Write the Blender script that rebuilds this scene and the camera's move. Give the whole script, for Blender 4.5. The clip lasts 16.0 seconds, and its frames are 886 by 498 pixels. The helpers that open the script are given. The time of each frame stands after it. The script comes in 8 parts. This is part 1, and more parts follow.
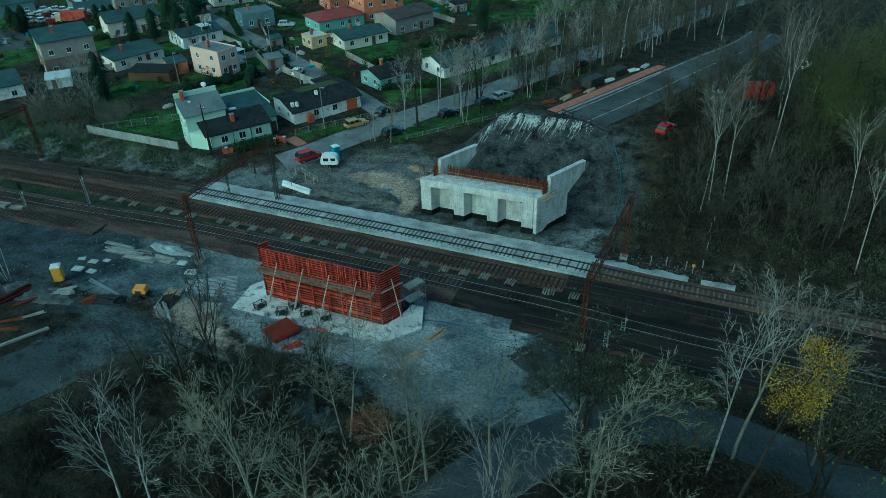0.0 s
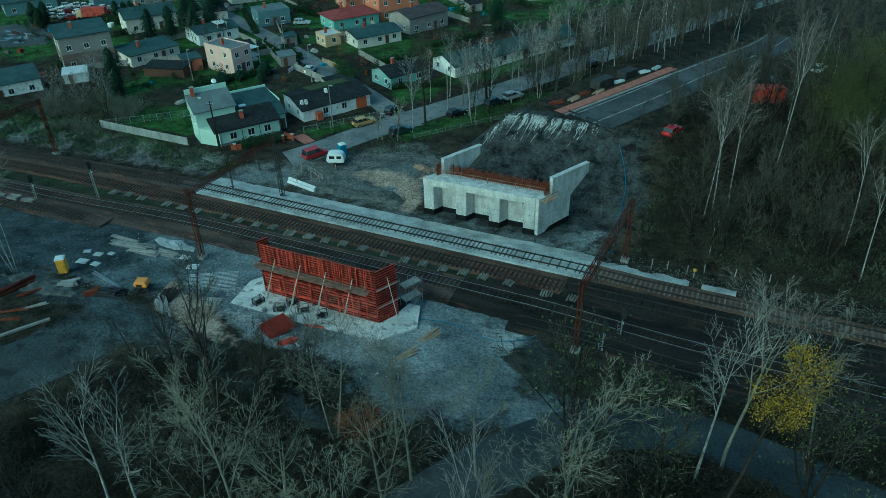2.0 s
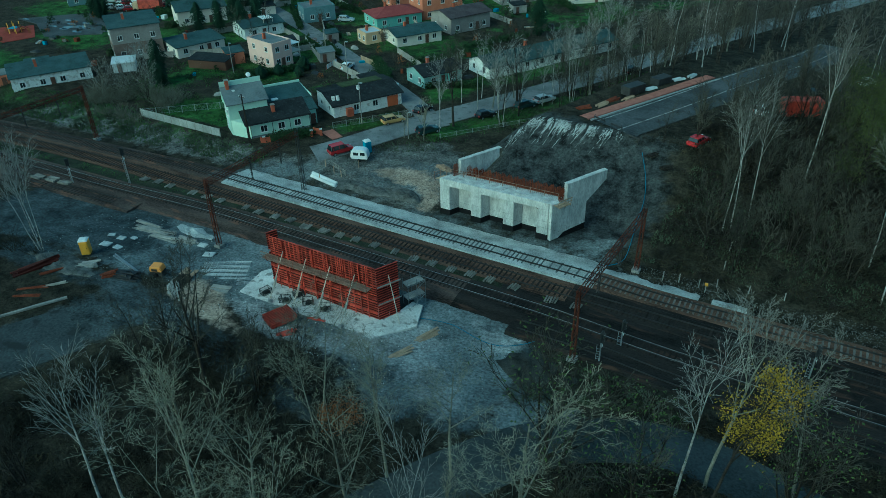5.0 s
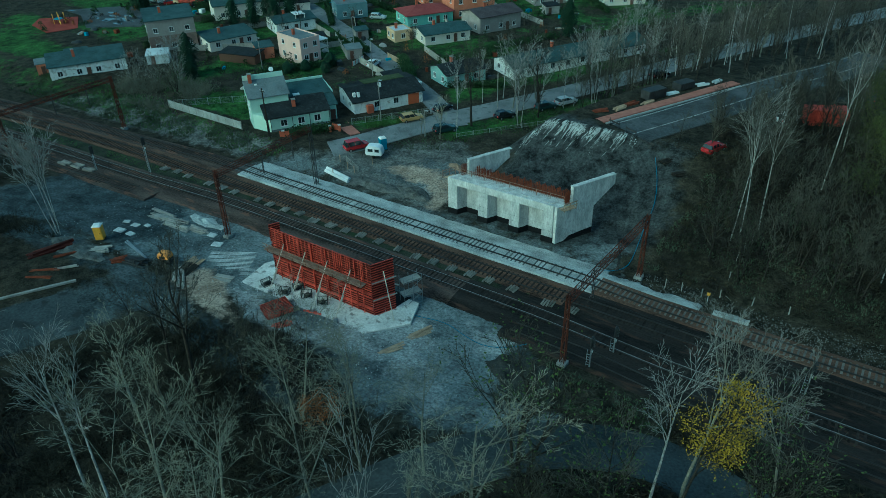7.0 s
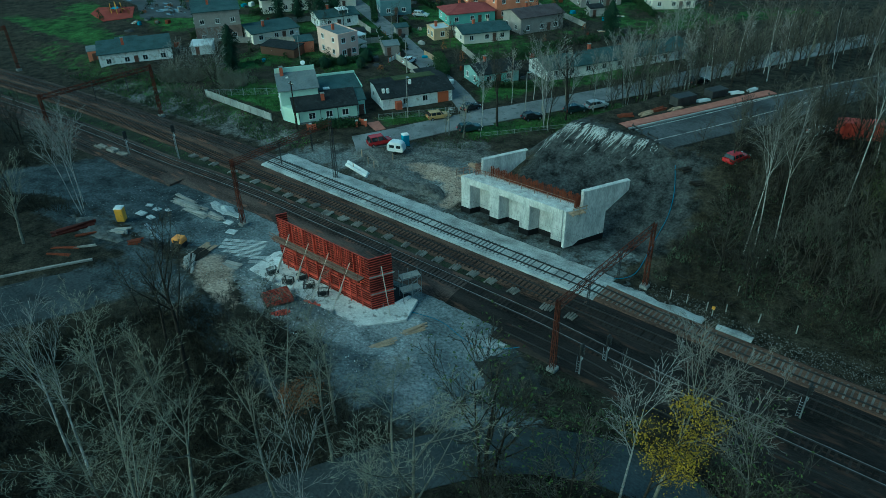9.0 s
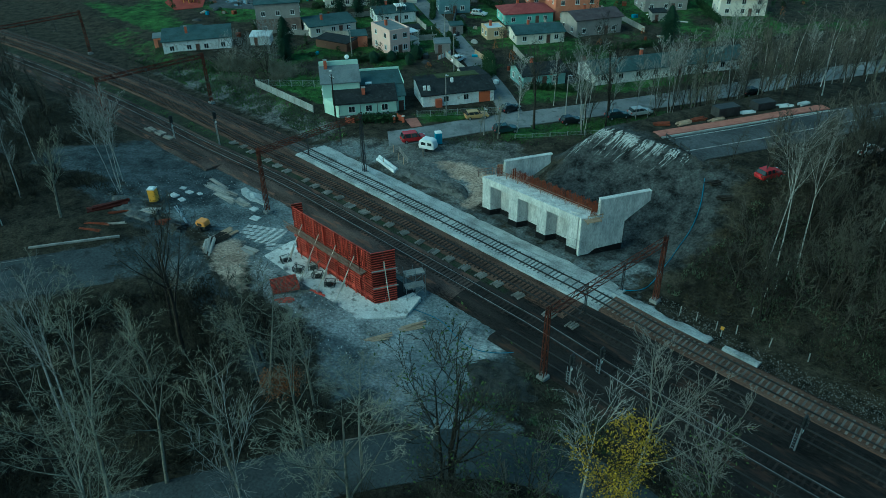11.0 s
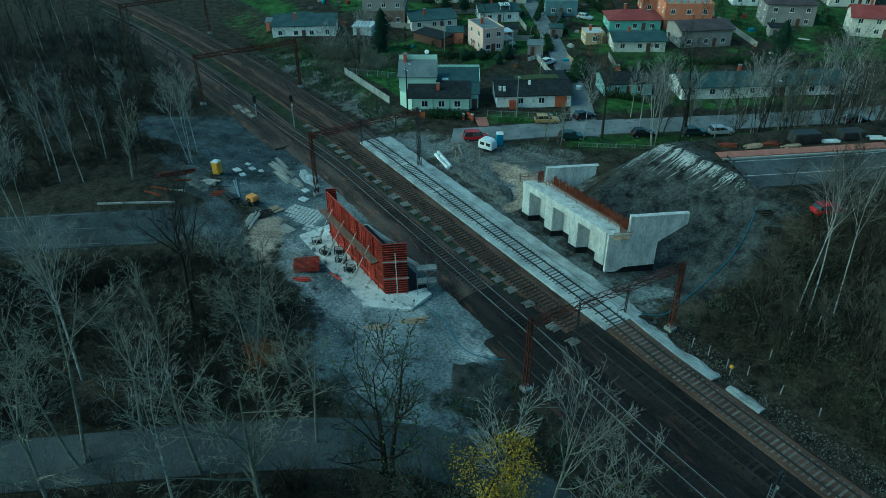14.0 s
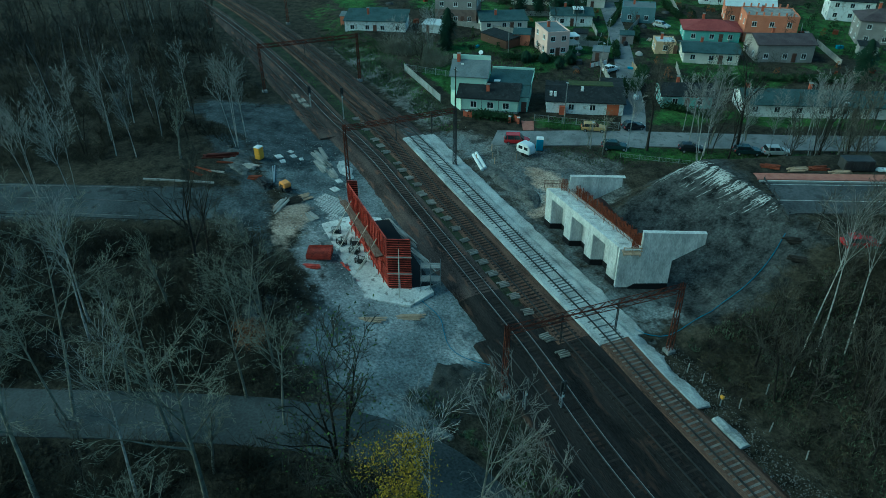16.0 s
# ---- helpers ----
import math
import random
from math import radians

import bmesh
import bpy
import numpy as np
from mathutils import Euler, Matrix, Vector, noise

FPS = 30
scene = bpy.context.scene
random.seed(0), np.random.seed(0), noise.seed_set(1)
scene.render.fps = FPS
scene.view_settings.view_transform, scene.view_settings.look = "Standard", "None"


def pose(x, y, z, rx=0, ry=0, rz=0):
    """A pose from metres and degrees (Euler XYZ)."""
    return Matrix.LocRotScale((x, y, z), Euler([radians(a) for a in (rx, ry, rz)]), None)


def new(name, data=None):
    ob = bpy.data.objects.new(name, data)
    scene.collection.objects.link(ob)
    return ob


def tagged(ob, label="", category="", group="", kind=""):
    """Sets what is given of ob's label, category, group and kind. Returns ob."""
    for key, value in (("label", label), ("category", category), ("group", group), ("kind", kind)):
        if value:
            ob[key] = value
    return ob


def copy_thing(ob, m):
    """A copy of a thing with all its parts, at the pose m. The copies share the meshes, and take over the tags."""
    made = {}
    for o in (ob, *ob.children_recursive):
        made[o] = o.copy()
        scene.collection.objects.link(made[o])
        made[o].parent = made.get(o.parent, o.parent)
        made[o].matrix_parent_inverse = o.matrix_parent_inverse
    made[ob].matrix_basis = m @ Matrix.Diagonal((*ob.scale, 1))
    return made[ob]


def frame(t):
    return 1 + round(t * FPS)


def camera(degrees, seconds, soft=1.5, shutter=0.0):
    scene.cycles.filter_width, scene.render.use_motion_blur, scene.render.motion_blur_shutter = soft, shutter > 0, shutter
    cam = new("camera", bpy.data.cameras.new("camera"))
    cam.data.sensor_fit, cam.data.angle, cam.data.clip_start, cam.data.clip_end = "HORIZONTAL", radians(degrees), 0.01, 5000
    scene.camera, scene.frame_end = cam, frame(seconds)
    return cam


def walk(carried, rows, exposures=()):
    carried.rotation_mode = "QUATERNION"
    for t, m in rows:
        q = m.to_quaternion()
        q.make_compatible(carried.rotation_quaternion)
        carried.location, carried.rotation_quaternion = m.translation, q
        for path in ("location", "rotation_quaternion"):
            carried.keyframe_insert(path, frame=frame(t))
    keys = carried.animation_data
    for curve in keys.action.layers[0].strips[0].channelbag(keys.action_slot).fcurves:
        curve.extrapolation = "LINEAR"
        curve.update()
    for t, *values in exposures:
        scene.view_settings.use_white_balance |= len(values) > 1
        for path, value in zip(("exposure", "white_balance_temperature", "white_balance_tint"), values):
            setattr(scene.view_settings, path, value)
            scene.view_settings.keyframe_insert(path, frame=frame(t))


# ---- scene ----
cam = camera(64.4, 16.0, soft=0.6)
METRES, EYE, TILT, LEAN, TURN = 50.82, 51.5, 2.29, -1.01, 23.8
ROWS = [
    (0.0, 0.0, 0.0, 0.0, -1.61, -35.03, 2.29),
    (0.5, 0.0118, -0.0008, -0.0029, -1.17, -35.01, 2.31),
    (1.0, 0.0246, -0.0012, -0.0042, -0.7, -34.99, 2.33),
    (1.5, 0.0383, -0.0014, -0.004, -0.14, -34.99, 2.35),
    (2.0, 0.0528, -0.0005, -0.0027, 0.36, -34.98, 2.36),
    (2.5, 0.0679, 0.001, -0.0015, 0.95, -34.96, 2.35),
    (3.0, 0.084, 0.0022, -0.0011, 1.69, -34.91, 2.36),
    (3.5, 0.1015, 0.0011, -0.002, 2.85, -34.85, 2.37),
    (4.0, 0.1204, 0.0013, -0.003, 3.77, -34.82, 2.37),
    (6.5, 0.235, 0.0105, -0.0057, 8.39, -34.72, 2.44),
    (7.0, 0.2622, 0.0142, -0.0078, 9.5, -34.68, 2.46),
    (7.5, 0.2906, 0.0188, -0.0098, 10.7, -34.63, 2.47),
    (8.0, 0.3201, 0.0243, -0.0113, 11.97, -34.6, 2.47),
    (8.5, 0.3506, 0.0306, -0.0129, 13.3, -34.56, 2.48),
    (9.0, 0.3825, 0.038, -0.0143, 14.76, -34.52, 2.48),
    (11.5, 0.5639, 0.103, -0.0231, 23.58, -34.25, 2.63),
    (12.0, 0.6016, 0.119, -0.0245, 25.57, -34.18, 2.65),
    (12.5, 0.6395, 0.1368, -0.0258, 27.62, -34.1, 2.66),
    (13.0, 0.6785, 0.157, -0.0268, 29.74, -34.03, 2.69),
    (13.5, 0.7182, 0.179, -0.0284, 31.81, -33.95, 2.69),
    (14.0, 0.7588, 0.2034, -0.0292, 33.88, -33.88, 2.71),
    (14.5, 0.7992, 0.23, -0.0303, 35.99, -33.81, 2.71),
    (15.0, 0.8403, 0.2586, -0.0305, 38.17, -33.73, 2.71),
    (15.5, 0.8802, 0.2896, -0.0315, 40.41, -33.64, 2.68),
    (16.0, 0.9202, 0.3224, -0.0332, 42.72, -33.53, 2.61),
]
walk(cam, [(t, pose(0, 0, EYE, TILT, LEAN, TURN) @ pose(METRES * x, METRES * y, METRES * z, 90 + pitch, roll, yaw)) for t, x, y, z, yaw, pitch, roll in ROWS], [(0.0, 0.44, 4300, -43), (9.0, 0.47, 4300, -43), (16.0, 0.56, 4300, -43)])

# ---- light: flat evening overcast ----
world = bpy.data.worlds.new("world")
scene.world = world
world.use_nodes = True
wn = world.node_tree.nodes
wl = world.node_tree.links
wn.clear()
sky = wn.new("ShaderNodeTexSky")
sky.sky_type, sky.sun_disc = "NISHITA", False
sky.sun_elevation, sky.sun_rotation = radians(24), radians(200)
sky.air_density, sky.dust_density, sky.ozone_density = 1.0, 3.0, 1.0
bg = wn.new("ShaderNodeBackground")
bg.inputs["Strength"].default_value = 0.10
wo = wn.new("ShaderNodeOutputWorld")
wl.new(sky.outputs[0], bg.inputs[0])
wl.new(bg.outputs[0], wo.inputs[0])
sun_data = bpy.data.lights.new("sun", "SUN")
sun_data.energy, sun_data.angle, sun_data.color = 0.6, radians(25), (1.0, 0.97, 0.92)
sun = new("sun", sun_data)
sun.matrix_world = pose(0, 0, 80, 38, 0, -20)


# ---- materials ----
def mat(name, a, b, scale=1.0, rough=0.85, metal=0.0, bump=0.3, fine=12.0, vary=0.0, spots=None, stretch=(1, 1, 1)):
    """Two tones mixed by a large and a fine noise in world metres, with relief; vary: spread of brightness from object to object."""
    m = bpy.data.materials.new(name)
    m.use_nodes = True
    n, l = m.node_tree.nodes, m.node_tree.links
    p = n["Principled BSDF"]
    geo = n.new("ShaderNodeNewGeometry")
    mp = n.new("ShaderNodeMapping")
    mp.inputs["Scale"].default_value = stretch
    l.new(geo.outputs["Position"], mp.inputs["Vector"])
    big, small = n.new("ShaderNodeTexNoise"), n.new("ShaderNodeTexNoise")
    big.inputs["Scale"].default_value, big.inputs["Detail"].default_value = scale, 5
    small.inputs["Scale"].default_value, small.inputs["Detail"].default_value = scale * fine, 4
    for t in (big, small):
        l.new(mp.outputs[0], t.inputs["Vector"])
    mixn = n.new("ShaderNodeMath")
    mixn.operation = "MULTIPLY_ADD"
    mixn.inputs[1].default_value = 0.45
    l.new(small.outputs["Fac"], mixn.inputs[0])
    half = n.new("ShaderNodeMath")
    half.operation = "MULTIPLY"
    half.inputs[1].default_value = 0.6
    l.new(big.outputs["Fac"], half.inputs[0])
    l.new(half.outputs[0], mixn.inputs[2])
    ramp = n.new("ShaderNodeValToRGB")
    ramp.color_ramp.elements[0].position, ramp.color_ramp.elements[1].position = 0.36, 0.68
    ramp.color_ramp.elements[0].color, ramp.color_ramp.elements[1].color = (*a, 1), (*b, 1)
    l.new(mixn.outputs[0], ramp.inputs[0])
    out = ramp.outputs[0]
    if spots:
        vor = n.new("ShaderNodeTexNoise")
        vor.inputs["Scale"].default_value, vor.inputs["Detail"].default_value = scale * 3.1, 8
        l.new(mp.outputs[0], vor.inputs["Vector"])
        r2 = n.new("ShaderNodeValToRGB")
        r2.color_ramp.elements[0].position, r2.color_ramp.elements[1].position = 0.56, 0.66
        l.new(vor.outputs["Fac"], r2.inputs[0])
        mx = n.new("ShaderNodeMix")
        mx.data_type = "RGBA"
        mx.inputs["B"].default_value = (*spots, 1)
        l.new(r2.outputs[0], mx.inputs["Factor"])
        l.new(out, mx.inputs["A"])
        out = mx.outputs["Result"]
    if vary:
        info = n.new("ShaderNodeObjectInfo")
        mr = n.new("ShaderNodeMapRange")
        mr.inputs["To Min"].default_value, mr.inputs["To Max"].default_value = 1 - vary, 1 + vary
        l.new(info.outputs["Random"], mr.inputs["Value"])
        hs = n.new("ShaderNodeHueSaturation")
        l.new(mr.outputs[0], hs.inputs["Value"])
        l.new(out, hs.inputs["Color"])
        out = hs.outputs[0]
    l.new(out, p.inputs["Base Color"])
    p.inputs["Roughness"].default_value, p.inputs["Metallic"].default_value = rough, metal
    p.inputs["Specular IOR Level"].default_value = 0.12 if rough > 0.68 else 0.5
    if bump:
        bp = n.new("ShaderNodeBump")
        bp.inputs["Strength"].default_value, bp.inputs["Distance"].default_value = bump, 0.08 / max(scale, 0.2)
        l.new(mixn.outputs[0], bp.inputs["Height"])
        l.new(bp.outputs[0], p.inputs["Normal"])
    return m


def plain(name, c, rough=0.5, metal=0.0, alpha=0.0):
    return mat(name, tuple(v * 0.85 for v in c), tuple(min(v * 1.12, 0.95) for v in c), 0.8, rough, metal, 0.08)


M = {}
M["concrete"] = mat("concrete", (0.30, 0.30, 0.295), (0.64, 0.64, 0.62), 0.8, 0.88, 0, 0.15, 7, spots=(0.37, 0.37, 0.36), stretch=(1.3, 1.3, 0.45))
M["rail_brown"] = mat("rail_brown", (0.12, 0.075, 0.055), (0.27, 0.19, 0.15), 1.2, 0.85, 0, 0.2, 8, vary=0.2)
M["concrete_old"] = mat("concrete_old", (0.16, 0.155, 0.145), (0.32, 0.31, 0.29), 0.7, 0.9, 0, 0.3, 9, vary=0.12)
M["fence_grey"] = mat("fence_grey", (0.20, 0.205, 0.20), (0.38, 0.385, 0.375), 0.7, 0.9, 0, 0.3, 9, vary=0.12)
M["bitumen"] = plain("bitumen", (0.012, 0.012, 0.013), 0.75)
M["slab"] = mat("slab", (0.36, 0.35, 0.335), (0.74, 0.72, 0.68), 0.4, 0.9, 0, 0.25, 12, spots=(0.24, 0.23, 0.215))
M["red_paint"] = mat("red_paint", (0.16, 0.017, 0.012), (0.60, 0.085, 0.050), 1.4, 0.6, 0, 0.1, 9, vary=0.3)
# Brown plywood, darkened so the gaps between panel ribs read as shade.
M["ply_shaded"] = mat("ply_shaded", (0.030, 0.009, 0.007), (0.095, 0.028, 0.020), 0.8, 0.7, 0, 0.1, 9, vary=0.2)
M["timber"] = mat("timber", (0.24, 0.17, 0.11), (0.42, 0.32, 0.22), 1.2, 0.85, 0, 0.2, 8, vary=0.25)
M["timber_grey"] = mat("timber_grey", (0.22, 0.21, 0.19), (0.36, 0.34, 0.31), 1.2, 0.9, 0, 0.2, 8, vary=0.2)
M["rust"] = mat("rust", (0.07, 0.024, 0.015), (0.20, 0.060, 0.030), 1.3, 0.85, 0.1, 0.2, 8)
M["mast_rust"] = mat("mast_rust", (0.022, 0.012, 0.010), (0.13, 0.042, 0.024), 0.5, 0.8, 0.2, 0.1, 9)
M["rail"] = mat("rail", (0.010, 0.0095, 0.009), (0.036, 0.032, 0.030), 1.0, 0.6, 0.2, 0.1)
M["rail_shine"] = mat("rail_shine", (0.20, 0.19, 0.18), (0.42, 0.41, 0.40), 0.5, 0.45, 0.6, 0.03)
M["steel"] = mat("steel", (0.30, 0.31, 0.32), (0.45, 0.46, 0.47), 1.2, 0.45, 0.7, 0.05)
M["scaffold"] = mat("scaffold", (0.14, 0.145, 0.15), (0.24, 0.245, 0.25), 1.2, 0.5, 0.5, 0.05)
M["dark_steel"] = mat("dark_steel", (0.02, 0.02, 0.022), (0.05, 0.05, 0.052), 1.2, 0.6, 0.3, 0.1)
M["ballast_new"] = mat("ballast_new", (0.17, 0.175, 0.168), (0.52, 0.525, 0.505), 0.4, 0.92, 0, 0.9, 14)
M["ballast_old"] = mat("ballast_old", (0.012, 0.0095, 0.0085), (0.115, 0.089, 0.076), 0.28, 0.95, 0, 0.9, 22, spots=(0.13, 0.074, 0.052), stretch=(0.35, 1.6, 1))
M["ballast_oily"] = mat("ballast_oily", (0.004, 0.004, 0.004), (0.036, 0.031, 0.028), 0.28, 0.95, 0, 0.9, 22, spots=(0.05, 0.032, 0.024), stretch=(0.35, 1.6, 1))
M["sleeper_new"] = mat("sleeper_new", (0.06, 0.064, 0.066), (0.15, 0.157, 0.16), 1.0, 0.85, 0, 0.1, vary=0.2)
M["sleeper_pale"] = mat("sleeper_pale", (0.11, 0.10, 0.088), (0.28, 0.26, 0.23), 1.0, 0.9, 0, 0.2, vary=0.3)
M["sleeper_old"] = mat("sleeper_old", (0.010, 0.008, 0.007), (0.042, 0.034, 0.030), 1.0, 0.9, 0, 0.2, vary=0.35)
M["sleeper_conc"] = mat("sleeper_conc", (0.085, 0.075, 0.066), (0.185, 0.17, 0.155), 1.0, 0.9, 0, 0.2, vary=0.25)
M["asphalt"] = mat("asphalt", (0.10, 0.104, 0.106), (0.23, 0.233, 0.234), 0.25, 0.85, 0, 0.2, 25, spots=(0.11, 0.11, 0.11))
M["asphalt_wet"] = mat("asphalt_wet", (0.028, 0.030, 0.032), (0.10, 0.104, 0.108), 0.16, 0.75, 0, 0.15, 25, spots=(0.045, 0.047, 0.05))
M["asphalt_dark"] = mat("asphalt_dark", (0.022, 0.026, 0.028), (0.085, 0.092, 0.095), 0.16, 0.8, 0, 0.2, 25, spots=(0.028, 0.030, 0.030))
M["asphalt_low"] = mat("asphalt_low", (0.022, 0.025, 0.026), (0.075, 0.081, 0.083), 0.16, 0.8, 0, 0.2, 25, spots=(0.042, 0.046, 0.046))
M["marking"] = mat("marking", (0.08, 0.08, 0.08), (0.48, 0.48, 0.46), 0.6, 0.8, 0, 0.05)
M["marking_worn"] = mat("marking_worn", (0.03, 0.03, 0.03), (0.22, 0.22, 0.21), 0.6, 0.8, 0, 0.05)
M["kerb"] = mat("kerb", (0.30, 0.30, 0.29), (0.45, 0.45, 0.43), 0.8, 0.9, 0, 0.2)
M["brick_path"] = mat("brick_path", (0.24, 0.10, 0.075), (0.36, 0.17, 0.13), 1.0, 0.9, 0, 0.3)
M["bark"] = mat("bark", (0.075, 0.072, 0.058), (0.21, 0.205, 0.17), 1.6, 0.95, 0, 0.4, 6, vary=0.25)
M["bark_dark"] = mat("bark_dark", (0.014, 0.012, 0.010), (0.042, 0.037, 0.031), 1.6, 0.95, 0, 0.4, 6, vary=0.25)
M["twig"] = mat("twig", (0.085, 0.082, 0.062), (0.27, 0.26, 0.20), 0.8, 0.95, 0, 0, 6, vary=0.25)
M["twig_dark"] = mat("twig_dark", (0.028, 0.026, 0.021), (0.090, 0.084, 0.068), 0.8, 0.95, 0, 0, 6, vary=0.25)
M["prop_pale"] = mat("prop_pale", (0.42, 0.38, 0.32), (0.60, 0.56, 0.48), 1.2, 0.7, 0, 0.1, 8)
M["ballast_rust"] = mat("ballast_rust", (0.016, 0.010, 0.008), (0.165, 0.105, 0.074), 0.5, 0.95, 0, 0.9, 16, spots=(0.11, 0.062, 0.040), stretch=(0.35, 1.6, 1))
M["ballast_green"] = mat("ballast_green", (0.008, 0.009, 0.006), (0.055, 0.058, 0.038), 0.4, 0.95, 0, 0.9, 16, spots=(0.03, 0.042, 0.018))
M["birch"] = mat("birch", (0.14, 0.136, 0.128), (0.46, 0.45, 0.43), 1.8, 0.8, 0, 0.15, 5, spots=(0.06, 0.055, 0.05), vary=0.1)
M["birch_brown"] = mat("birch_brown", (0.035, 0.030, 0.026), (0.12, 0.108, 0.095), 0.8, 0.9, 0, 0, 6, vary=0.2)
M["birch_grey"] = mat("birch_grey", (0.07, 0.065, 0.058), (0.22, 0.21, 0.19), 0.8, 0.9, 0, 0, 6, vary=0.2)
M["birch_twig"] = mat("birch_twig", (0.10, 0.096, 0.088), (0.34, 0.33, 0.31), 0.8, 0.9, 0, 0, 6, vary=0.2)
M["leaf_willow"] = mat("leaf_willow", (0.026, 0.034, 0.012), (0.095, 0.10, 0.032), 0.35, 0.8, 0, 0, 9, vary=0.2)
M["leaf_yellow"] = mat("leaf_yellow", (0.07, 0.058, 0.010), (0.42, 0.285, 0.022), 0.7, 0.7, 0, 0, 9)
M["leaf_green"] = mat("leaf_green", (0.04, 0.058, 0.018), (0.10, 0.13, 0.04), 0.4, 0.8, 0, 0, 9, vary=0.2)
M["grass_blade"] = mat("grass_blade", (0.018, 0.034, 0.010), (0.12, 0.19, 0.05), 0.35, 0.9, 0, 0, 14)
M["grass_dry"] = mat("grass_dry", (0.034, 0.042, 0.026), (0.11, 0.125, 0.078), 0.35, 0.9, 0, 0, 14)
M["leaf_conifer"] = mat("leaf_conifer", (0.012, 0.028, 0.016), (0.035, 0.06, 0.034), 0.6, 0.85, 0, 0, 9, vary=0.2)
M["leaf_brown"] = mat("leaf_brown", (0.11, 0.045, 0.015), (0.26, 0.11, 0.04), 0.6, 0.85, 0, 0, 9, vary=0.2)
M["dead_leaf"] = mat("dead_leaf", (0.022, 0.019, 0.012), (0.066, 0.055, 0.033), 0.5, 0.95, 0, 0, 9)
M["leaf_hedge"] = mat("leaf_hedge", (0.018, 0.035, 0.014), (0.05, 0.075, 0.03), 0.6, 0.85, 0, 0, 9, vary=0.2)
M["shrub"] = mat("shrub", (0.013, 0.0125, 0.009), (0.050, 0.046, 0.032), 0.15, 0.95, 0, 0, 12)
M["mint"] = mat("mint", (0.44, 0.565, 0.475), (0.56, 0.68, 0.585), 0.4, 0.85, 0, 0.06, 20)
M["white_wall"] = mat("white_wall", (0.62, 0.61, 0.59), (0.86, 0.85, 0.82), 0.45, 0.85, 0, 0.08, 9, spots=(0.46, 0.43, 0.38))
M["pink_wall"] = mat("pink_wall", (0.58, 0.40, 0.34), (0.70, 0.49, 0.42), 0.4, 0.85, 0, 0.06, 20)
M["grey_wall"] = mat("grey_wall", (0.22, 0.20, 0.185), (0.33, 0.30, 0.28), 0.5, 0.9, 0, 0.1, 12)
M["brown_wall"] = mat("brown_wall", (0.13, 0.095, 0.08), (0.22, 0.165, 0.14), 0.9, 0.9, 0, 0.15, 12)
M["brick_wall"] = mat("brick_wall", (0.42, 0.15, 0.085), (0.55, 0.22, 0.13), 0.8, 0.9, 0, 0.15, 12)
M["cream_wall"] = mat("cream_wall", (0.58, 0.53, 0.46), (0.72, 0.66, 0.58), 0.4, 0.85, 0, 0.06, 14)
M["teal_wall"] = mat("teal_wall", (0.20, 0.40, 0.34), (0.30, 0.50, 0.43), 0.5, 0.85, 0, 0.06, 14)
M["pale_teal"] = mat("pale_teal", (0.22, 0.34, 0.32), (0.34, 0.46, 0.44), 0.5, 0.85, 0, 0.06, 14)
M["blue_wall"] = mat("blue_wall", (0.12, 0.18, 0.20), (0.18, 0.25, 0.27), 0.5, 0.85, 0, 0.06, 14)
M["yellow_wall"] = mat("yellow_wall", (0.50, 0.36, 0.22), (0.62, 0.45, 0.28), 0.5, 0.85, 0, 0.06, 14)
M["roof_black"] = mat("roof_black", (0.010, 0.011, 0.012), (0.03, 0.032, 0.034), 0.5, 0.8, 0, 0.2, 9, spots=(0.035, 0.038, 0.038))
M["roof_grey"] = mat("roof_grey", (0.10, 0.115, 0.122), (0.18, 0.195, 0.20), 0.4, 0.75, 0, 0.15, 9, spots=(0.15, 0.17, 0.18))
M["roof_teal"] = mat("roof_teal", (0.026, 0.044, 0.046), (0.068, 0.098, 0.10), 0.4, 0.75, 0, 0.2, 9, spots=(0.055, 0.085, 0.085))
M["roof_red"] = mat("roof_red", (0.15, 0.035, 0.035), (0.24, 0.065, 0.06), 0.5, 0.75, 0, 0.2, 9)
M["roof_brown"] = mat("roof_brown", (0.045, 0.035, 0.038), (0.09, 0.075, 0.078), 0.5, 0.8, 0, 0.2, 9)
M["puddle"] = plain("puddle", (0.10, 0.11, 0.115), 0.05)
M["roof_moss"] = mat("roof_moss", (0.035, 0.045, 0.02), (0.10, 0.11, 0.05), 0.5, 0.95, 0, 0.3, 9)
M["brick_red"] = mat("brick_red", (0.28, 0.075, 0.04), (0.40, 0.12, 0.07), 1.2, 0.9, 0, 0.2)
M["white_paint"] = plain("white_paint", (0.72, 0.72, 0.70), 0.5)
M["window"] = plain("window", (0.02, 0.025, 0.028), 0.12)
M["door_brown"] = plain("door_brown", (0.09, 0.045, 0.03), 0.5)
M["door_red"] = plain("door_red", (0.42, 0.11, 0.04), 0.6)
M["car_red"] = plain("car_red", (0.30, 0.02, 0.025), 0.25)
M["car_gold"] = plain("car_gold", (0.40, 0.27, 0.10), 0.3)
M["car_dark"] = plain("car_dark", (0.025, 0.045, 0.045), 0.25)
M["car_black"] = plain("car_black", (0.015, 0.016, 0.02), 0.25)
M["car_silver"] = plain("car_silver", (0.40, 0.42, 0.43), 0.3)
M["car_white"] = plain("car_white", (0.70, 0.70, 0.70), 0.35)
M["tyre"] = plain("tyre", (0.014, 0.014, 0.014), 0.9)
M["lamp_red"] = plain("lamp_red", (0.35, 0.02, 0.015), 0.3)
M["plastic_blue"] = plain("plastic_blue", (0.03, 0.22, 0.34), 0.5)
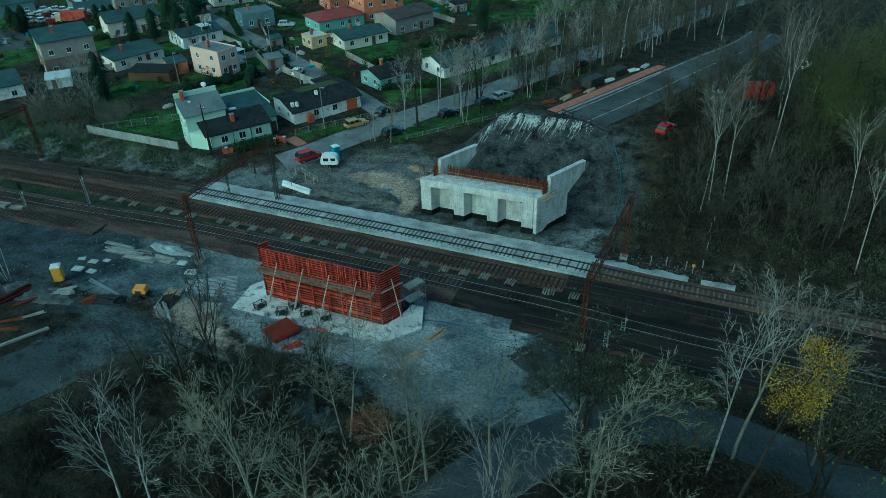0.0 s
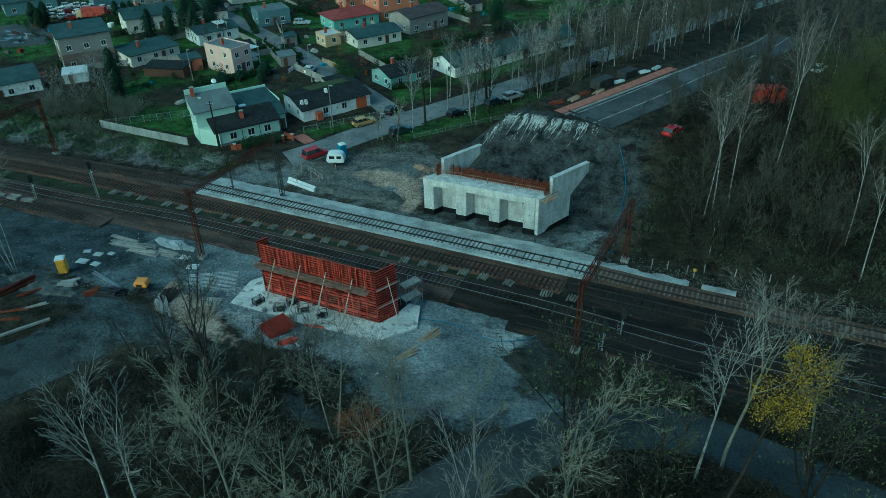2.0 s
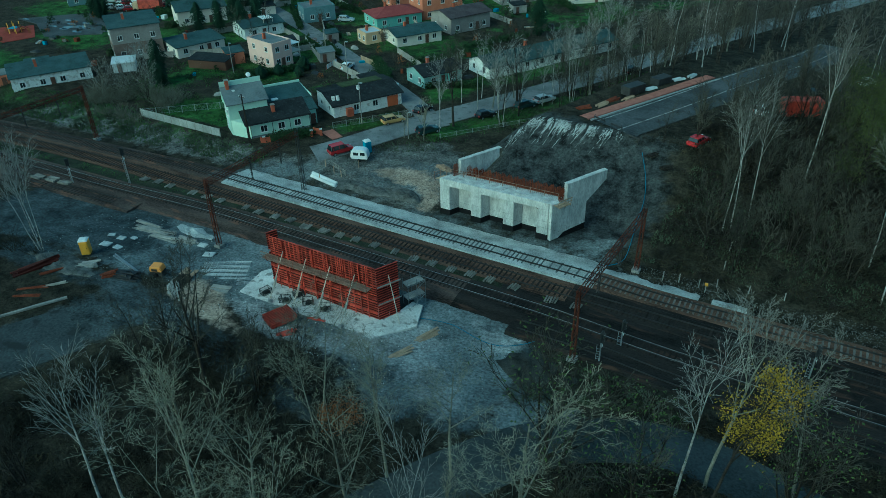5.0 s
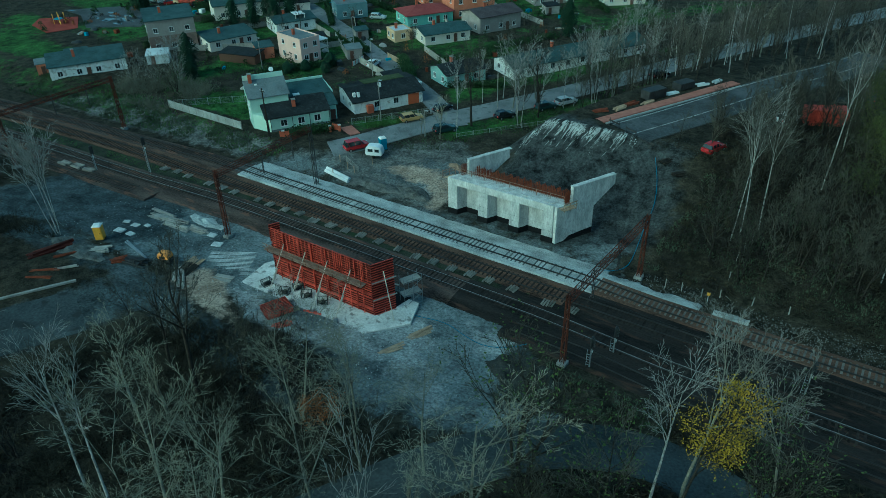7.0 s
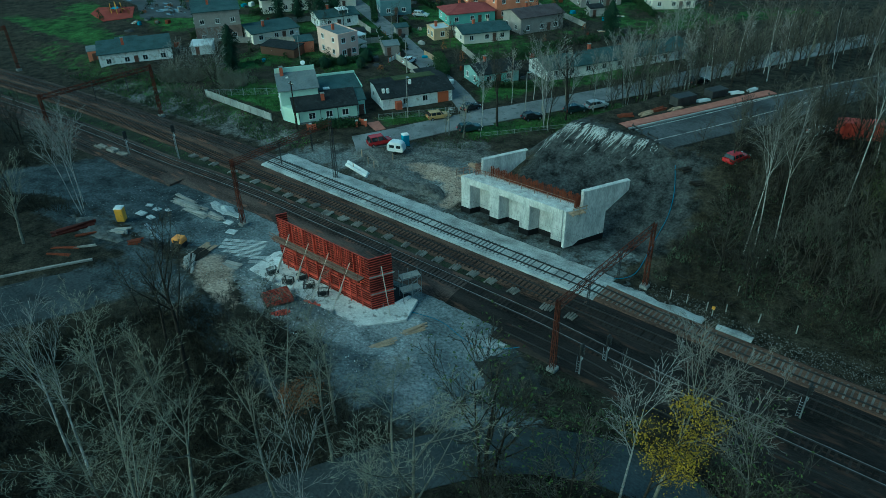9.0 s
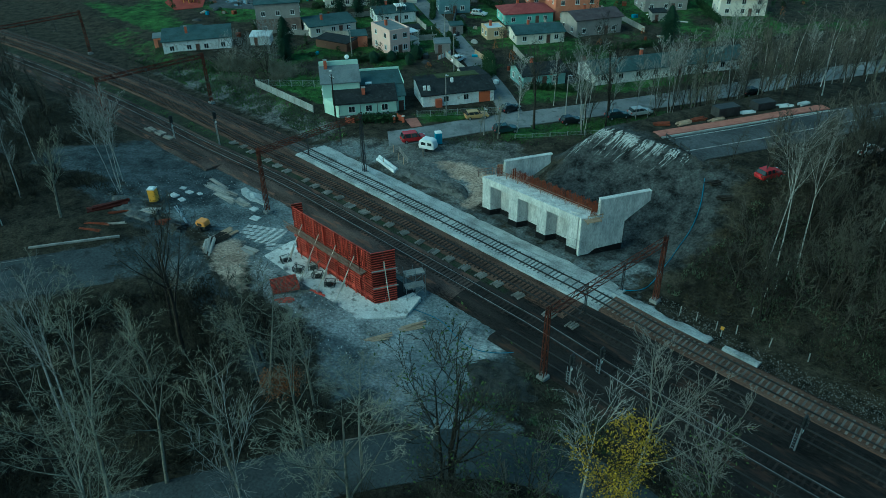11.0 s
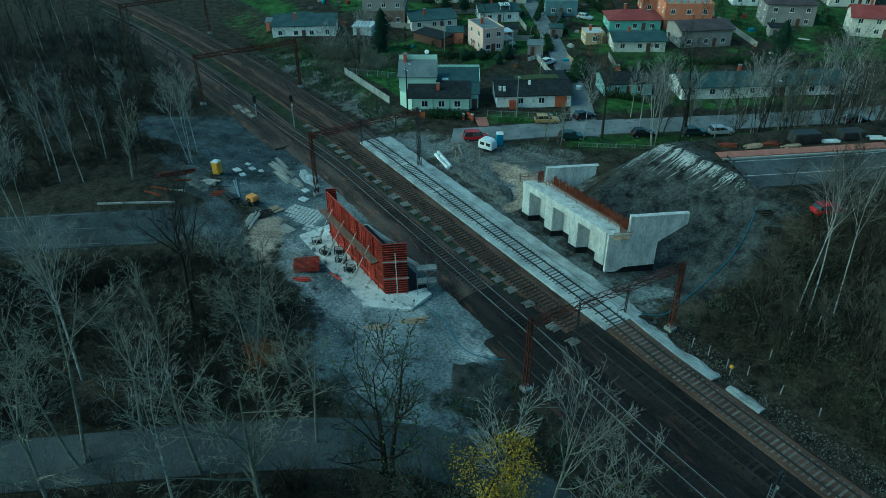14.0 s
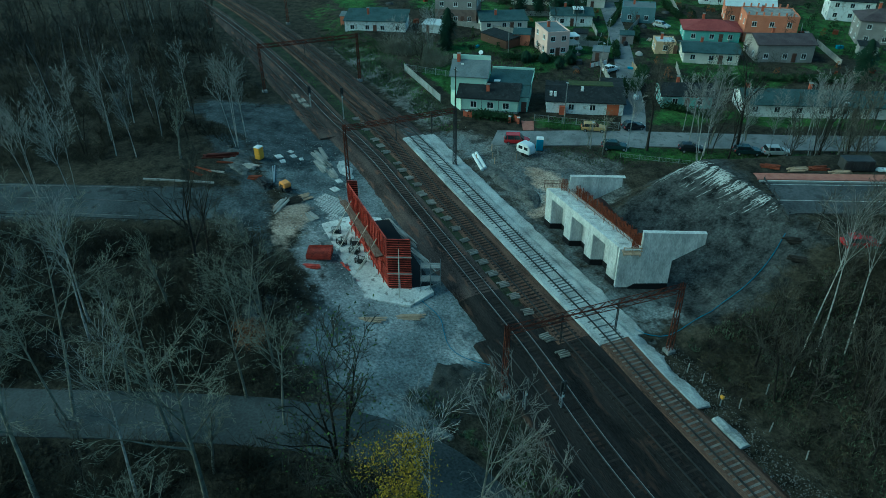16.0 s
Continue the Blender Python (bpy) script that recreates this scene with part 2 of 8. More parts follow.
M["plastic_yellow"] = plain("plastic_yellow", (0.62, 0.33, 0.03), 0.5)
M["plastic_orange"] = plain("plastic_orange", (0.60, 0.26, 0.045), 0.5)
M["plastic_black"] = plain("plastic_black", (0.016, 0.017, 0.018), 0.6)
M["hose"] = plain("hose", (0.02, 0.12, 0.21), 0.5)
M["orange"] = plain("orange", (0.60, 0.20, 0.03), 0.6)
M["tarp"] = plain("tarp", (0.50, 0.52, 0.53), 0.6)


# ---- mesh helpers ----
def add_box(bm, x0, x1, y0, y1, z0, z1, m=None, bevel=0.0):
    r = bmesh.ops.create_cube(bm, size=1)
    vs = r["verts"]
    for v in vs:
        v.co = Vector((x0 + (v.co.x + 0.5) * (x1 - x0), y0 + (v.co.y + 0.5) * (y1 - y0), z0 + (v.co.z + 0.5) * (z1 - z0)))
    if bevel:
        es = list({e for v in vs for e in v.link_edges})
        r = bmesh.ops.bevel(bm, geom=es, offset=bevel, segments=1, affect="EDGES")
        vs = list({v for f in r["faces"] for v in f.verts} | {v for v in vs if v.is_valid})
    if m is not None:
        bmesh.ops.transform(bm, matrix=m, verts=vs)
    return vs


def add_prism(bm, outline, axis, a, b, m=None):
    """A closed outline of (u, v) pushed from a to b along an axis (0: x, 1: y, 2: z)."""
    def place(u, v, w):
        return ((w, u, v), (u, w, v), (u, v, w))[axis]
    lo = [bm.verts.new(place(u, v, a)) for u, v in outline]
    hi = [bm.verts.new(place(u, v, b)) for u, v in outline]
    k = len(outline)
    bm.faces.new(lo)
    bm.faces.new(hi[::-1])
    for i in range(k):
        bm.faces.new((lo[i], hi[i], hi[(i + 1) % k], lo[(i + 1) % k]))
    if m is not None:
        bmesh.ops.transform(bm, matrix=m, verts=lo + hi)
    return lo + hi


def add_tube(bm, p, q, r0, r1=None, sides=8):
    p, q = Vector(p), Vector(q)
    d = q - p
    m = Matrix.Translation((p + q) / 2) @ d.to_track_quat("Z", "Y").to_matrix().to_4x4()
    bmesh.ops.create_cone(bm, cap_ends=True, segments=sides, radius1=r0, radius2=r0 if r1 is None else r1, depth=d.length, matrix=m)


def boxes(*rows):
    bm = bmesh.new()
    for r in rows:
        add_box(bm, *r)
    return bm


def part(name, bm, material, parent=None, label="", m=None):
    """Links a bmesh as one mesh object under a thing or part."""
    bmesh.ops.recalc_face_normals(bm, faces=bm.faces)
    me = bpy.data.meshes.new(name)
    bm.to_mesh(me)
    bm.free()
    for x in (material if isinstance(material, (list, tuple)) else [material]):
        me.materials.append(x)
    ob = new(name, me)
    if parent is not None:
        ob.parent = parent
    if m is not None:
        ob.matrix_basis = m
    if label:
        ob["label"] = label
    return ob


def raw(name, verts, faces, material, parent=None, smooth=False):
    me = bpy.data.meshes.new(name)
    me.from_pydata(verts, [], faces)
    me.materials.append(material)
    if smooth:
        me.polygons.foreach_set("use_smooth", [True] * len(me.polygons))
    me.update()
    ob = new(name, me)
    if parent is not None:
        ob.parent = parent
    return ob


def thing(name, label, category, group="", kind=""):
    return tagged(new(name), label, category, group, kind)


# ---- ground form ----
UX, UY = 0.44, 0.898


def ss(a, b, x):
    t = np.clip((x - a) / (b - a), 0, 1)
    return t * t * (3 - 2 * t)


def along(x, y):
    """Distance along and across the new road, from the middle of the abutment."""
    return (x + 30) * UX + (y - 82) * UY, (x + 30) * UY - (y - 82) * UX


def road_point(s, l):
    return -30 + s * UX + l * UY, 82 + s * UY - l * UX


def terrain(x, y):
    x, y = np.asarray(x, float), np.asarray(y, float)
    s, l = along(x, y)
    north = 0.9 * ss(80, 87, y) * (1 - ss(-46, -40, x) * (1 - ss(-14, -8, x)) * (1 - ss(95, 105, y)))
    # bank of the new road: flat top, a rounded end slope towards the abutment, a steep side towards the street
    edge = -33.0 + np.maximum(y - 104, 0) * 0.36
    run = 14 + 8 * ss(-16, -6, x)
    fall = np.hypot(np.maximum(edge - x, 0) / 8.5, np.maximum(103.6 - y, 0) / run)
    top = 8.0 * (1 - 0.85 * ss(50, 125, s)) * (1 - ss(18, 75, l))
    emb = top * np.clip(1 - fall, 0, 1)
    bank = 2.2 * ss(10, 20, l) * ss(81, 88, y) * (1 - ss(60, 120, l)) * (1 - ss(60, 110, s))
    south = 2.2 * ss(60, 38, y) + 0.5 * ss(-58, -70, x) * ss(62, 52, y) * ss(-110, -95, x)
    return np.maximum(np.maximum(emb, bank), north) + south


def gz(x, y):
    return float(terrain(x, y))


def bend(x):
    return -0.00072 * np.minimum(np.asarray(x, float) + 70, 0) ** 2


def y_a(x):
    return 75.6 + bend(x) - 1.0 * ss(-75, -105, np.asarray(x, float)) - 0.6 * ss(-16, -3, np.asarray(x, float))


def y_b(x):
    return 71.0 + bend(x)


def y_d(x):
    return 66.3 + bend(x) - 1.6 * ss(-62, -95, np.asarray(x, float)) - 1.0 * ss(-18, 3, np.asarray(x, float))


def y_e(x):
    return 62.8 + bend(x) - 1.7 * ss(-62, -95, np.asarray(x, float)) - 0.9 * ss(-10, 2, np.asarray(x, float))


def inside(px, py, poly):
    """Signed distance to a closed outline, positive inside."""
    d = np.full(px.shape, 1e9)
    ins = np.zeros(px.shape, bool)
    k = len(poly)
    for i in range(k):
        (ax, ay), (bx, by) = poly[i], poly[(i + 1) % k]
        ex, ey = bx - ax, by - ay
        t = np.clip(((px - ax) * ex + (py - ay) * ey) / (ex * ex + ey * ey), 0, 1)
        d = np.minimum(d, np.hypot(px - ax - t * ex, py - ay - t * ey))
        if ay != by:
            c = ((ay > py) != (by > py)) & (px < (bx - ax) * (py - ay) / (by - ay) + ax)
            ins ^= c
    return np.where(ins, d, -d)


GRAVEL = [[(-17, 43), (-10, 43.5), (-4, 52), (-11, 57), (-15, 50)], [(-64, 78), (-50, 78.2), (-40, 78), (-14, 78), (-9, 79), (-16, 82.5), (-40, 82), (-46, 80.4), (-60, 79.8)], [(-99, 62), (-95, 52), (-104, 44), (-98, 38.5), (-84, 47), (-66, 46), (-58, 49), (-50, 47), (-44, 48), (-33, 46), (-24, 41), (-14, 43), (-11, 50), (-14, 66), (-30, 66), (-60, 66)],
          [(-57, 84.5), (-50, 94), (-41.5, 95), (-38.8, 84), (-46, 82)], [(-75, 78), (-62, 79.5), (-58, 84), (-66, 86), (-76, 82)], [(-21, 80.5), (-11, 80), (-11, 85), (-16, 87.5)]]
SAND = [[(-60, 52), (-52, 52), (-45, 47), (-41, 44), (-50, 44.5), (-58, 47)], [(-54.5, 87), (-51, 91), (-46, 91.5), (-41.5, 89), (-39.5, 84.5), (-39, 80.6), (-42, 80.6), (-44, 84.5), (-50, 85.5)], [(-46.5, 92.3), (-43.5, 95.4), (-41.5, 94.2), (-45, 91.6)]]
GRASS = [[(-215, 88), (-152, 90), (-146, 108), (-158, 124), (-215, 128)], [(-12, 49), (-5, 57), (4, 58), (2, 55), (-6, 53)], [(-200, 76), (-110, 79), (-76, 80.5), (-66, 84), (-78, 89), (-90, 88), (-112, 89), (-200, 90)],
         [(-112, 88), (-88, 89), (-82, 96), (-95, 118), (-118, 112), (-125, 96)], [(-73, 98), (-67, 97), (-58, 109), (-65, 111)],
         [(-92, 112), (-80, 104), (-68, 116), (-82, 122)], [(-150, 120), (-100, 122), (-92, 140), (-130, 160), (-180, 150)],
         [(-60, 116), (-40, 152), (-30, 176), (-44, 176), (-66, 122)], [(-51.5, 100.5), (-46.5, 104), (-29, 135), (-34, 140), (-56, 104)],
         [(-82, 126), (-60, 150), (-70, 170), (-110, 150)], [(-210, 120), (-160, 110), (-150, 150), (-210, 200)], [(-130, 150), (-60, 170), (-20, 230), (-120, 260), (-220, 240), (-200, 170)], [(-120, 96), (-90, 110), (-98, 128), (-126, 118)]]
SOIL = [[(-39, 84), (-38, 80), (-12, 80), (-7, 90), (-10, 104), (-20, 106), (-36, 108), (-44, 103), (-37, 97)]]
PALE = [[(-26, 56), (-20, 51), (-15.5, 48), (-17, 43.5), (-21, 45), (-26, 49)], [(-23, 61.5), (-15.5, 61.8), (-14.5, 57.5), (-19, 55.5)], [(-53, 50), (-42, 45.5), (-31, 47), (-24, 49), (-21, 55), (-27, 60), (-33, 58), (-36, 50), (-48, 52)]]
DARK = [[(-104, 44), (-98, 38.5), (-84, 46), (-68, 47), (-66, 55), (-72, 63), (-86, 66), (-99, 62)], [(-76, 8), (-69, 26), (-64, 42), (-52, 47), (-55, 36), (-60, 24), (-66, 8)], [(-62, 48), (-40, 44), (-30, 42), (-26, 37), (-40, 38), (-58, 41), (-74, 44)], [(-84, 48), (-70, 47), (-64, 42), (-86, 40)]]


def weight(px, py, polys, soft):
    w = np.zeros(px.shape)
    for poly in polys:
        w = np.maximum(w, np.clip(0.5 + inside(px, py, poly) / soft, 0, 1))
    return w


def spaced(a, b, step, far):
    mid = list(np.arange(a, b + 0.01, step))
    grow, out = step, []
    v = b
    while v < far:
        grow *= 1.35
        v += grow
        out.append(v)
    lo, v, grow = [], a, step
    while v > -far:
        grow *= 1.35
        v -= grow
        lo.append(v)
    return np.array(lo[::-1] + mid + out)


def smooth_line(points, step=1.5):
    """A rounded polyline through a few corner points (quadratic B-spline)."""
    pts = [points[0], *points, points[-1]]
    out = []
    for i in range(1, len(pts) - 1):
        a, b, c = (np.array(pts[i - 1]) + pts[i]) / 2, np.array(pts[i], float), (np.array(pts[i]) + pts[i + 1]) / 2
        k = max(2, int(np.hypot(*(c - a)) / step))
        for j in range(k):
            t = j / k
            out.append((1 - t) ** 2 * a + 2 * t * (1 - t) * b + t * t * c)
    out.append(np.array(points[-1], float))
    return np.array(out)


STREET = [(-70, 84), (-64.5, 90), (-59, 104), (-46, 128), (-36, 148), (-24, 176), (0, 225), (40, 300)]
LANE = [(-53, 107.5), (-60, 113), (-68, 119), (-81, 127), (-95, 136), (-113, 147), (-136, 160), (-165, 176)]
LOW_ROAD = [(-36, -6), (-26, 12), (-18.5, 28), (-12, 40), (-6, 48.5), (3, 53), (12, 51), (30, 46), (60, 40)]
OLD_ROAD = [(-88, -20), (-70, 16), (-63, 30), (-59, 38.5), (-56, 45)]
def road_distance(px, py):
    """Distance from each place to the nearest road's middle line."""
    d = np.full(px.shape, 1e9)
    for points in (STREET, LANE, LOW_ROAD, OLD_ROAD):
        for a, b in smooth_line(points, 3.0):
            d = np.minimum(d, np.hypot(px - a, py - b))
    return d


gx, gy = spaced(-150, 45, 1.0, 2600), spaced(-5, 185, 1.0, 2600)
PX, PY = np.meshgrid(gx, gy)
rough_z = np.array([noise.noise((a * 0.35, b * 0.35, 0.3)) * 0.12 + noise.noise((a * 0.06, b * 0.06, 4.0)) * 0.3 for a, b in zip(PX.ravel(), PY.ravel())]).reshape(PX.shape)
flat = np.maximum(np.maximum(weight(PX, PY, GRAVEL, 3), ss(21, 23.5, along(PX, PY)[0]) * ss(11, 9, np.abs(along(PX, PY)[1] + 1.5)) * ss(112, 100, along(PX, PY)[0])), ss(59, 61, PY) * ss(82, 79, PY))
flat = np.maximum(flat, ss(9.0, 5.5, road_distance(PX, PY)))
PZ = terrain(PX, PY) + rough_z * (1 - flat) - 0.12 * ss(59, 61, PY) * ss(80, 78, PY) - 0.02
nx, ny = len(gx), len(gy)
idx = np.arange(nx * ny).reshape(ny, nx)
quads = np.stack([idx[:-1, :-1], idx[:-1, 1:], idx[1:, 1:], idx[1:, :-1]], -1).reshape(-1, 4)


def ground_material():
    m = bpy.data.materials.new("ground")
    m.use_nodes = True
    n, l = m.node_tree.nodes, m.node_tree.links
    p = n["Principled BSDF"]
    p.inputs["Roughness"].default_value, p.inputs["Specular IOR Level"].default_value = 0.95, 0.1
    geo = n.new("ShaderNodeNewGeometry")

    def tone(a, b, scale, detail=8.0):
        t = n.new("ShaderNodeTexNoise")
        t.inputs["Scale"].default_value, t.inputs["Detail"].default_value, t.inputs["Roughness"].default_value = scale, detail, 0.65
        l.new(geo.outputs["Position"], t.inputs["Vector"])
        r = n.new("ShaderNodeValToRGB")
        r.color_ramp.elements[0].position, r.color_ramp.elements[1].position = 0.34, 0.66
        r.color_ramp.elements[0].color, r.color_ramp.elements[1].color = (*a, 1), (*b, 1)
        l.new(t.outputs["Fac"], r.inputs[0])
        return r.outputs[0], t.outputs["Fac"]

    edge = tone((0, 0, 0), (1, 1, 1), 0.5)[1]
    col, height = tone((0.009, 0.0085, 0.0065), (0.056, 0.049, 0.034), 0.55, 14)
    layers = (("earth", (0.030, 0.031, 0.029), (0.185, 0.182, 0.168), 0.4), ("soil", (0.008, 0.0085, 0.009), (0.080, 0.084, 0.084), 0.55), ("grass", (0.010, 0.020, 0.007), (0.085, 0.15, 0.036), 0.33),
              ("gravel", (0.038, 0.044, 0.047), (0.225, 0.242, 0.245), 0.12), ("dark", (0.020, 0.024, 0.026), (0.105, 0.115, 0.119), 0.3), ("pale", (0.14, 0.145, 0.145), (0.42, 0.42, 0.405), 0.22), ("sand", (0.20, 0.15, 0.11), (0.48, 0.385, 0.295), 0.35))
    for name, a, b, scale in layers:
        at = n.new("ShaderNodeAttribute")
        at.attribute_name = name
        add = n.new("ShaderNodeMath")
        add.operation = "ADD"
        l.new(at.outputs["Fac"], add.inputs[0])
        l.new(edge, add.inputs[1])
        step = n.new("ShaderNodeMapRange")
        step.inputs["From Min"].default_value, step.inputs["From Max"].default_value = 0.9, 1.12
        l.new(add.outputs[0], step.inputs["Value"])
        mx = n.new("ShaderNodeMix")
        mx.data_type = "RGBA"
        l.new(step.outputs[0], mx.inputs["Factor"])
        l.new(col, mx.inputs["A"])
        l.new(tone(a, b, scale, 12)[0], mx.inputs["B"])
        col = mx.outputs["Result"]
    grit, grit_h = tone((0.48, 0.48, 0.48), (1.48, 1.48, 1.48), 3.2, 8)
    mul = n.new("ShaderNodeMix")
    mul.data_type, mul.blend_type = "RGBA", "MULTIPLY"
    mul.inputs["Factor"].default_value = 1.0
    l.new(col, mul.inputs["A"])
    l.new(grit, mul.inputs["B"])
    l.new(mul.outputs["Result"], p.inputs["Base Color"])
    bp = n.new("ShaderNodeBump")
    bp.inputs["Strength"].default_value, bp.inputs["Distance"].default_value = 0.9, 0.22
    l.new(grit_h, bp.inputs["Height"])
    l.new(bp.outputs[0], p.inputs["Normal"])
    return m


ground = raw("ground", np.stack([PX.ravel(), PY.ravel(), PZ.ravel()], -1).tolist(), quads.tolist(), ground_material(), smooth=True)
tagged(ground, "uneven earth with leaf litter, grass, gravel and sand", "ground", kind="structure")
EARTH = [[(-76, 78), (-62, 79.5), (-40, 79), (-39, 86), (-38, 97), (-50, 103), (-57, 97), (-62, 90), (-72, 86)], [(-136, 76), (-110, 77), (-76, 79), (-76, 86), (-107, 86), (-112, 88), (-130, 84)]]
for name, polys, soft in (("earth", EARTH, 5), ("gravel", GRAVEL, 8), ("pale", PALE, 5), ("sand", SAND, 4), ("grass", GRASS, 5), ("soil", SOIL, 6), ("dark", DARK, 5)):
    w = weight(PX, PY, polys, soft)
    if name == "grass":
        patch = np.array([noise.noise((a * 0.07, b * 0.07, 9.0)) for a, b in zip(PX.ravel(), PY.ravel())]).reshape(PX.shape)
        w = w * np.clip(0.82 + 1.5 * patch, 0.25, 1.0) * np.where((PY < 90) & (PX < -62), 0.66, np.where(PY > 140, 0.86, 1.0))
    at = ground.data.attributes.new(name, "FLOAT", "POINT")
    at.data.foreach_set("value", (w * 0.75).ravel().astype(np.float32))


# ---- roads ----
def ribbon(name, points, left, right, lift, material, label, category="road", thick=0.25, cells=5, parent=None, sink=0):
    """sink: over how many of the last steps it dips under the earth."""
    line = smooth_line(points)
    d = np.gradient(line, axis=0)
    d /= np.linalg.norm(d, axis=1)[:, None]
    nrm = np.stack([-d[:, 1], d[:, 0]], -1)
    offs = np.linspace(left, -right, cells + 1)
    vs, fs = [], []
    w = cells + 1
    for k, (p, n) in enumerate(zip(line, nrm)):
        dip = 0.0 if not sink else 0.24 * float(ss(len(line) - sink, len(line) - 1, k))
        for o in offs:
            q = p + n * o
            vs.append((q[0], q[1], gz(q[0], q[1]) + lift - dip))
        for o in (left, -right):
            q = p + n * o
            vs.append((q[0], q[1], gz(q[0], q[1]) + lift - dip - thick))
    st = w + 2
    for i in range(len(line) - 1):
        a, b = i * st, (i + 1) * st
        for j in range(cells):
            fs.append((a + j + 1, b + j + 1, b + j, a + j))
        fs.append((a, b, b + w, a + w))
        fs.append((a + w - 1, a + w + 1, b + w + 1, b + w - 1))
    ob = raw(name, vs, fs, material, parent, smooth=False)
    if parent is None:
        tagged(ob, label, category, kind="structure")
    return ob


ribbon("road_street", STREET[::-1], 3.0, 3.4, 0.10, M["asphalt"], "worn grey asphalt street beside the houses", sink=7)
ribbon("road_lane", LANE, 2.2, 2.2, 0.07, M["asphalt"], "narrow asphalt lane between the gardens")
ribbon("road_low", LOW_ROAD, 3.1, 3.0, 0.09, M["asphalt_low"], "pale gravelled road curving through the wood")
old_road = ribbon("road_old", OLD_ROAD, 4.4, 4.4, 0.10, M["asphalt_dark"], "broad damp asphalt road ending at the yard", sink=12)
for o in (3.9, 0.1, -3.7):
    ribbon("marking", OLD_ROAD[:-2], o + 0.06, -o + 0.06, 0.13, M["marking_worn"], "", thick=0.02, cells=1, parent=old_road)
new_road_points = [road_point(24.6, 0), road_point(40, 0), road_point(60, -1), road_point(85, -5), road_point(110, -12)]
new_road = ribbon("road_new", new_road_points, 5.2, 3.0, 0.12, M["asphalt_wet"], "new asphalt carriageway ending at the bank")
for o in (0.2, 4.6):
    ribbon("marking", new_road_points, o + 0.1, -o + 0.1, 0.15, M["marking"], "", thick=0.02, cells=1, parent=new_road)
ribbon("pavement_red", [road_point(24, -7.0), road_point(40, -7.0), road_point(56, -7.4)], 0.9, 0.9, 0.16, M["brick_path"], "red concrete-block path beside the new road", "pavement")
ribbon("kerb_new", [road_point(s, -5.5) for s in (24, 40, 56)], 0.12, 0.12, 0.26, M["kerb"], "pale concrete kerb", "kerb", cells=1)

# ---- railway ----
def track_line(fy, x0, x1, step):
    xs = np.arange(x0, x1, step)
    return np.stack([xs, fy(xs)], -1)


def strip(name, fy, x0, x1, profile, material, label, category, ragged=0.0):
    """A long body whose cross-section is (offset, height) points."""
    line = track_line(fy, x0, x1 + 0.01, 0.5 if ragged else 2.0)
    vs, fs = [], []
    k = len(profile)
    for x, y in line:
        for j, (o, z) in enumerate(profile):
            rag = 0.0 if 0 < j < len(profile) - 1 and ragged < 0.01 else ragged * (noise.noise((x * 0.45, o, 1.0)) + 0.5 * noise.noise((x * 1.3, o, 2.0))) * (1 if z < 0.3 else 0.15)
            vs.append((x, y + o + rag, z))
    for i in range(len(line) - 1):
        for j in range(k - 1):
            a = i * k + j
            fs.append((a, a + k, a + k + 1, a + 1))
    for e in (0, (len(line) - 1) * k):
        fs.append(tuple(range(e, e + k)))
    ob = raw(name, vs, fs, material)
    tagged(ob, label, category, kind="structure")
    return ob


strip("track_bed", y_d, -420, -26, [(-4.0, -0.3), (-3.4, 0.06), (-2.2, 0.30), (-1.6, 0.36), (1.5, 0.36), (1.9, 0.30), (1.9, -0.3)], M["ballast_old"], "dark old ballast bed", "ballast", 0.3)
strip("track_bed_oily", y_d, -26, 260, [(-4.0, -0.3), (-3.4, 0.06), (-2.2, 0.30), (-1.6, 0.36), (1.5, 0.36), (1.9, 0.30), (1.9, -0.3)], M["ballast_oily"], "black oily old ballast bed", "ballast", 0.3)
strip("track_bed_gap", y_d, -420, -22, [(1.88, -0.3), (1.88, 0.22), (2.3, 0.26), (2.9, 0.26), (4.9, 0.20), (4.9, -0.3)], M["ballast_green"], "dark mossy ballast between two tracks", "ballast", 0.25)
strip("track_bed_gap_oily", y_d, -22, 260, [(1.88, -0.3), (1.88, 0.22), (2.3, 0.26), (2.9, 0.26), (4.9, 0.20), (4.9, -0.3)], M["ballast_oily"], "black oily ballast between two tracks", "ballast", 0.25)
strip("track_bed_middle", y_b, -420, -14, [(-1.7, -0.3), (-1.7, 0.28), (-1.4, 0.34), (1.7, 0.36), (2.3, 0.30), (3.1, -0.3)], M["ballast_rust"], "rust-brown old ballast bed", "ballast", 0.12)
strip("track_bed_middle_oily", y_b, -14, 260, [(-1.7, -0.3), (-1.7, 0.28), (-1.4, 0.34), (1.7, 0.36), (2.3, 0.30), (3.1, -0.3)], M["ballast_oily"], "dark oily ballast bed", "ballast", 0.12)
strip("track_bed_siding_west", y_e, -150, -80, [(-2.2, -0.3), (-1.7, 0.26), (1.4, 0.26), (1.8, -0.2)], M["ballast_old"], "dark old ballast of the siding", "ballast")
strip("track_bed_siding", y_e, -18, 60, [(-2.2, -0.3), (-1.7, 0.26), (1.4, 0.26), (1.8, -0.2)], M["ballast_oily"], "dark old ballast of the siding", "ballast")
strip("track_bed_north", y_a, -420, -74, [(-2.4, -0.3), (-1.7, 0.36), (1.7, 0.36), (2.7, -0.3)], M["ballast_old"], "dark old ballast bed", "ballast")
strip("track_bed_east", y_a, -14, 260, [(-2.4, -0.3), (-1.7, 0.36), (1.7, 0.36), (2.7, -0.3)], M["ballast_rust"], "rusty ballast bed", "ballast")
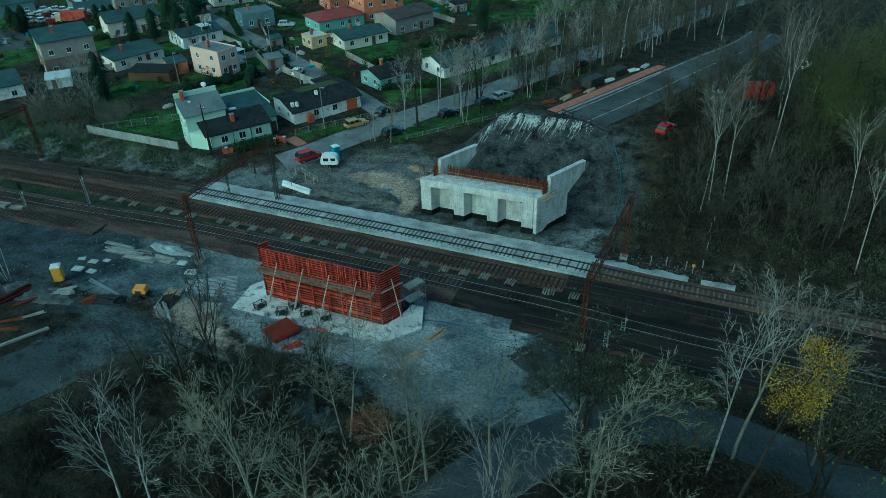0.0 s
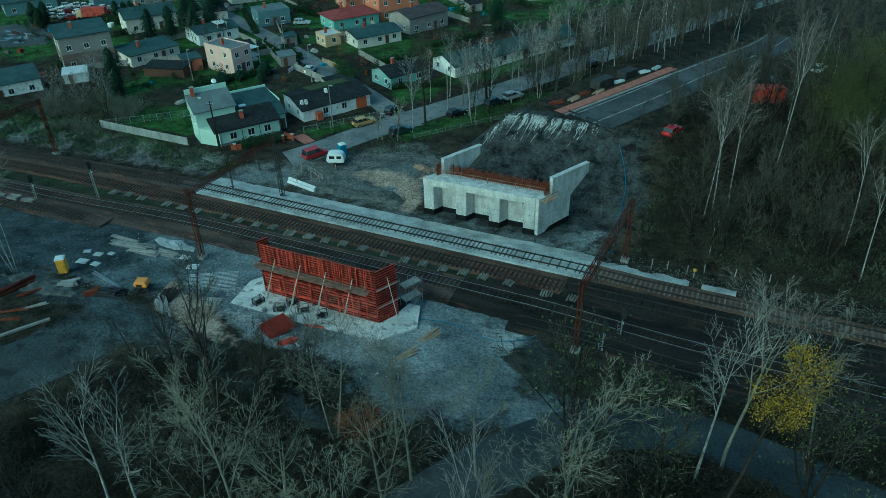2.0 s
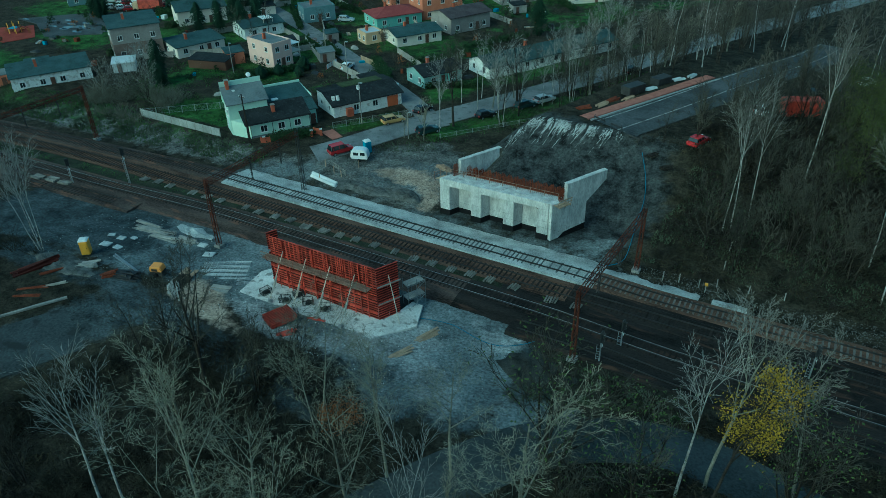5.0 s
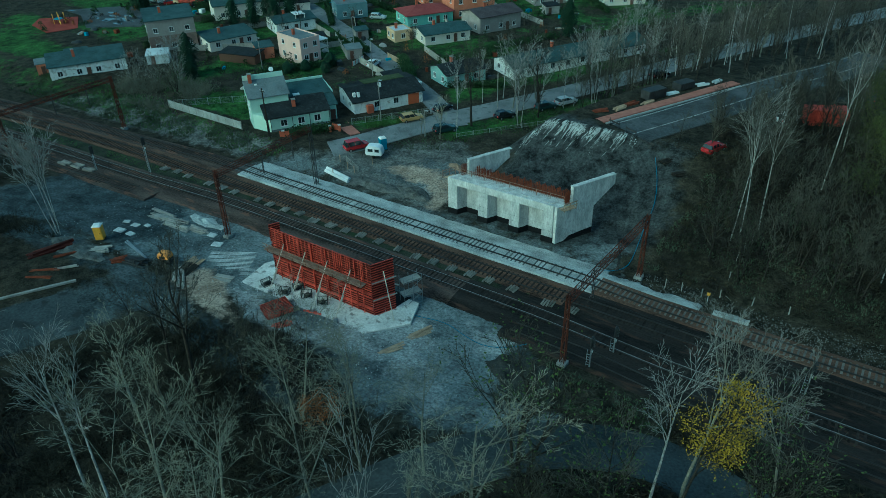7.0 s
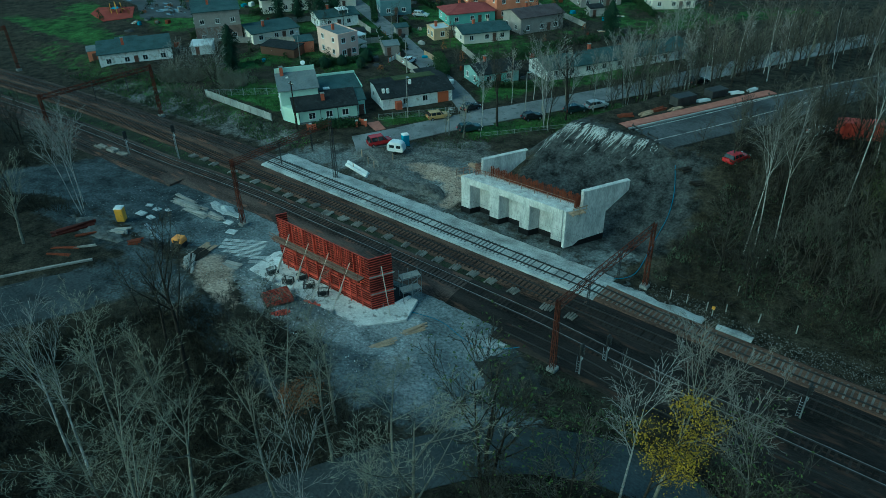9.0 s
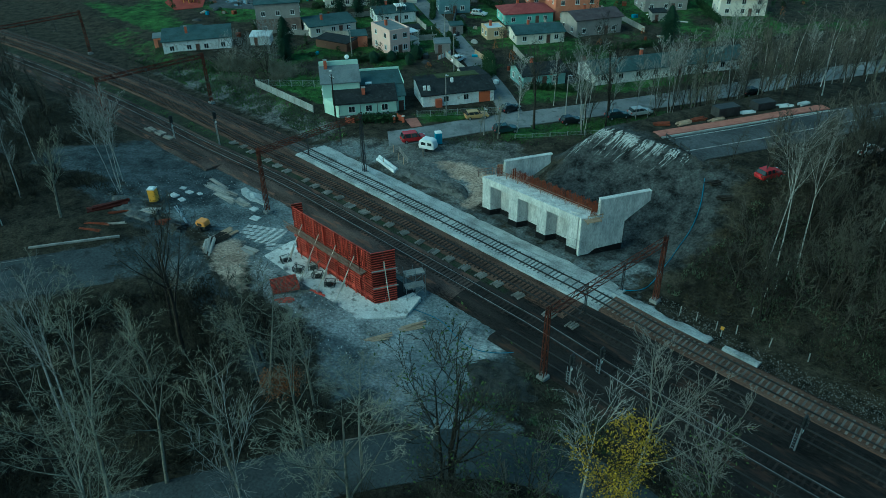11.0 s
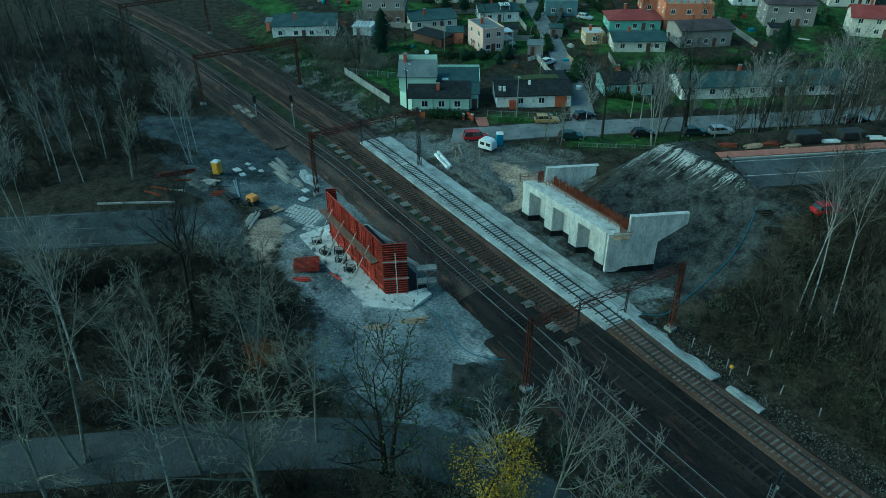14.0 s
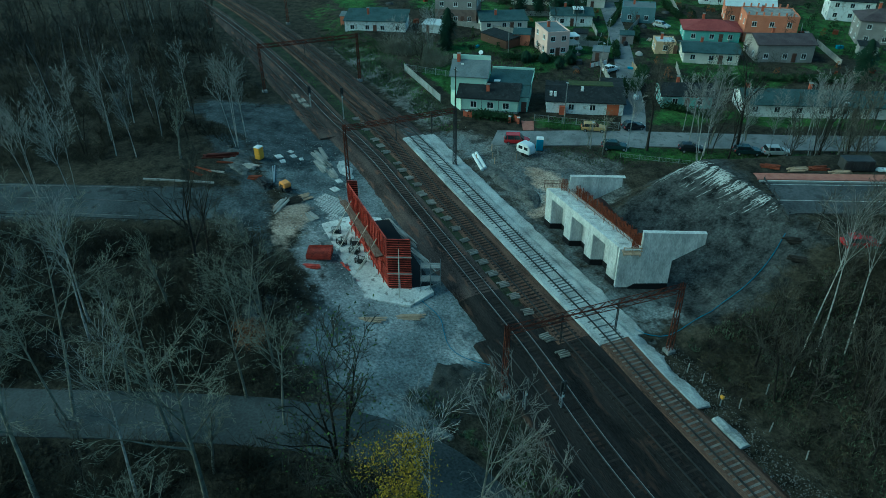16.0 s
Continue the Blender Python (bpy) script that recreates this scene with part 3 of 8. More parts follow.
strip("track_bed_new", y_a, -74, -12, [(-2.6, -0.3), (-2.0, 0.40), (1.9, 0.40), (2.3, 0.22), (3.9, 0.12), (4.6, -0.3)], M["ballast_new"], "pale new crushed-stone ballast bed", "ballast", 0.3)
strip("ballast_spill", y_a, -12, 0, [(1.4, 0.30), (1.9, 0.38), (2.9, 0.24), (3.7, -0.2)], M["ballast_new"], "pale spilled ballast along the rails", "ballast", 0.9)
strip("ballast_spill_end", y_a, 1.5, 5.8, [(2.2, -0.1), (2.6, 0.26), (3.0, 0.24), (3.6, -0.2)], M["ballast_new"], "pale spilled ballast along the rails", "ballast", 0.5)

RAIL = [(-0.07, 0), (-0.07, 0.02), (-0.012, 0.04), (-0.012, 0.115), (-0.036, 0.125), (-0.036, 0.16), (0.036, 0.16), (0.036, 0.125), (0.012, 0.115), (0.012, 0.04), (0.07, 0.02), (0.07, 0)]


def sleeper_mesh(name, length, width, height, material):
    bm = bmesh.new()
    vs = add_box(bm, -width / 2, width / 2, -length / 2, length / 2, 0, height)
    for v in vs:
        if v.co.z > height / 2:
            v.co.x *= 0.86
            v.co.y *= 0.98
    me = bpy.data.meshes.new(name)
    bmesh.ops.recalc_face_normals(bm, faces=bm.faces)
    bm.to_mesh(me)
    bm.free()
    me.materials.append(material)
    return me


def track(name, fy, x0, x1, label, sleepers, step, near, top, shiny):
    base = thing(name, label, "railway track")
    line = track_line(fy, x0, x1 + 0.01, 2.0)
    for side in (-0.7525, 0.7525):
        vs, fs = [], []
        k = len(RAIL)
        for x, y in line:
            vs += [(x, y + side + o, top + z) for o, z in RAIL]
        for i in range(len(line) - 1):
            fs += [(i * k + j, (i + 1) * k + j, (i + 1) * k + (j + 1) % k, i * k + (j + 1) % k) for j in range(k)]
        rail = raw("rail", vs, fs, M["rail"], base)
        rail["label"] = "rusty steel rail" + (" with a polished head" if shiny else "")
        if shiny:
            hv, hf = [], []
            for x, y in line:
                hv += [(x, y + side - 0.034, top + 0.156), (x, y + side + 0.034, top + 0.156), (x, y + side + 0.03, top + 0.168), (x, y + side - 0.03, top + 0.168)]
            for i in range(len(line) - 1):
                hf += [(i * 4 + j, (i + 1) * 4 + j, (i + 1) * 4 + (j + 1) % 4, i * 4 + (j + 1) % 4) for j in range(4)]
            raw("rail_head", hv, hf, M["rail_shine"], rail)["label"] = "polished steel running surface"
    me = sleeper_mesh("sleeper", 2.5, 0.26, 0.16, sleepers)
    rng = random.Random(len(name) * 7 + int(x1))
    rest_v, rest_f = [], []
    for x in np.arange(x0 + 0.3, x1, step):
        y = float(fy(x))
        a = math.atan2(float(fy(x + 1)) - y, 1.0) + rng.uniform(-0.012, 0.012)
        z = top - 0.185 + rng.uniform(-0.02, 0.012)
        if near[0] < x < near[1]:
            ob = new("sleeper", me)
            ob.parent = base
            ob.matrix_basis = Matrix.Translation((x, y, z)) @ Matrix.Rotation(a, 4, "Z")
        else:
            k = len(rest_v)
            for v in me.vertices:
                q = Matrix.Rotation(a, 3, "Z") @ v.co
                rest_v.append((x + q.x, y + q.y, z + q.z))
            rest_f += [tuple(k + i for i in f.vertices) for f in me.polygons]
    if rest_v:
        ob = raw("sleeper_bed", rest_v, rest_f, sleepers, base)
        tagged(ob, kind="stuff")
    return base


track("track_new", y_a, -78, -12, "railway track on new pale ballast with concrete sleepers", M["sleeper_new"], 0.6, (-110, 0), 0.44, False)
track("track_east", y_a, -12, 200, "old rusty railway track with pale sleepers", M["sleeper_conc"], 0.62, (-13, 45), 0.42, False)
track("track_north_west", y_a, -400, -78, "old rusty railway track with dark sleepers", M["sleeper_old"], 0.65, (-180, -70), 0.42, False)
track("track_middle", y_b, -400, 200, "old rusty railway track with dark sleepers", M["sleeper_old"], 0.65, (-135, 45), 0.42, False)
track("track_main", y_d, -400, 200, "old railway track with polished running rails", M["sleeper_old"], 0.62, (-130, 45), 0.42, True)
track("track_siding", y_e, -17, 60, "rusty disused siding track with loose sleepers", M["sleeper_old"], 0.75, (-20, 60), 0.24, False)
track("track_siding_west", y_e, -150, -84, "rusty disused siding track", M["sleeper_old"], 0.75, (-150, -80), 0.30, False)


# bundles of old sleepers laid between two tracks
def sleeper_bundle(rng, count):
    base = thing("sleeper_stack", "short row of old concrete sleepers laid on the ballast", "sleepers", "sleeper stacks between the tracks")
    for i in range(count):
        bm = boxes((-0.09, 0.09, -0.62, 0.62, 0, 0.15))
        part("beam", bm, M["sleeper_pale"], base, m=pose((i - (count - 1) / 2) * 0.32, rng.uniform(-0.12, 0.12), 0, 0, 0, rng.uniform(-4, 4)))
    return base


rng = random.Random(5)
stacks = [sleeper_bundle(rng, k) for k in (3, 4, 5)]
sx = -86.0
first = {0, 1, 2}
while sx < -12:
    k = rng.choice((0, 1, 1, 2))
    m = pose(sx, 68.95 + float(bend(sx)) + rng.uniform(-0.25, 0.25), 0.33, 0, 0, rng.uniform(-8, 8))
    if k in first:
        stacks[k].matrix_basis = m
        first.discard(k)
    else:
        copy_thing(stacks[k], m)
    sx += rng.choice((2.7, 2.9, 3.1, 3.4, 5.0))


# ---- catenary portals ----
def truss(bm, p, q, w, h, n, r=0.055):
    p, q = Vector(p), Vector(q)
    d = (q - p).normalized()
    side = Vector((0, 0, 1)).cross(d).normalized() * w / 2
    up = Vector((0, 0, h))
    for s in (-1, 1):
        for u in (0, 1):
            add_tube(bm, p + side * s + up * u, q + side * s + up * u, r, sides=4)
    for i in range(n):
        a, b = p.lerp(q, i / n), p.lerp(q, (i + 1) / n)
        for s in (-1, 1):
            x, y = (a, b + up) if i % 2 else (a + up, b)
            add_tube(bm, x + side * s, y + side * s, r * 0.7, sides=4)
        add_tube(bm, a + side, b - side, r * 0.6, sides=4)
        add_tube(bm, a + up - side, b + up + side, r * 0.6, sides=4)


def lattice_mast(bm, x, y, z0, z1, w0, w1, n=7):
    for sx_, sy_ in ((-1, -1), (1, -1), (1, 1), (-1, 1)):
        add_tube(bm, (x + sx_ * w0 / 2, y + sy_ * w0 / 2, z0), (x + sx_ * w1 / 2, y + sy_ * w1 / 2, z1), 0.06, sides=4)
    for i in range(n):
        t0, t1 = i / n, (i + 1) / n
        a, b = (w0 + (w1 - w0) * t0) / 2, (w0 + (w1 - w0) * t1) / 2
        za, zb = z0 + (z1 - z0) * t0, z0 + (z1 - z0) * t1
        for s in (-1, 1):
            f = s if i % 2 else -s
            add_tube(bm, (x - a * f, y + s * a, za), (x + b * f, y + s * b, zb), 0.035, sides=4)
            add_tube(bm, (x + s * a, y - a * f, za), (x + s * b, y + b * f, zb), 0.035, sides=4)


def portal(xa, ya, xb, yb, top, drops, dark_b):
    base = thing("catenary_portal", "rusty lattice steel portal spanning the tracks", "gantry", "catenary portals")
    for x, y, dark in ((xa, ya, False), (xb, yb, dark_b)):
        bm = bmesh.new()
        lattice_mast(bm, x, y, gz(x, y) - 0.1, top + 0.5, 0.5, 0.32)
        part("mast", bm, M["dark_steel"] if dark else M["mast_rust"], base, "dark lattice mast" if dark else "rusty lattice mast")
        part("footing", boxes((x - 0.5, x + 0.5, y - 0.5, y + 0.5, gz(x, y) - 0.3, gz(x, y) + 0.35)), M["concrete_old"], base)
    bm = bmesh.new()
    truss(bm, (xa, ya, top - 0.45), (xb, yb, top - 0.45), 0.6, 0.65, 18)
    part("beam", bm, M["mast_rust"], base, "rusty lattice beam")
    for t, h in drops:
        x, y = xa + (xb - xa) * t, ya + (yb - ya) * t
        bm = bmesh.new()
        for s in (-0.09, 0.09):
            add_tube(bm, (x + s, y, top - 3.4), (x + s, y, top + 0.25), 0.055, sides=6)
        add_tube(bm, (x, y, top - 3.0), (x + 0.1, y - h, top - 2.7), 0.03, sides=6)
        add_tube(bm, (x, y, top - 1.9), (x + 0.1, y - h, top - 2.6), 0.02, sides=6)
        drop = part("drop_post", bm, M["dark_steel"], base, "dark hanging post with a bracket arm")
        bm = bmesh.new()
        for k in range(5):
            add_tube(bm, (x, y - 0.25 - 0.09 * k, top - 2.93 + 0.02 * k), (x, y - 0.31 - 0.09 * k, top - 2.925 + 0.02 * k), 0.07, sides=8)
        part("insulator", bm, M["door_brown"], drop, "brown ribbed insulator")
    return base


PORTALS = ((-60.6, 59.4, -60.4, 77.6, 9.9, ((0.45, 1.4), (0.78, 1.4)), True), (-9.6, 60.2, -8.4, 80.0, 8.7, ((0.30, 1.2), (0.62, 1.3)), False),
           (-108.5, 55.8, -107.6, 76.2, 9.8, ((0.45, 1.3), (0.75, 1.3)), False), (-160.0, 52, -160.0, 72.5, 9.8, ((0.4, 1.3), (0.7, 1.3)), False), (42, 60, 42, 81, 9.0, ((0.3, 1.3), (0.6, 1.3)), False))
for row in PORTALS:
    portal(*row)


def wire(points, r, material, name, label):
    cu = bpy.data.curves.new(name, "CURVE")
    cu.dimensions, cu.bevel_depth, cu.bevel_resolution = "3D", r, 1
    sp = cu.splines.new("POLY")
    sp.points.add(len(points) - 1)
    for p, q in zip(sp.points, points):
        p.co = (*q, 1)
    cu.materials.append(material)
    return tagged(new(name, cu), label, "wire")


for fy in (y_d, y_b, y_a):
    pts, low = [], []
    for a, b in ((-160, -108), (-108, -60.5), (-60.5, -9), (-9, 42), (42, 100)):
        for k in range(8):
            x = a + (b - a) * k / 8
            sag = 4 * (k / 8) * (1 - k / 8)
            pts.append((x, float(fy(x)), 7.2 - 0.9 * sag))
            low.append((x, float(fy(x)), 5.7))
    wire(pts, 0.006, M["dark_steel"], "messenger_wire", "thin dark overhead messenger wire above the track")
    wire(low, 0.006, M["dark_steel"], "contact_wire", "thin dark overhead contact wire above the track")


def signal(x, y, h):
    base = thing("railway_signal", "grey signal post with a black lamp head beside the track", "signal", "railway signals")
    z = gz(x, y)
    bm = bmesh.new()
    add_tube(bm, (x, y, z - 0.1), (x, y, z + h), 0.09, 0.07, 10)
    post = part("post", bm, M["steel"], base)
    part("ladder", boxes(*[(x - 0.42, x - 0.12, y - 0.02, y + 0.02, z + 0.4 + k * 0.35, z + 0.44 + k * 0.35) for k in range(int((h - 1) / 0.35))],
                         (x - 0.44, x - 0.40, y - 0.02, y + 0.02, z + 0.1, z + h - 0.6)), M["steel"], base)
    bm = bmesh.new()
    add_box(bm, x - 0.12, x + 0.14, y - 0.3, y + 0.3, z + h - 0.1, z + h + 1.25, bevel=0.06)
    head = part("lamp_head", bm, M["plastic_black"], base, "black signal head")
    for k in range(3):
        bm = bmesh.new()
        add_tube(bm, (x + 0.14, y, z + h + 0.2 + k * 0.4), (x + 0.34, y, z + h + 0.22 + k * 0.4), 0.13, sides=10)
        part("visor", bm, M["plastic_black"], head)
    bm = boxes((x + 0.13, x + 0.16, y - 0.13, y + 0.13, z + h - 0.75, z + h - 0.45))
    part("plate", bm, M["white_paint"], base, "small white plate")


for x, y, h in ((-87.0, 66.5, 5.3), (-95.5, 62.3, 3.4), (-6.9, 61.1, 3.0), (-5.6, 64.5, 2.6), (13.0, 68.6, 3.4)):
    signal(x, y, h)


# ---- bridge abutment ----
def abutment():
    base = thing("bridge_abutment", "unfinished pale concrete bridge abutment with buttresses and wing walls", "abutment")
    x0, x1, y0 = -38.1, -21.4, 81.6
    depth = 2.6
    w = 1.55
    xs = [x0 + i * (x1 - x0 - w) / 3 for i in range(4)]

    def skew(bm):
        for v in bm.verts:
            v.co.x += (v.co.y - y0) * 0.49
        return bm

    for i, x in enumerate(xs):
        bm = bmesh.new()
        add_box(bm, x, x + w, y0, y0 + 2.0, 0.85, 4.7, bevel=0.03)
        part("buttress", skew(bm), M["concrete"], base)
        bm = boxes((x - 0.04, x + w + 0.04, y0 - 0.04, y0 + 2.04, -0.3, 0.85))
        part("waterproofing", skew(bm), M["bitumen"], base, "black bitumen-coated foot")
        if i < 3:
            bm = boxes((x + w + 0.04, xs[i + 1] - 0.04, y0 + 1.45, y0 + 2.0, -0.3, 0.75))
            part("waterproofing", skew(bm), M["bitumen"], base, "black bitumen-coated foot")
            bm = bmesh.new()
            add_box(bm, x + w + 0.002, xs[i + 1] - 0.002, y0 + 1.5, y0 + 2.0, 0.75, 4.7)
            part("panel", skew(bm), M["concrete"], base, "recessed concrete panel")
    bm = bmesh.new()
    add_box(bm, x0 - 0.03, x1 + 0.03, y0 - 0.03, y0 + depth, 4.7, 5.75, bevel=0.03)
    cap = part("bearing_shelf", skew(bm), M["concrete"], base)
    bm = boxes((x0, x1, y0 + 2.05, y0 + depth, -0.3, 4.7))
    part("core", skew(bm), M["concrete_old"], base)
    # bearing plinths and shuttering boards on the shelf
    for k in range(5):
        bm = bmesh.new()
        add_box(bm, x0 + 1.2 + k * 3.4, x0 + 2.5 + k * 3.4, y0 + 0.5, y0 + 1.5, 5.75, 5.88, bevel=0.02)
        part("bearing_plinth", skew(bm), M["concrete"], cap, "low concrete bearing plinth")
    bm = bmesh.new()
    for k in range(58):
        x = x0 + 0.3 + k * 0.285
        add_tube(bm, (x, y0 + depth - 0.25, 5.6), (x + 0.03, y0 + depth - 0.25, 6.35 + 0.25 * (k % 3 == 0)), 0.016, sides=4)
        add_tube(bm, (x, y0 + depth - 0.6, 5.6), (x - 0.03, y0 + depth - 0.6, 6.25), 0.016, sides=4)
    for z in (6.0, 6.25):
        add_tube(bm, (x0, y0 + depth - 0.25, z), (x1, y0 + depth - 0.25, z), 0.016, sides=4)
    part("reinforcement", skew(bm), M["rust"], base, "rusty starter bars along the shelf")
    # guard rail on the front edge
    bm = bmesh.new()
    for k in range(9):
        x = x0 + 0.1 + k * 2.06
        add_box(bm, x - 0.03, x + 0.03, y0 + 1.66, y0 + 1.72, 5.75, 6.65)
    for z in (6.2, 6.58):
        add_box(bm, x0 - 0.6, x1, y0 + 1.63, y0 + 1.66, z, z + 0.07)
    part("guard_rail", skew(bm), M["rail_brown"], base, "brown plank guard rail")
    # working platform at the far corner of the shelf
    for j in range(3):
        part("plank", skew(boxes((x0 - 1.1, x0 - 0.1, y0 + 0.3 + j * 0.5, y0 + 0.7 + j * 0.5, 5.3, 5.36))), M["timber"], base, "platform plank")
    for z in (5.9, 6.3):
        part("rail", skew(boxes((x0 - 1.15, x0 - 1.1, y0 + 0.1, y0 + 2.2, z, z + 0.09))), M["rail_brown"], base, "brown plank rail")
    for y in (0.2, 1.2, 2.1):
        part("post", skew(boxes((x0 - 1.16, x0 - 1.09, y0 + y, y0 + y + 0.07, 5.2, 6.5))), M["rail_brown"], base)
    # wing walls lie along the road
    for wx, lab in ((x0 + 0.9, "wing"), (x1 + 0.31, "wing")):
        bm = bmesh.new()
        right = wx > -30
        outline = [(0.0, 0.1), (1.5, 0.15), (2.4, 0.75), (6.4, 0.9), (6.4, 4.2), (9.9, 6.6), (9.9, 8.0), (2.55, 8.0), (2.55, 5.7), (0.0, 5.7)] if right else [(2.4, 0.55), (5.4, 0.7), (5.4, 4.2), (9.6, 6.7), (9.6, 8.0), (2.55, 8.0), (2.4, 5.7)]
        ang = math.atan2(UY, UX)
        m = Matrix.Translation((wx, y0 + 0.05, 0)) @ Matrix.Rotation(ang, 4, "Z")
        lo = [bm.verts.new(m @ Vector((u, -0.3, v))) for u, v in outline]
        hi = [bm.verts.new(m @ Vector((u, 0.3, v))) for u, v in outline]
        k = len(outline)
        bm.faces.new(lo)
        bm.faces.new(hi[::-1])
        for i in range(k):
            bm.faces.new((lo[i], hi[i], hi[(i + 1) % k], lo[(i + 1) % k]))
        wing = part("wing_wall", bm, M["concrete"], base)
        a, b = outline[0][0], 6.4 if right else 5.4
        bm = bmesh.new()
        add_prism(bm, [(1.6, -0.4), (b, -0.4), (b, 0.895), (2.4, 0.745), (1.6, 0.2)] if right else [(a, -0.4), (b, -0.4), (b, 0.69), (a + 0.5, 0.6), (a, 0.54)], 1, -0.33, 0.33, m)
        part("waterproofing", bm, M["bitumen"], wing, "black bitumen-coated foot")
        bm = bmesh.new()
        add_box(bm, 2.5, 9.92, -0.33, 0.33, 8.0, 8.07, m)
        part("coping", bm, M["concrete"], wing, "pale top edge")
        # bare bars and brown boards where the back wall will stand
        bm = bmesh.new()
        for j in range(16):
            p = m @ Vector((1.45 + 0.11 * (j // 2), 0.2 * (j % 2) - 0.1, 5.7))
            add_tube(bm, p, p + Vector((0, 0, 1.75 + 0.1 * (j % 3))), 0.03, sides=4)
        for z in (6.3, 6.9, 7.4):
            add_tube(bm, m @ Vector((1.5, 0, z)), m @ Vector((2.6, 0, z)), 0.018, sides=4)
        part("reinforcement", bm, M["rust"], wing, "rusty vertical bars")
        # working platform
        if right:
            plat = new("platform")
            plat.parent = base
            plat["label"] = "plank working platform with a rail"
            for j in range(4):
                bm = bmesh.new()
                add_box(bm, 0.2, 2.3, -0.75 - 0.24 * j, -0.53 - 0.24 * j, 5.62, 5.67, m)
                part("plank", bm, M["timber"], plat)
            for j in range(3):
                bm = bmesh.new()
                add_box(bm, 0.3 + 0.9 * j, 0.38 + 0.9 * j, -1.5, -0.3, 5.50, 5.62, m)
                part("bearer", bm, M["timber"], plat)
                bm = bmesh.new()
                add_box(bm, 0.2 + 1.0 * j, 0.26 + 1.0 * j, -1.48, -1.42, 5.5, 6.75, m)
                part("post", bm, M["timber"], plat)
            for z in (6.15, 6.6):
                bm = bmesh.new()
                add_box(bm, 0.1, 2.4, -1.52, -1.48, z, z + 0.12, m)
                part("rail", bm, M["timber"], plat)
    # dense cage of the back wall between the wings
    for row, dy in enumerate((0.15, 0.45)):
        bm = bmesh.new()
        for k in range(97):
            x = x0 + 1.7 + k * 0.152
            add_tube(bm, (x, y0 + depth + dy, 3.4), (x + 0.04 * math.sin(k * 2.1), y0 + depth + dy + 0.05 * math.sin(k * 1.3), 6.95 + 0.18 * math.sin(k * 0.9 + row)), 0.03, sides=4)
        for z in (5.3, 5.7, 6.1, 6.5):
            add_tube(bm, (x0 + 1.6, y0 + depth + dy + 0.03, z), (x1 - 0.1, y0 + depth + dy + 0.03, z), 0.03, sides=4)
        part("reinforcement", skew(bm), M["rust"], base, "dense rusty bars of the future back wall")
    return base


abutment()


def backfill():
    """Rust-stained backfill between the wing walls."""
    vs, fs = [], []
    n = 24
    for j in range(n + 1):
        for i in range(n + 1):
            l = -7.6 + 14.4 * i / n
            s = 3.3 + 6 * j / n
            x, y = road_point(s, l)
            z = 4.2 * (1 - ss(0.0, 5.0, s - 3.3)) + 0.2 * noise.noise((x * 0.5, y * 0.5, 1))
            vs.append((x, y, max(z, gz(x, y) - 0.7)))
    for j in range(n):
        for i in range(n):
            a = j * (n + 1) + i
            fs.append((a, a + 1, a + n + 2, a + n + 1))
    ob = raw("backfill", vs, fs, mat("backfill", (0.05, 0.025, 0.018), (0.13, 0.07, 0.05), 0.5, 0.95, 0, 0.6, 10), smooth=True)
    tagged(ob, "rust-brown earth filled in behind the abutment", "earth", kind="stuff")


backfill()


def lime_streaks():
    """Pale washed-down lime on the end slope of the bank."""
    rg = random.Random(11)
    vs, fs = [], []
    for k in range(620):
        x0 = rg.gauss(-27.5, 4.4) if rg.random() < 0.75 else rg.uniform(-36.0, -19.0)
        if not -36.5 < x0 < -18.0 or noise.noise((x0 * 0.9, 0.0, 7.0)) < -0.15:
            continue
        y0 = 103.9 - 0.34 * max(0, -31 - x0) ** 1.4 + rg.uniform(-1.3, 0.3)
        run = rg.uniform(0.3, 1.8) * (2.4 if rg.random() < 0.16 else 1.0)
        w = rg.uniform(0.03, 0.11)
        drift = rg.uniform(-0.45, -0.1)
        n = 9
        b = len(vs)
        for i in range(n):
            t = i / (n - 1)
            y = y0 - run * t
            ww = w * (1 - 0.8 * t) * rg.uniform(0.25, 1.6)
            off = 0.18 * noise.noise((x0 * 3, y * 1.4, 2.0))
            for sgn in (-1, 1):
                x = x0 + drift * run * t + off + sgn * ww
                vs.append((x, y, gz(x, y) + 0.10 + 0.12 * noise.noise((x * 0.35, y * 0.35, 0.3)) + 0.3 * noise.noise((x * 0.06, y * 0.06, 4.0))))
        for i in range(n - 1):
            a = b + i * 2
            if rg.random() < 0.58:
                fs.append((a, a + 1, a + 3, a + 2))
    ob = raw("lime_streaks", vs, fs, mat("lime", (0.15, 0.153, 0.153), (0.50, 0.51, 0.50), 0.7, 0.9, 0, 0.3, 10))
    tagged(ob, "pale lime washed down the dark earth slope", "lime", kind="stuff")


lime_streaks()


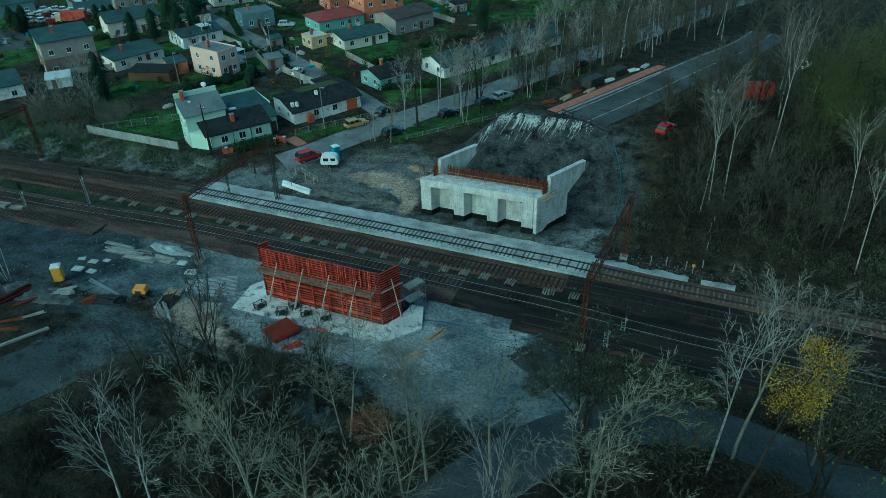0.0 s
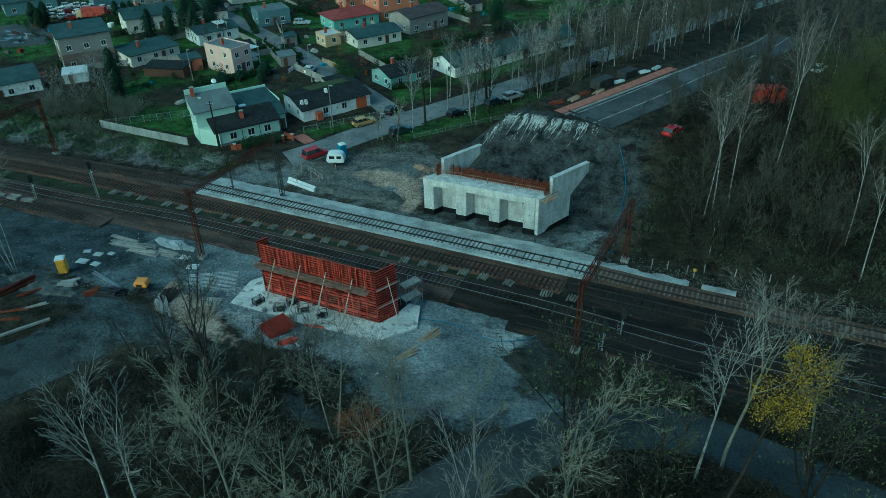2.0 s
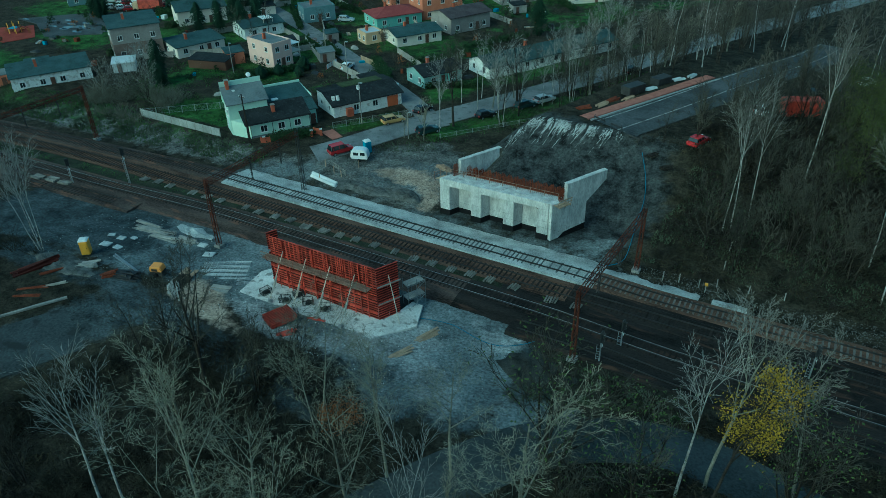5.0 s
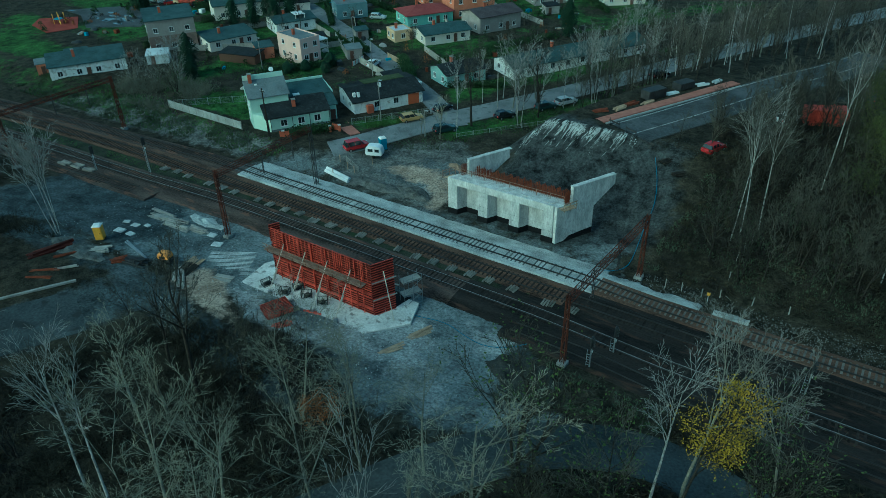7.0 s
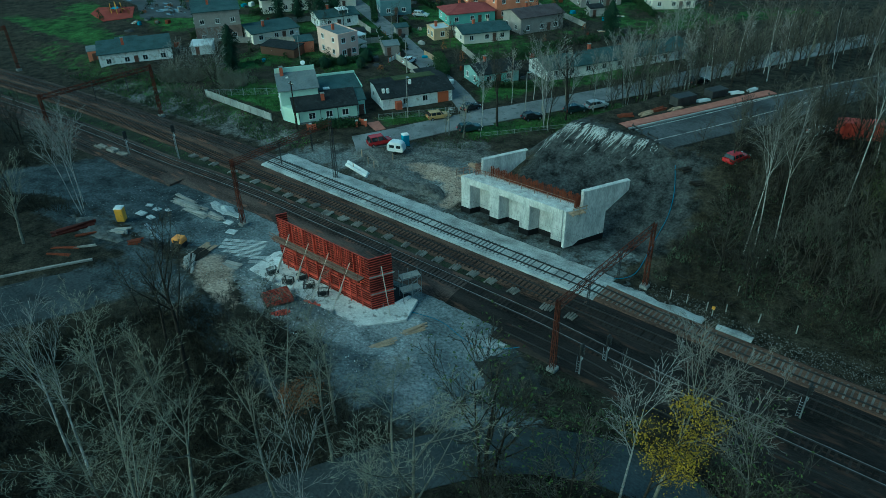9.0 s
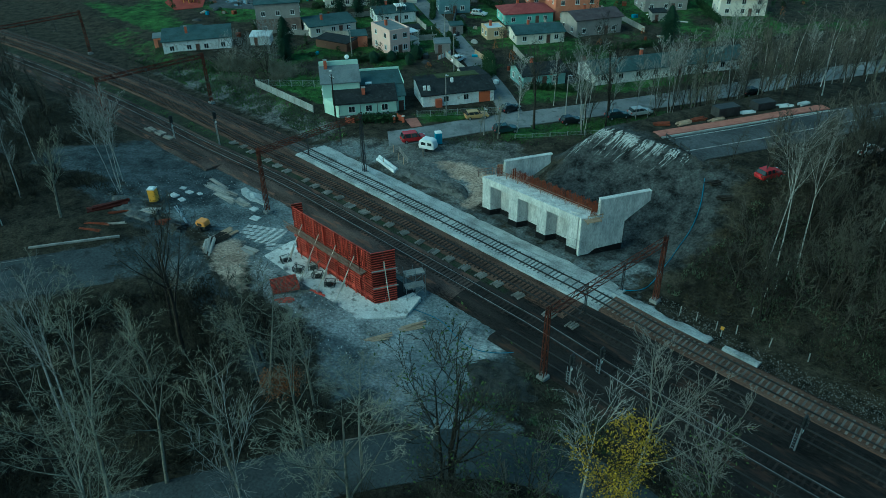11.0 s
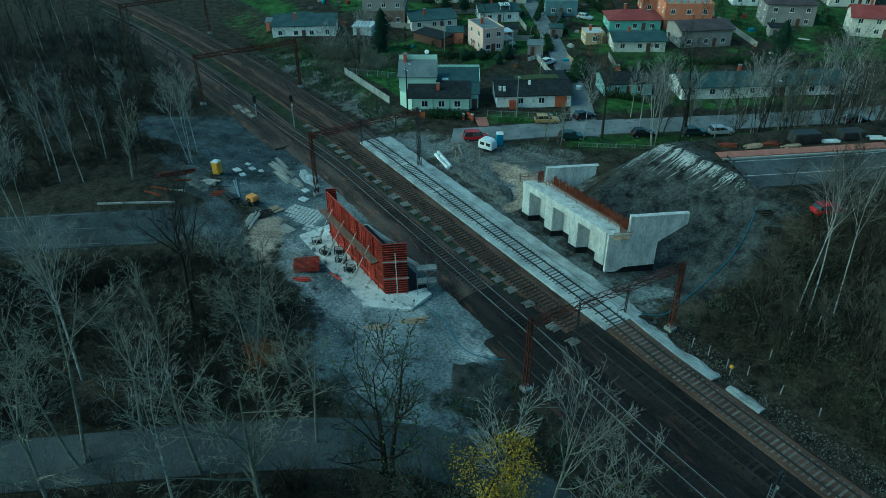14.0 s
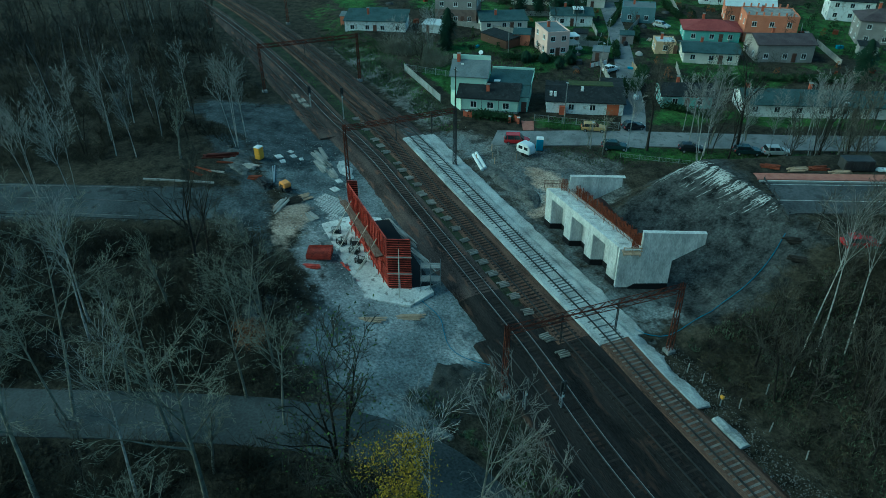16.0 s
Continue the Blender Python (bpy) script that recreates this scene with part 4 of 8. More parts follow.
# ---- red formwork of the second abutment ----
def form_panel(w, h, ribs):
    """A plywood sheet with stout horizontal ribs, one comb-shaped body."""
    pitch = h / ribs
    outline = []
    for k in range(ribs):
        z = pitch * k
        outline += [(0.09, z), (0.09, z + pitch * 0.19), (0.18, z + pitch * 0.19), (0.18, z + pitch)]
    outline += [(0.09, h), (0.09, h + 0.06), (0.21, h + 0.06), (0.21, 0.0)]
    bm = bmesh.new()
    add_prism(bm, outline, 0, 0, w)
    bmesh.ops.recalc_face_normals(bm, faces=bm.faces)
    # Faces between the ribs take the dark plywood, gap shade included in its colour.
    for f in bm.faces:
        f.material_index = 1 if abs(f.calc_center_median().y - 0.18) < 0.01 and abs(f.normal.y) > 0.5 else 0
    me = bpy.data.meshes.new("panel")
    bm.to_mesh(me)
    bm.free()
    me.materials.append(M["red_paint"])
    me.materials.append(M["ply_shaded"])
    return me


FX0, FX1, FY, FTOP = -47.2, -31.7, 55.6, 7.6


def formwork():
    base = thing("formwork_wall", "tall red steel panel formwork on a concrete slab", "formwork")
    cols, rows = 7, 3
    w = (FX1 - FX0) / cols
    z0 = 0.45
    h = (FTOP - z0) / rows
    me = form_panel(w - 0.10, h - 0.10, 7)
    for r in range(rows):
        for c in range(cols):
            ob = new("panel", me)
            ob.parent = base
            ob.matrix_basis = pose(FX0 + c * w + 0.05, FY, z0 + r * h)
            if c:
                part("edge_rail", boxes((FX0 + c * w - 0.045, FX0 + c * w + 0.045, FY - 0.03, FY + 0.2, z0 + r * h, z0 + (r + 1) * h - 0.03)), M["red_paint"], base)
    ang = math.degrees(math.atan2(UY, UX))
    me2 = form_panel(1.40, h - 0.10, 7)
    for px, count, rise in ((FX1 + 0.25, 2, 0.0), (FX0 - 0.1, 1, 0.35)):
        for r in range(rows):
            for c in range(count):
                ob = new("panel", me2)
                ob.parent = base
                dx = math.cos(radians(ang)) * 1.46 * c
                dy = math.sin(radians(ang)) * 1.46 * c
                ob.matrix_basis = pose(px + dx, FY + 0.02 + dy, z0 + r * h + rise * (r == 2), 0, 0, ang)
    # timber stays on the short end
    m = pose(FX1 + 0.25, FY + 0.02, 0, 0, 0, ang)
    for u, z in ((-0.1, 5.1), (-0.1, 2.7)):
        bm = bmesh.new()
        add_box(bm, u, 3.0, -0.16, -0.06, z, z + 0.12, m)
        part("stay", bm, M["timber_grey"], base, "grey timber stay across the end panels")
    bm = bmesh.new()
    add_tube(bm, m @ Vector((1.45, -0.12, 6.4)), m @ Vector((1.5, -1.9, 0.5)), 0.055, sides=8)
    part("prop", bm, M["prop_pale"], base, "pale raking push-pull prop")
    # walings
    for z in (1.3, 3.4):
        for dz in (0, 0.16):
            part("waling", boxes((FX0 - 0.1, FX1 + 0.1, FY - 0.14, FY - 0.03, z + dz, z + dz + 0.08)), M["red_paint"], base, "red double steel waling")
    # stiffeners
    for k in range(25):
        x = FX0 + 0.3 + k * (FX1 - FX0 - 0.6) / 24
        part("upright", boxes((x - 0.035, x + 0.035, FY - 0.13, FY - 0.03, 5.2, FTOP + 0.12 + 0.1 * (k % 4 == 0))), M["red_paint"], base, "short red upright of the top row")
    for k in range(8):
        x = FX0 + 1.1 + k * (FX1 - FX0 - 2.2) / 7
        part("soldier", boxes((x - 0.04, x + 0.04, FY - 0.24, FY - 0.14, 0.6, FTOP + 0.1)), M["red_paint"], base, "red vertical steel soldier")
    # walkway with brackets and planks
    for k in range(4):
        part("plank", boxes((FX0 - 0.3, FX1 - 0.4, FY - 1.20 + k * 0.24, FY - 0.98 + k * 0.24, 5.02, 5.07)), M["rail_brown"], base, "brown walkway plank")
    for k in range(8):
        x = FX0 + 0.4 + k * 2.1
        bm = boxes((x - 0.04, x + 0.04, FY - 1.25, FY - 0.14, 4.90, 5.02))
        add_tube(bm, (x, FY - 1.2, 4.9), (x, FY - 0.14, 3.9), 0.03, sides=5)
        add_box(bm, x - 0.02, x + 0.02, FY - 1.24, FY - 1.2, 5.02, 6.1)
        part("bracket", bm, M["rust"], base, "rusty bracket with a rail post")
    for z in (5.5, 6.0):
        part("guard_rail", boxes((FX0 - 0.3, FX1 - 0.4, FY - 1.29, FY - 1.25, z, z + 0.10)), M["rail_brown"], base, "brown plank guard rail")
    # raking props
    for k in range(4):
        x = FX0 + 2.4 + k * 3.5
        bm = bmesh.new()
        add_tube(bm, (x, FY - 0.25, 6.2), (x - 0.25, FY - 3.4, gz(x, FY - 3.4) + 0.50), 0.055, sides=8)
        add_tube(bm, (x - 0.13, FY - 1.75, 3.5), (x - 0.19, FY - 2.5, 2.15), 0.09, sides=8)
        prop = part("prop", bm, M["prop_pale"], base, "pale raking push-pull prop")
        part("foot", boxes((x - 0.45, x - 0.05, FY - 3.6, FY - 3.2, 0.35, 0.52 + gz(x, FY - 3.4))), M["steel"], prop)
    return base


formwork()

# slab under the formwork
slab = bmesh.new()
add_prism(slab, [(-49.8, 50.8), (-44.0, 49.3), (-36.2, 48.6), (-31.6, 50.8), (-27.2, 56.8), (-28.6, 60.5), (-48.5, 60.5), (-50.8, 57.0)], 2, -0.4, 0.42)
slab.verts.ensure_lookup_table()
for v in slab.verts:
    if v.co.z > 0:
        v.co.z += 0.3 * float(ss(56, 49, v.co.y))
tagged(part("floor_slab", slab, M["slab"]), "pale dusty concrete base slab of the formwork", "slab", kind="structure")


# ---- houses ----
def window(parent, x, y, z, w, h, m, frame_mat, facing=(0, -1)):
    """A window in a wall whose outside looks along facing; (x, y) is the middle of the sill line on the wall face."""
    nxv, nyv = facing
    rot = Matrix.Translation((x, y, z)) @ Matrix.Rotation(math.atan2(nyv, nxv) + math.pi / 2, 4, "Z")
    bm = bmesh.new()
    for a, b, c, d in ((-w / 2, w / 2, 0, 0.08), (-w / 2, w / 2, h - 0.08, h), (-w / 2, -w / 2 + 0.08, 0.08, h - 0.08), (w / 2 - 0.08, w / 2, 0.08, h - 0.08), (-0.03, 0.03, 0.08, h - 0.08)):
        add_box(bm, a, b, -0.05, 0.05, c, d, m @ rot)
    win = part("window", bm, frame_mat, parent)
    bm = bmesh.new()
    add_box(bm, -w / 2 + 0.05, w / 2 - 0.05, -0.02, 0.03, 0.05, h - 0.05, m @ rot)
    part("pane", bm, M["window"], win, "dark glass pane")
    bm = bmesh.new()
    add_box(bm, -w / 2 - 0.08, w / 2 + 0.08, -0.16, 0.02, -0.07, 0.0, m @ rot)
    part("sill", bm, M["white_paint"], win)
    return win


def block(parent, x0, x1, y0, y1, h, wall, m, name="wall", z0=-0.4):
    bm = bmesh.new()
    add_box(bm, x0, x1, y0, y1, z0, h, m)
    return part(name, bm, wall, parent)


def gable_roof(parent, x0, x1, y0, y1, h, rise, roof, m, over=0.45, axis=0, split=0.5, wall=None):
    """Roof whose ridge runs along x (axis 0) or y (axis 1); split: where the ridge lies across it."""
    t = 0.16
    if axis == 0:
        r = y0 + (y1 - y0) * split
        k0 = rise / max(r - y0, 0.01)
        k1 = rise / max(y1 - r, 0.01)
        lo, hi, a, b = y0 - over, y1 + over, x0 - over, x1 + over
        za, zb = h - over * k0, h - over * k1
        ends = [(y0, h), (r, h + rise), (y1, h)]
    else:
        r = x0 + (x1 - x0) * split
        k0 = rise / max(r - x0, 0.01)
        k1 = rise / max(x1 - r, 0.01)
        lo, hi, a, b = x0 - over, x1 + over, y0 - over, y1 + over
        za, zb = h - over * k0, h - over * k1
        ends = [(x0, h), (r, h + rise), (x1, h)]
    bm = bmesh.new()
    add_prism(bm, [(lo, za), (r, h + rise), (hi, zb), (hi, zb + t), (r, h + rise + t), (lo, za + t)], 0 if axis == 0 else 1, a, b, m)
    ob = part("roof", bm, roof, parent)
    if wall is not None:
        bm = bmesh.new()
        e0, e1 = (x0, x1) if axis == 0 else (y0, y1)
        add_prism(bm, [(u, v - 0.01) for u, v in ends], 0 if axis == 0 else 1, e0 + 0.01, e1 - 0.01, m)
        part("gable", bm, wall, parent)
    # seams or battens
    return ob


def mono_roof(parent, x0, x1, y0, y1, za, zb, roof, m, over=0.35, name="roof"):
    """A single slope from height za at y0 to zb at y1."""
    k = (zb - za) / (y1 - y0)
    bm = bmesh.new()
    add_prism(bm, [(y0 - over, za - over * k), (y1 + over, zb + over * k), (y1 + over, zb + over * k + 0.16), (y0 - over, za - over * k + 0.16)], 0, x0 - over, x1 + over, m)
    return part(name, bm, roof, parent)


def hip_roof(parent, x0, x1, y0, y1, h, rise, roof, m, over=0.5):
    bm = bmesh.new()
    x0, x1, y0, y1 = x0 - over, x1 + over, y0 - over, y1 + over
    w = (y1 - y0) / 2
    low = [bm.verts.new(m @ Vector(c)) for c in ((x0, y0, h - 0.15), (x1, y0, h - 0.15), (x1, y1, h - 0.15), (x0, y1, h - 0.15))]
    mid = [bm.verts.new(m @ Vector(c)) for c in ((x0, y0, h), (x1, y0, h), (x1, y1, h), (x0, y1, h))]
    ra, rb = bm.verts.new(m @ Vector((x0 + w, y0 + w, h + rise))), bm.verts.new(m @ Vector((x1 - w, y0 + w, h + rise)))
    bm.faces.new(low[::-1])
    for i in range(4):
        bm.faces.new((low[i], low[(i + 1) % 4], mid[(i + 1) % 4], mid[i]))
    bm.faces.new((mid[0], mid[1], rb, ra))
    bm.faces.new((mid[2], mid[3], ra, rb))
    bm.faces.new((mid[1], mid[2], rb))
    bm.faces.new((mid[3], mid[0], ra))
    return part("roof", bm, roof, parent)


def flat_roof(parent, x0, x1, y0, y1, h, roof, rim, m):
    bm = bmesh.new()
    add_box(bm, x0 + 0.2, x1 - 0.2, y0 + 0.2, y1 - 0.2, h - 0.02, h + 0.12, m)
    ob = part("roof", bm, roof, parent)
    bm = bmesh.new()
    for a, b, c, d in ((x0 - 0.05, x1 + 0.05, y0 - 0.05, y0 + 0.2), (x0 - 0.05, x1 + 0.05, y1 - 0.2, y1 + 0.05), (x0 - 0.05, x0 + 0.2, y0 + 0.2, y1 - 0.2), (x1 - 0.2, x1 + 0.05, y0 + 0.2, y1 - 0.2)):
        add_box(bm, a, b, c, d, h, h + 0.3, m)
    part("parapet", bm, rim, parent)
    return ob


def chimney(parent, x, y, z, h, m, w=0.55):
    bm = bmesh.new()
    add_box(bm, x - w / 2, x + w / 2, y - w / 2, y + w / 2, z, z + h, m)
    ch = part("chimney", bm, M["brick_red"], parent, "red brick chimney")
    bm = bmesh.new()
    add_box(bm, x - w / 2 - 0.08, x + w / 2 + 0.08, y - w / 2 - 0.08, y + w / 2 + 0.08, z + h, z + h + 0.12, m)
    part("cap", bm, M["concrete_old"], ch)


def dish(parent, x, y, z, m):
    bm = bmesh.new()
    bmesh.ops.create_uvsphere(bm, u_segments=12, v_segments=6, radius=0.45, matrix=m @ Matrix.Translation((x, y, z + 0.8)) @ Matrix.Rotation(0.9, 4, "X") @ Matrix.Diagonal((1, 1, 0.25, 1)))
    add_box(bm, x - 0.03, x + 0.03, y - 0.03, y + 0.03, z - 0.3, z + 0.8, m)
    part("satellite_dish", bm, M["white_paint"], parent, "pale satellite dish")


def door(parent, x, y, w, h, m, material, facing=(0, -1)):
    rot = Matrix.Translation((x, y, 0)) @ Matrix.Rotation(math.atan2(facing[1], facing[0]) + math.pi / 2, 4, "Z")
    bm = bmesh.new()
    add_box(bm, -w / 2, w / 2, -0.05, 0.03, 0.02, h, m @ rot)
    d = part("door", bm, material, parent)
    bm = bmesh.new()
    add_box(bm, w / 2 - 0.16, w / 2 - 0.1, -0.09, -0.05, 0.95, 1.1, m @ rot)
    part("handle", bm, M["steel"], d)


def at(x, y, deg, dz=0.0):
    return pose(x, y, gz(x, y) + dz, 0, 0, deg)


def mint_house():
    h = thing("house", "mint-green house with a tall grey-roofed block and black lean-to", "house", "houses")
    m = at(-80.4, 87.9, 56)
    block(h, -2.6, 4.4, 3.5, 7.6, 5.6, M["mint"], m)
    bm = bmesh.new()
    add_prism(bm, [(3.5, 5.59), (7.6, 5.59), (7.6, 7.6)], 0, -2.6, 4.4, m)
    part("wall", bm, M["mint"], h)
    mono_roof(h, -2.6, 4.4, 3.5, 7.3, 5.65, 7.55, M["roof_grey"], m, 0.3)
    bm = bmesh.new()
    add_box(bm, -2.8, 4.6, 7.4, 7.7, 5.0, 8.6, m)
    part("parapet", bm, M["mint"], h)
    block(h, 0.0, 11.0, 0.0, 3.49, 2.8, M["mint"], m)
    bm = bmesh.new()
    add_prism(bm, [(0.0, 3.49), (0.0, 0.02), (-1.7, 2.2), (-2.5, 3.49)], 2, -0.4, 2.79, m)
    part("wall", bm, M["mint"], h)
    mono_roof(h, -0.6, 10.8, 0.0, 4.0, 2.85, 4.3, M["roof_black"], m, 0.35)
    block(h, 4.41, 12.6, 3.5, 11.6, 3.6, M["mint"], m)
    block(h, 11.01, 12.6, 1.2, 3.49, 3.0, M["mint"], m)
    mono_roof(h, 4.75, 12.6, 4.45, 11.6, 4.25, 4.7, M["roof_teal"], m, 0.2)
    mono_roof(h, 11.3, 12.7, 0.8, 4.2, 3.1, 4.1, M["roof_teal"], m, 0.15)
    bm = bmesh.new()
    add_box(bm, 4.5, 12.9, 11.62, 11.9, 3.4, 5.25, m)
    add_box(bm, 12.82, 12.95, 4.3, 11.6, 4.3, 4.72, m)
    part("parapet", bm, M["mint"], h)
    chimney(h, -1.6, 6.9, 7.1, 1.9, m, 0.6)
    chimney(h, 4.9, 1.9, 3.4, 1.5, m, 0.6)
    dish(h, 2.6, 7.5, 8.4, m)
    for x in (2.4, 5.6, 8.6):
        window(h, x, -0.01, 0.9, 1.25, 1.25, m, M["white_paint"])
    for y, z in ((4.4, 3.4), (6.3, 1.0), (6.3, 3.6)):
        window(h, -2.61, y, z, 0.9, 1.2, m, M["white_paint"], (-1, 0))
    door(h, 11.9, 1.19, 1.0, 2.1, m, M["door_brown"])
    bm = bmesh.new()
    for x in (0.05, 4.0, 7.2, 10.9):
        add_tube(bm, m @ Vector((x, -0.08, 0)), m @ Vector((x, -0.08, 2.7)), 0.05, sides=6)
    add_tube(bm, m @ Vector((-0.9, -0.42, 2.68)), m @ Vector((11.1, -0.42, 2.68)), 0.07, sides=6)
    part("gutter", bm, M["plastic_black"], h, "black gutter and downpipes")
    bm = bmesh.new()
    add_box(bm, -0.05, 11.02, -0.06, -0.005, -0.3, 0.45, m)
    part("plinth", bm, M["roof_grey"], h, "grey plinth")
    bm = bmesh.new()
    add_box(bm, 5.6, 6.8, 4.9, 5.8, 4.35, 4.62, m)
    part("roof_hatch", bm, M["white_paint"], h, "pale roof hatch")
    bm = bmesh.new()
    add_box(bm, -1.0, -0.5, 6.0, 6.5, 6.9, 7.25, m)
    part("skylight", bm, M["white_paint"], h, "pale skylight")


def white_house():
    h = thing("house", "low white house with a black roof and flaking walls", "house", "houses")
    m = at(-72.8, 102.3, 60)
    block(h, 0, 14.3, 0, 8.2, 2.35, M["white_wall"], m)
    bm = bmesh.new()
    add_prism(bm, [(0.0, 2.34), (8.2, 2.34), (8.2, 3.2), (4.2, 3.6)], 0, 0.01, 14.29, m)
    part("gable", bm, M["white_wall"], h)
    mono_roof(h, 0, 14.3, 0.0, 4.2, 2.4, 3.66, M["roof_black"], m, 0.38)
    mono_roof(h, 0, 14.3, 4.6, 8.2, 3.70, 3.42, M["roof_black"], m, 0.3)
    mono_roof(h, 4.2, 12.6, 5.0, 8.0, 3.80, 3.58, M["roof_moss"], m, 0.05, "moss")
    for x in (4.6, 8.6):
        window(h, x, -0.01, 0.75, 1.1, 1.2, m, M["white_paint"])
    bm = bmesh.new()
    add_box(bm, 11.2, 13.5, -0.05, 0.03, 0, 2.1, m)
    part("garage_door", bm, M["door_red"], h, "rust-red garage door")
    bm = bmesh.new()
    add_box(bm, 2.4, 3.6, -0.9, -0.01, -0.3, 1.6, m)
    part("porch", bm, M["brick_red"], h, "small brick porch")
    for y in (2.2, 6.0):
        window(h, -0.01, y, 1.0, 0.8, 1.0, m, M["white_paint"], (-1, 0))
    for x, y, z in ((0.7, 1.6, 2.65), (1.5, 1.4, 2.65), (6.6, 3.2, 3.15)):
        bm = bmesh.new()
        add_box(bm, x - 0.25, x + 0.25, y - 0.25, y + 0.25, z, z + 1.1, m)
        part("chimney", bm, M["white_wall"], h, "whitewashed chimney")


def simple_house(label, x, y, deg, w, d, h, wall, roof, kind="gable", rise=1.6, wins=2, floors=1, ch=True, axis=0, split=0.5):
    t = thing("house", label, "house", "houses")
    m = at(x, y, deg)
    block(t, 0, w, 0, d, h, wall, m)
    if kind == "gable":
        gable_roof(t, 0, w, 0, d, h, rise, roof, m, 0.45, axis, split, wall)
    elif kind == "hip":
        hip_roof(t, 0, w, 0, d, h, rise, roof, m)
    elif kind == "mono":
        mono_roof(t, 0, w, 0, d, h + 0.02, h + rise, roof, m)
        bm = bmesh.new()
        add_prism(bm, [(0.0, h - 0.01), (d, h - 0.01), (d, h + rise - 0.02)], 0, 0.01, w - 0.01, m)
        part("wall", bm, wall, t)
    else:
        flat_roof(t, 0, w, 0, d, h, roof, wall, m)
    fh = h / floors
    for f in range(floors):
        for k in range(wins):
            window(t, w * (k + 0.5) / wins, -0.01, f * fh + 0.8, 1.1, 1.2, m, M["white_paint"])
        for k in range(2):
            window(t, -0.01, d * (k + 0.5) / 2, f * fh + 0.8, 1.0, 1.15, m, M["white_paint"], (-1, 0))
            window(t, w + 0.01, d * (k + 0.5) / 2, f * fh + 0.8, 1.0, 1.15, m, M["white_paint"], (1, 0))
    if ch:
        chimney(t, w * 0.35, d * 0.55, h + rise * 0.5, rise * 0.5 + 1.2, m)
    door(t, w * 0.5 + (0.0 if wins % 2 == 0 else w / wins * 0.5), -0.012, 0.95, 2.05, m, M["door_brown"])
    return t, m


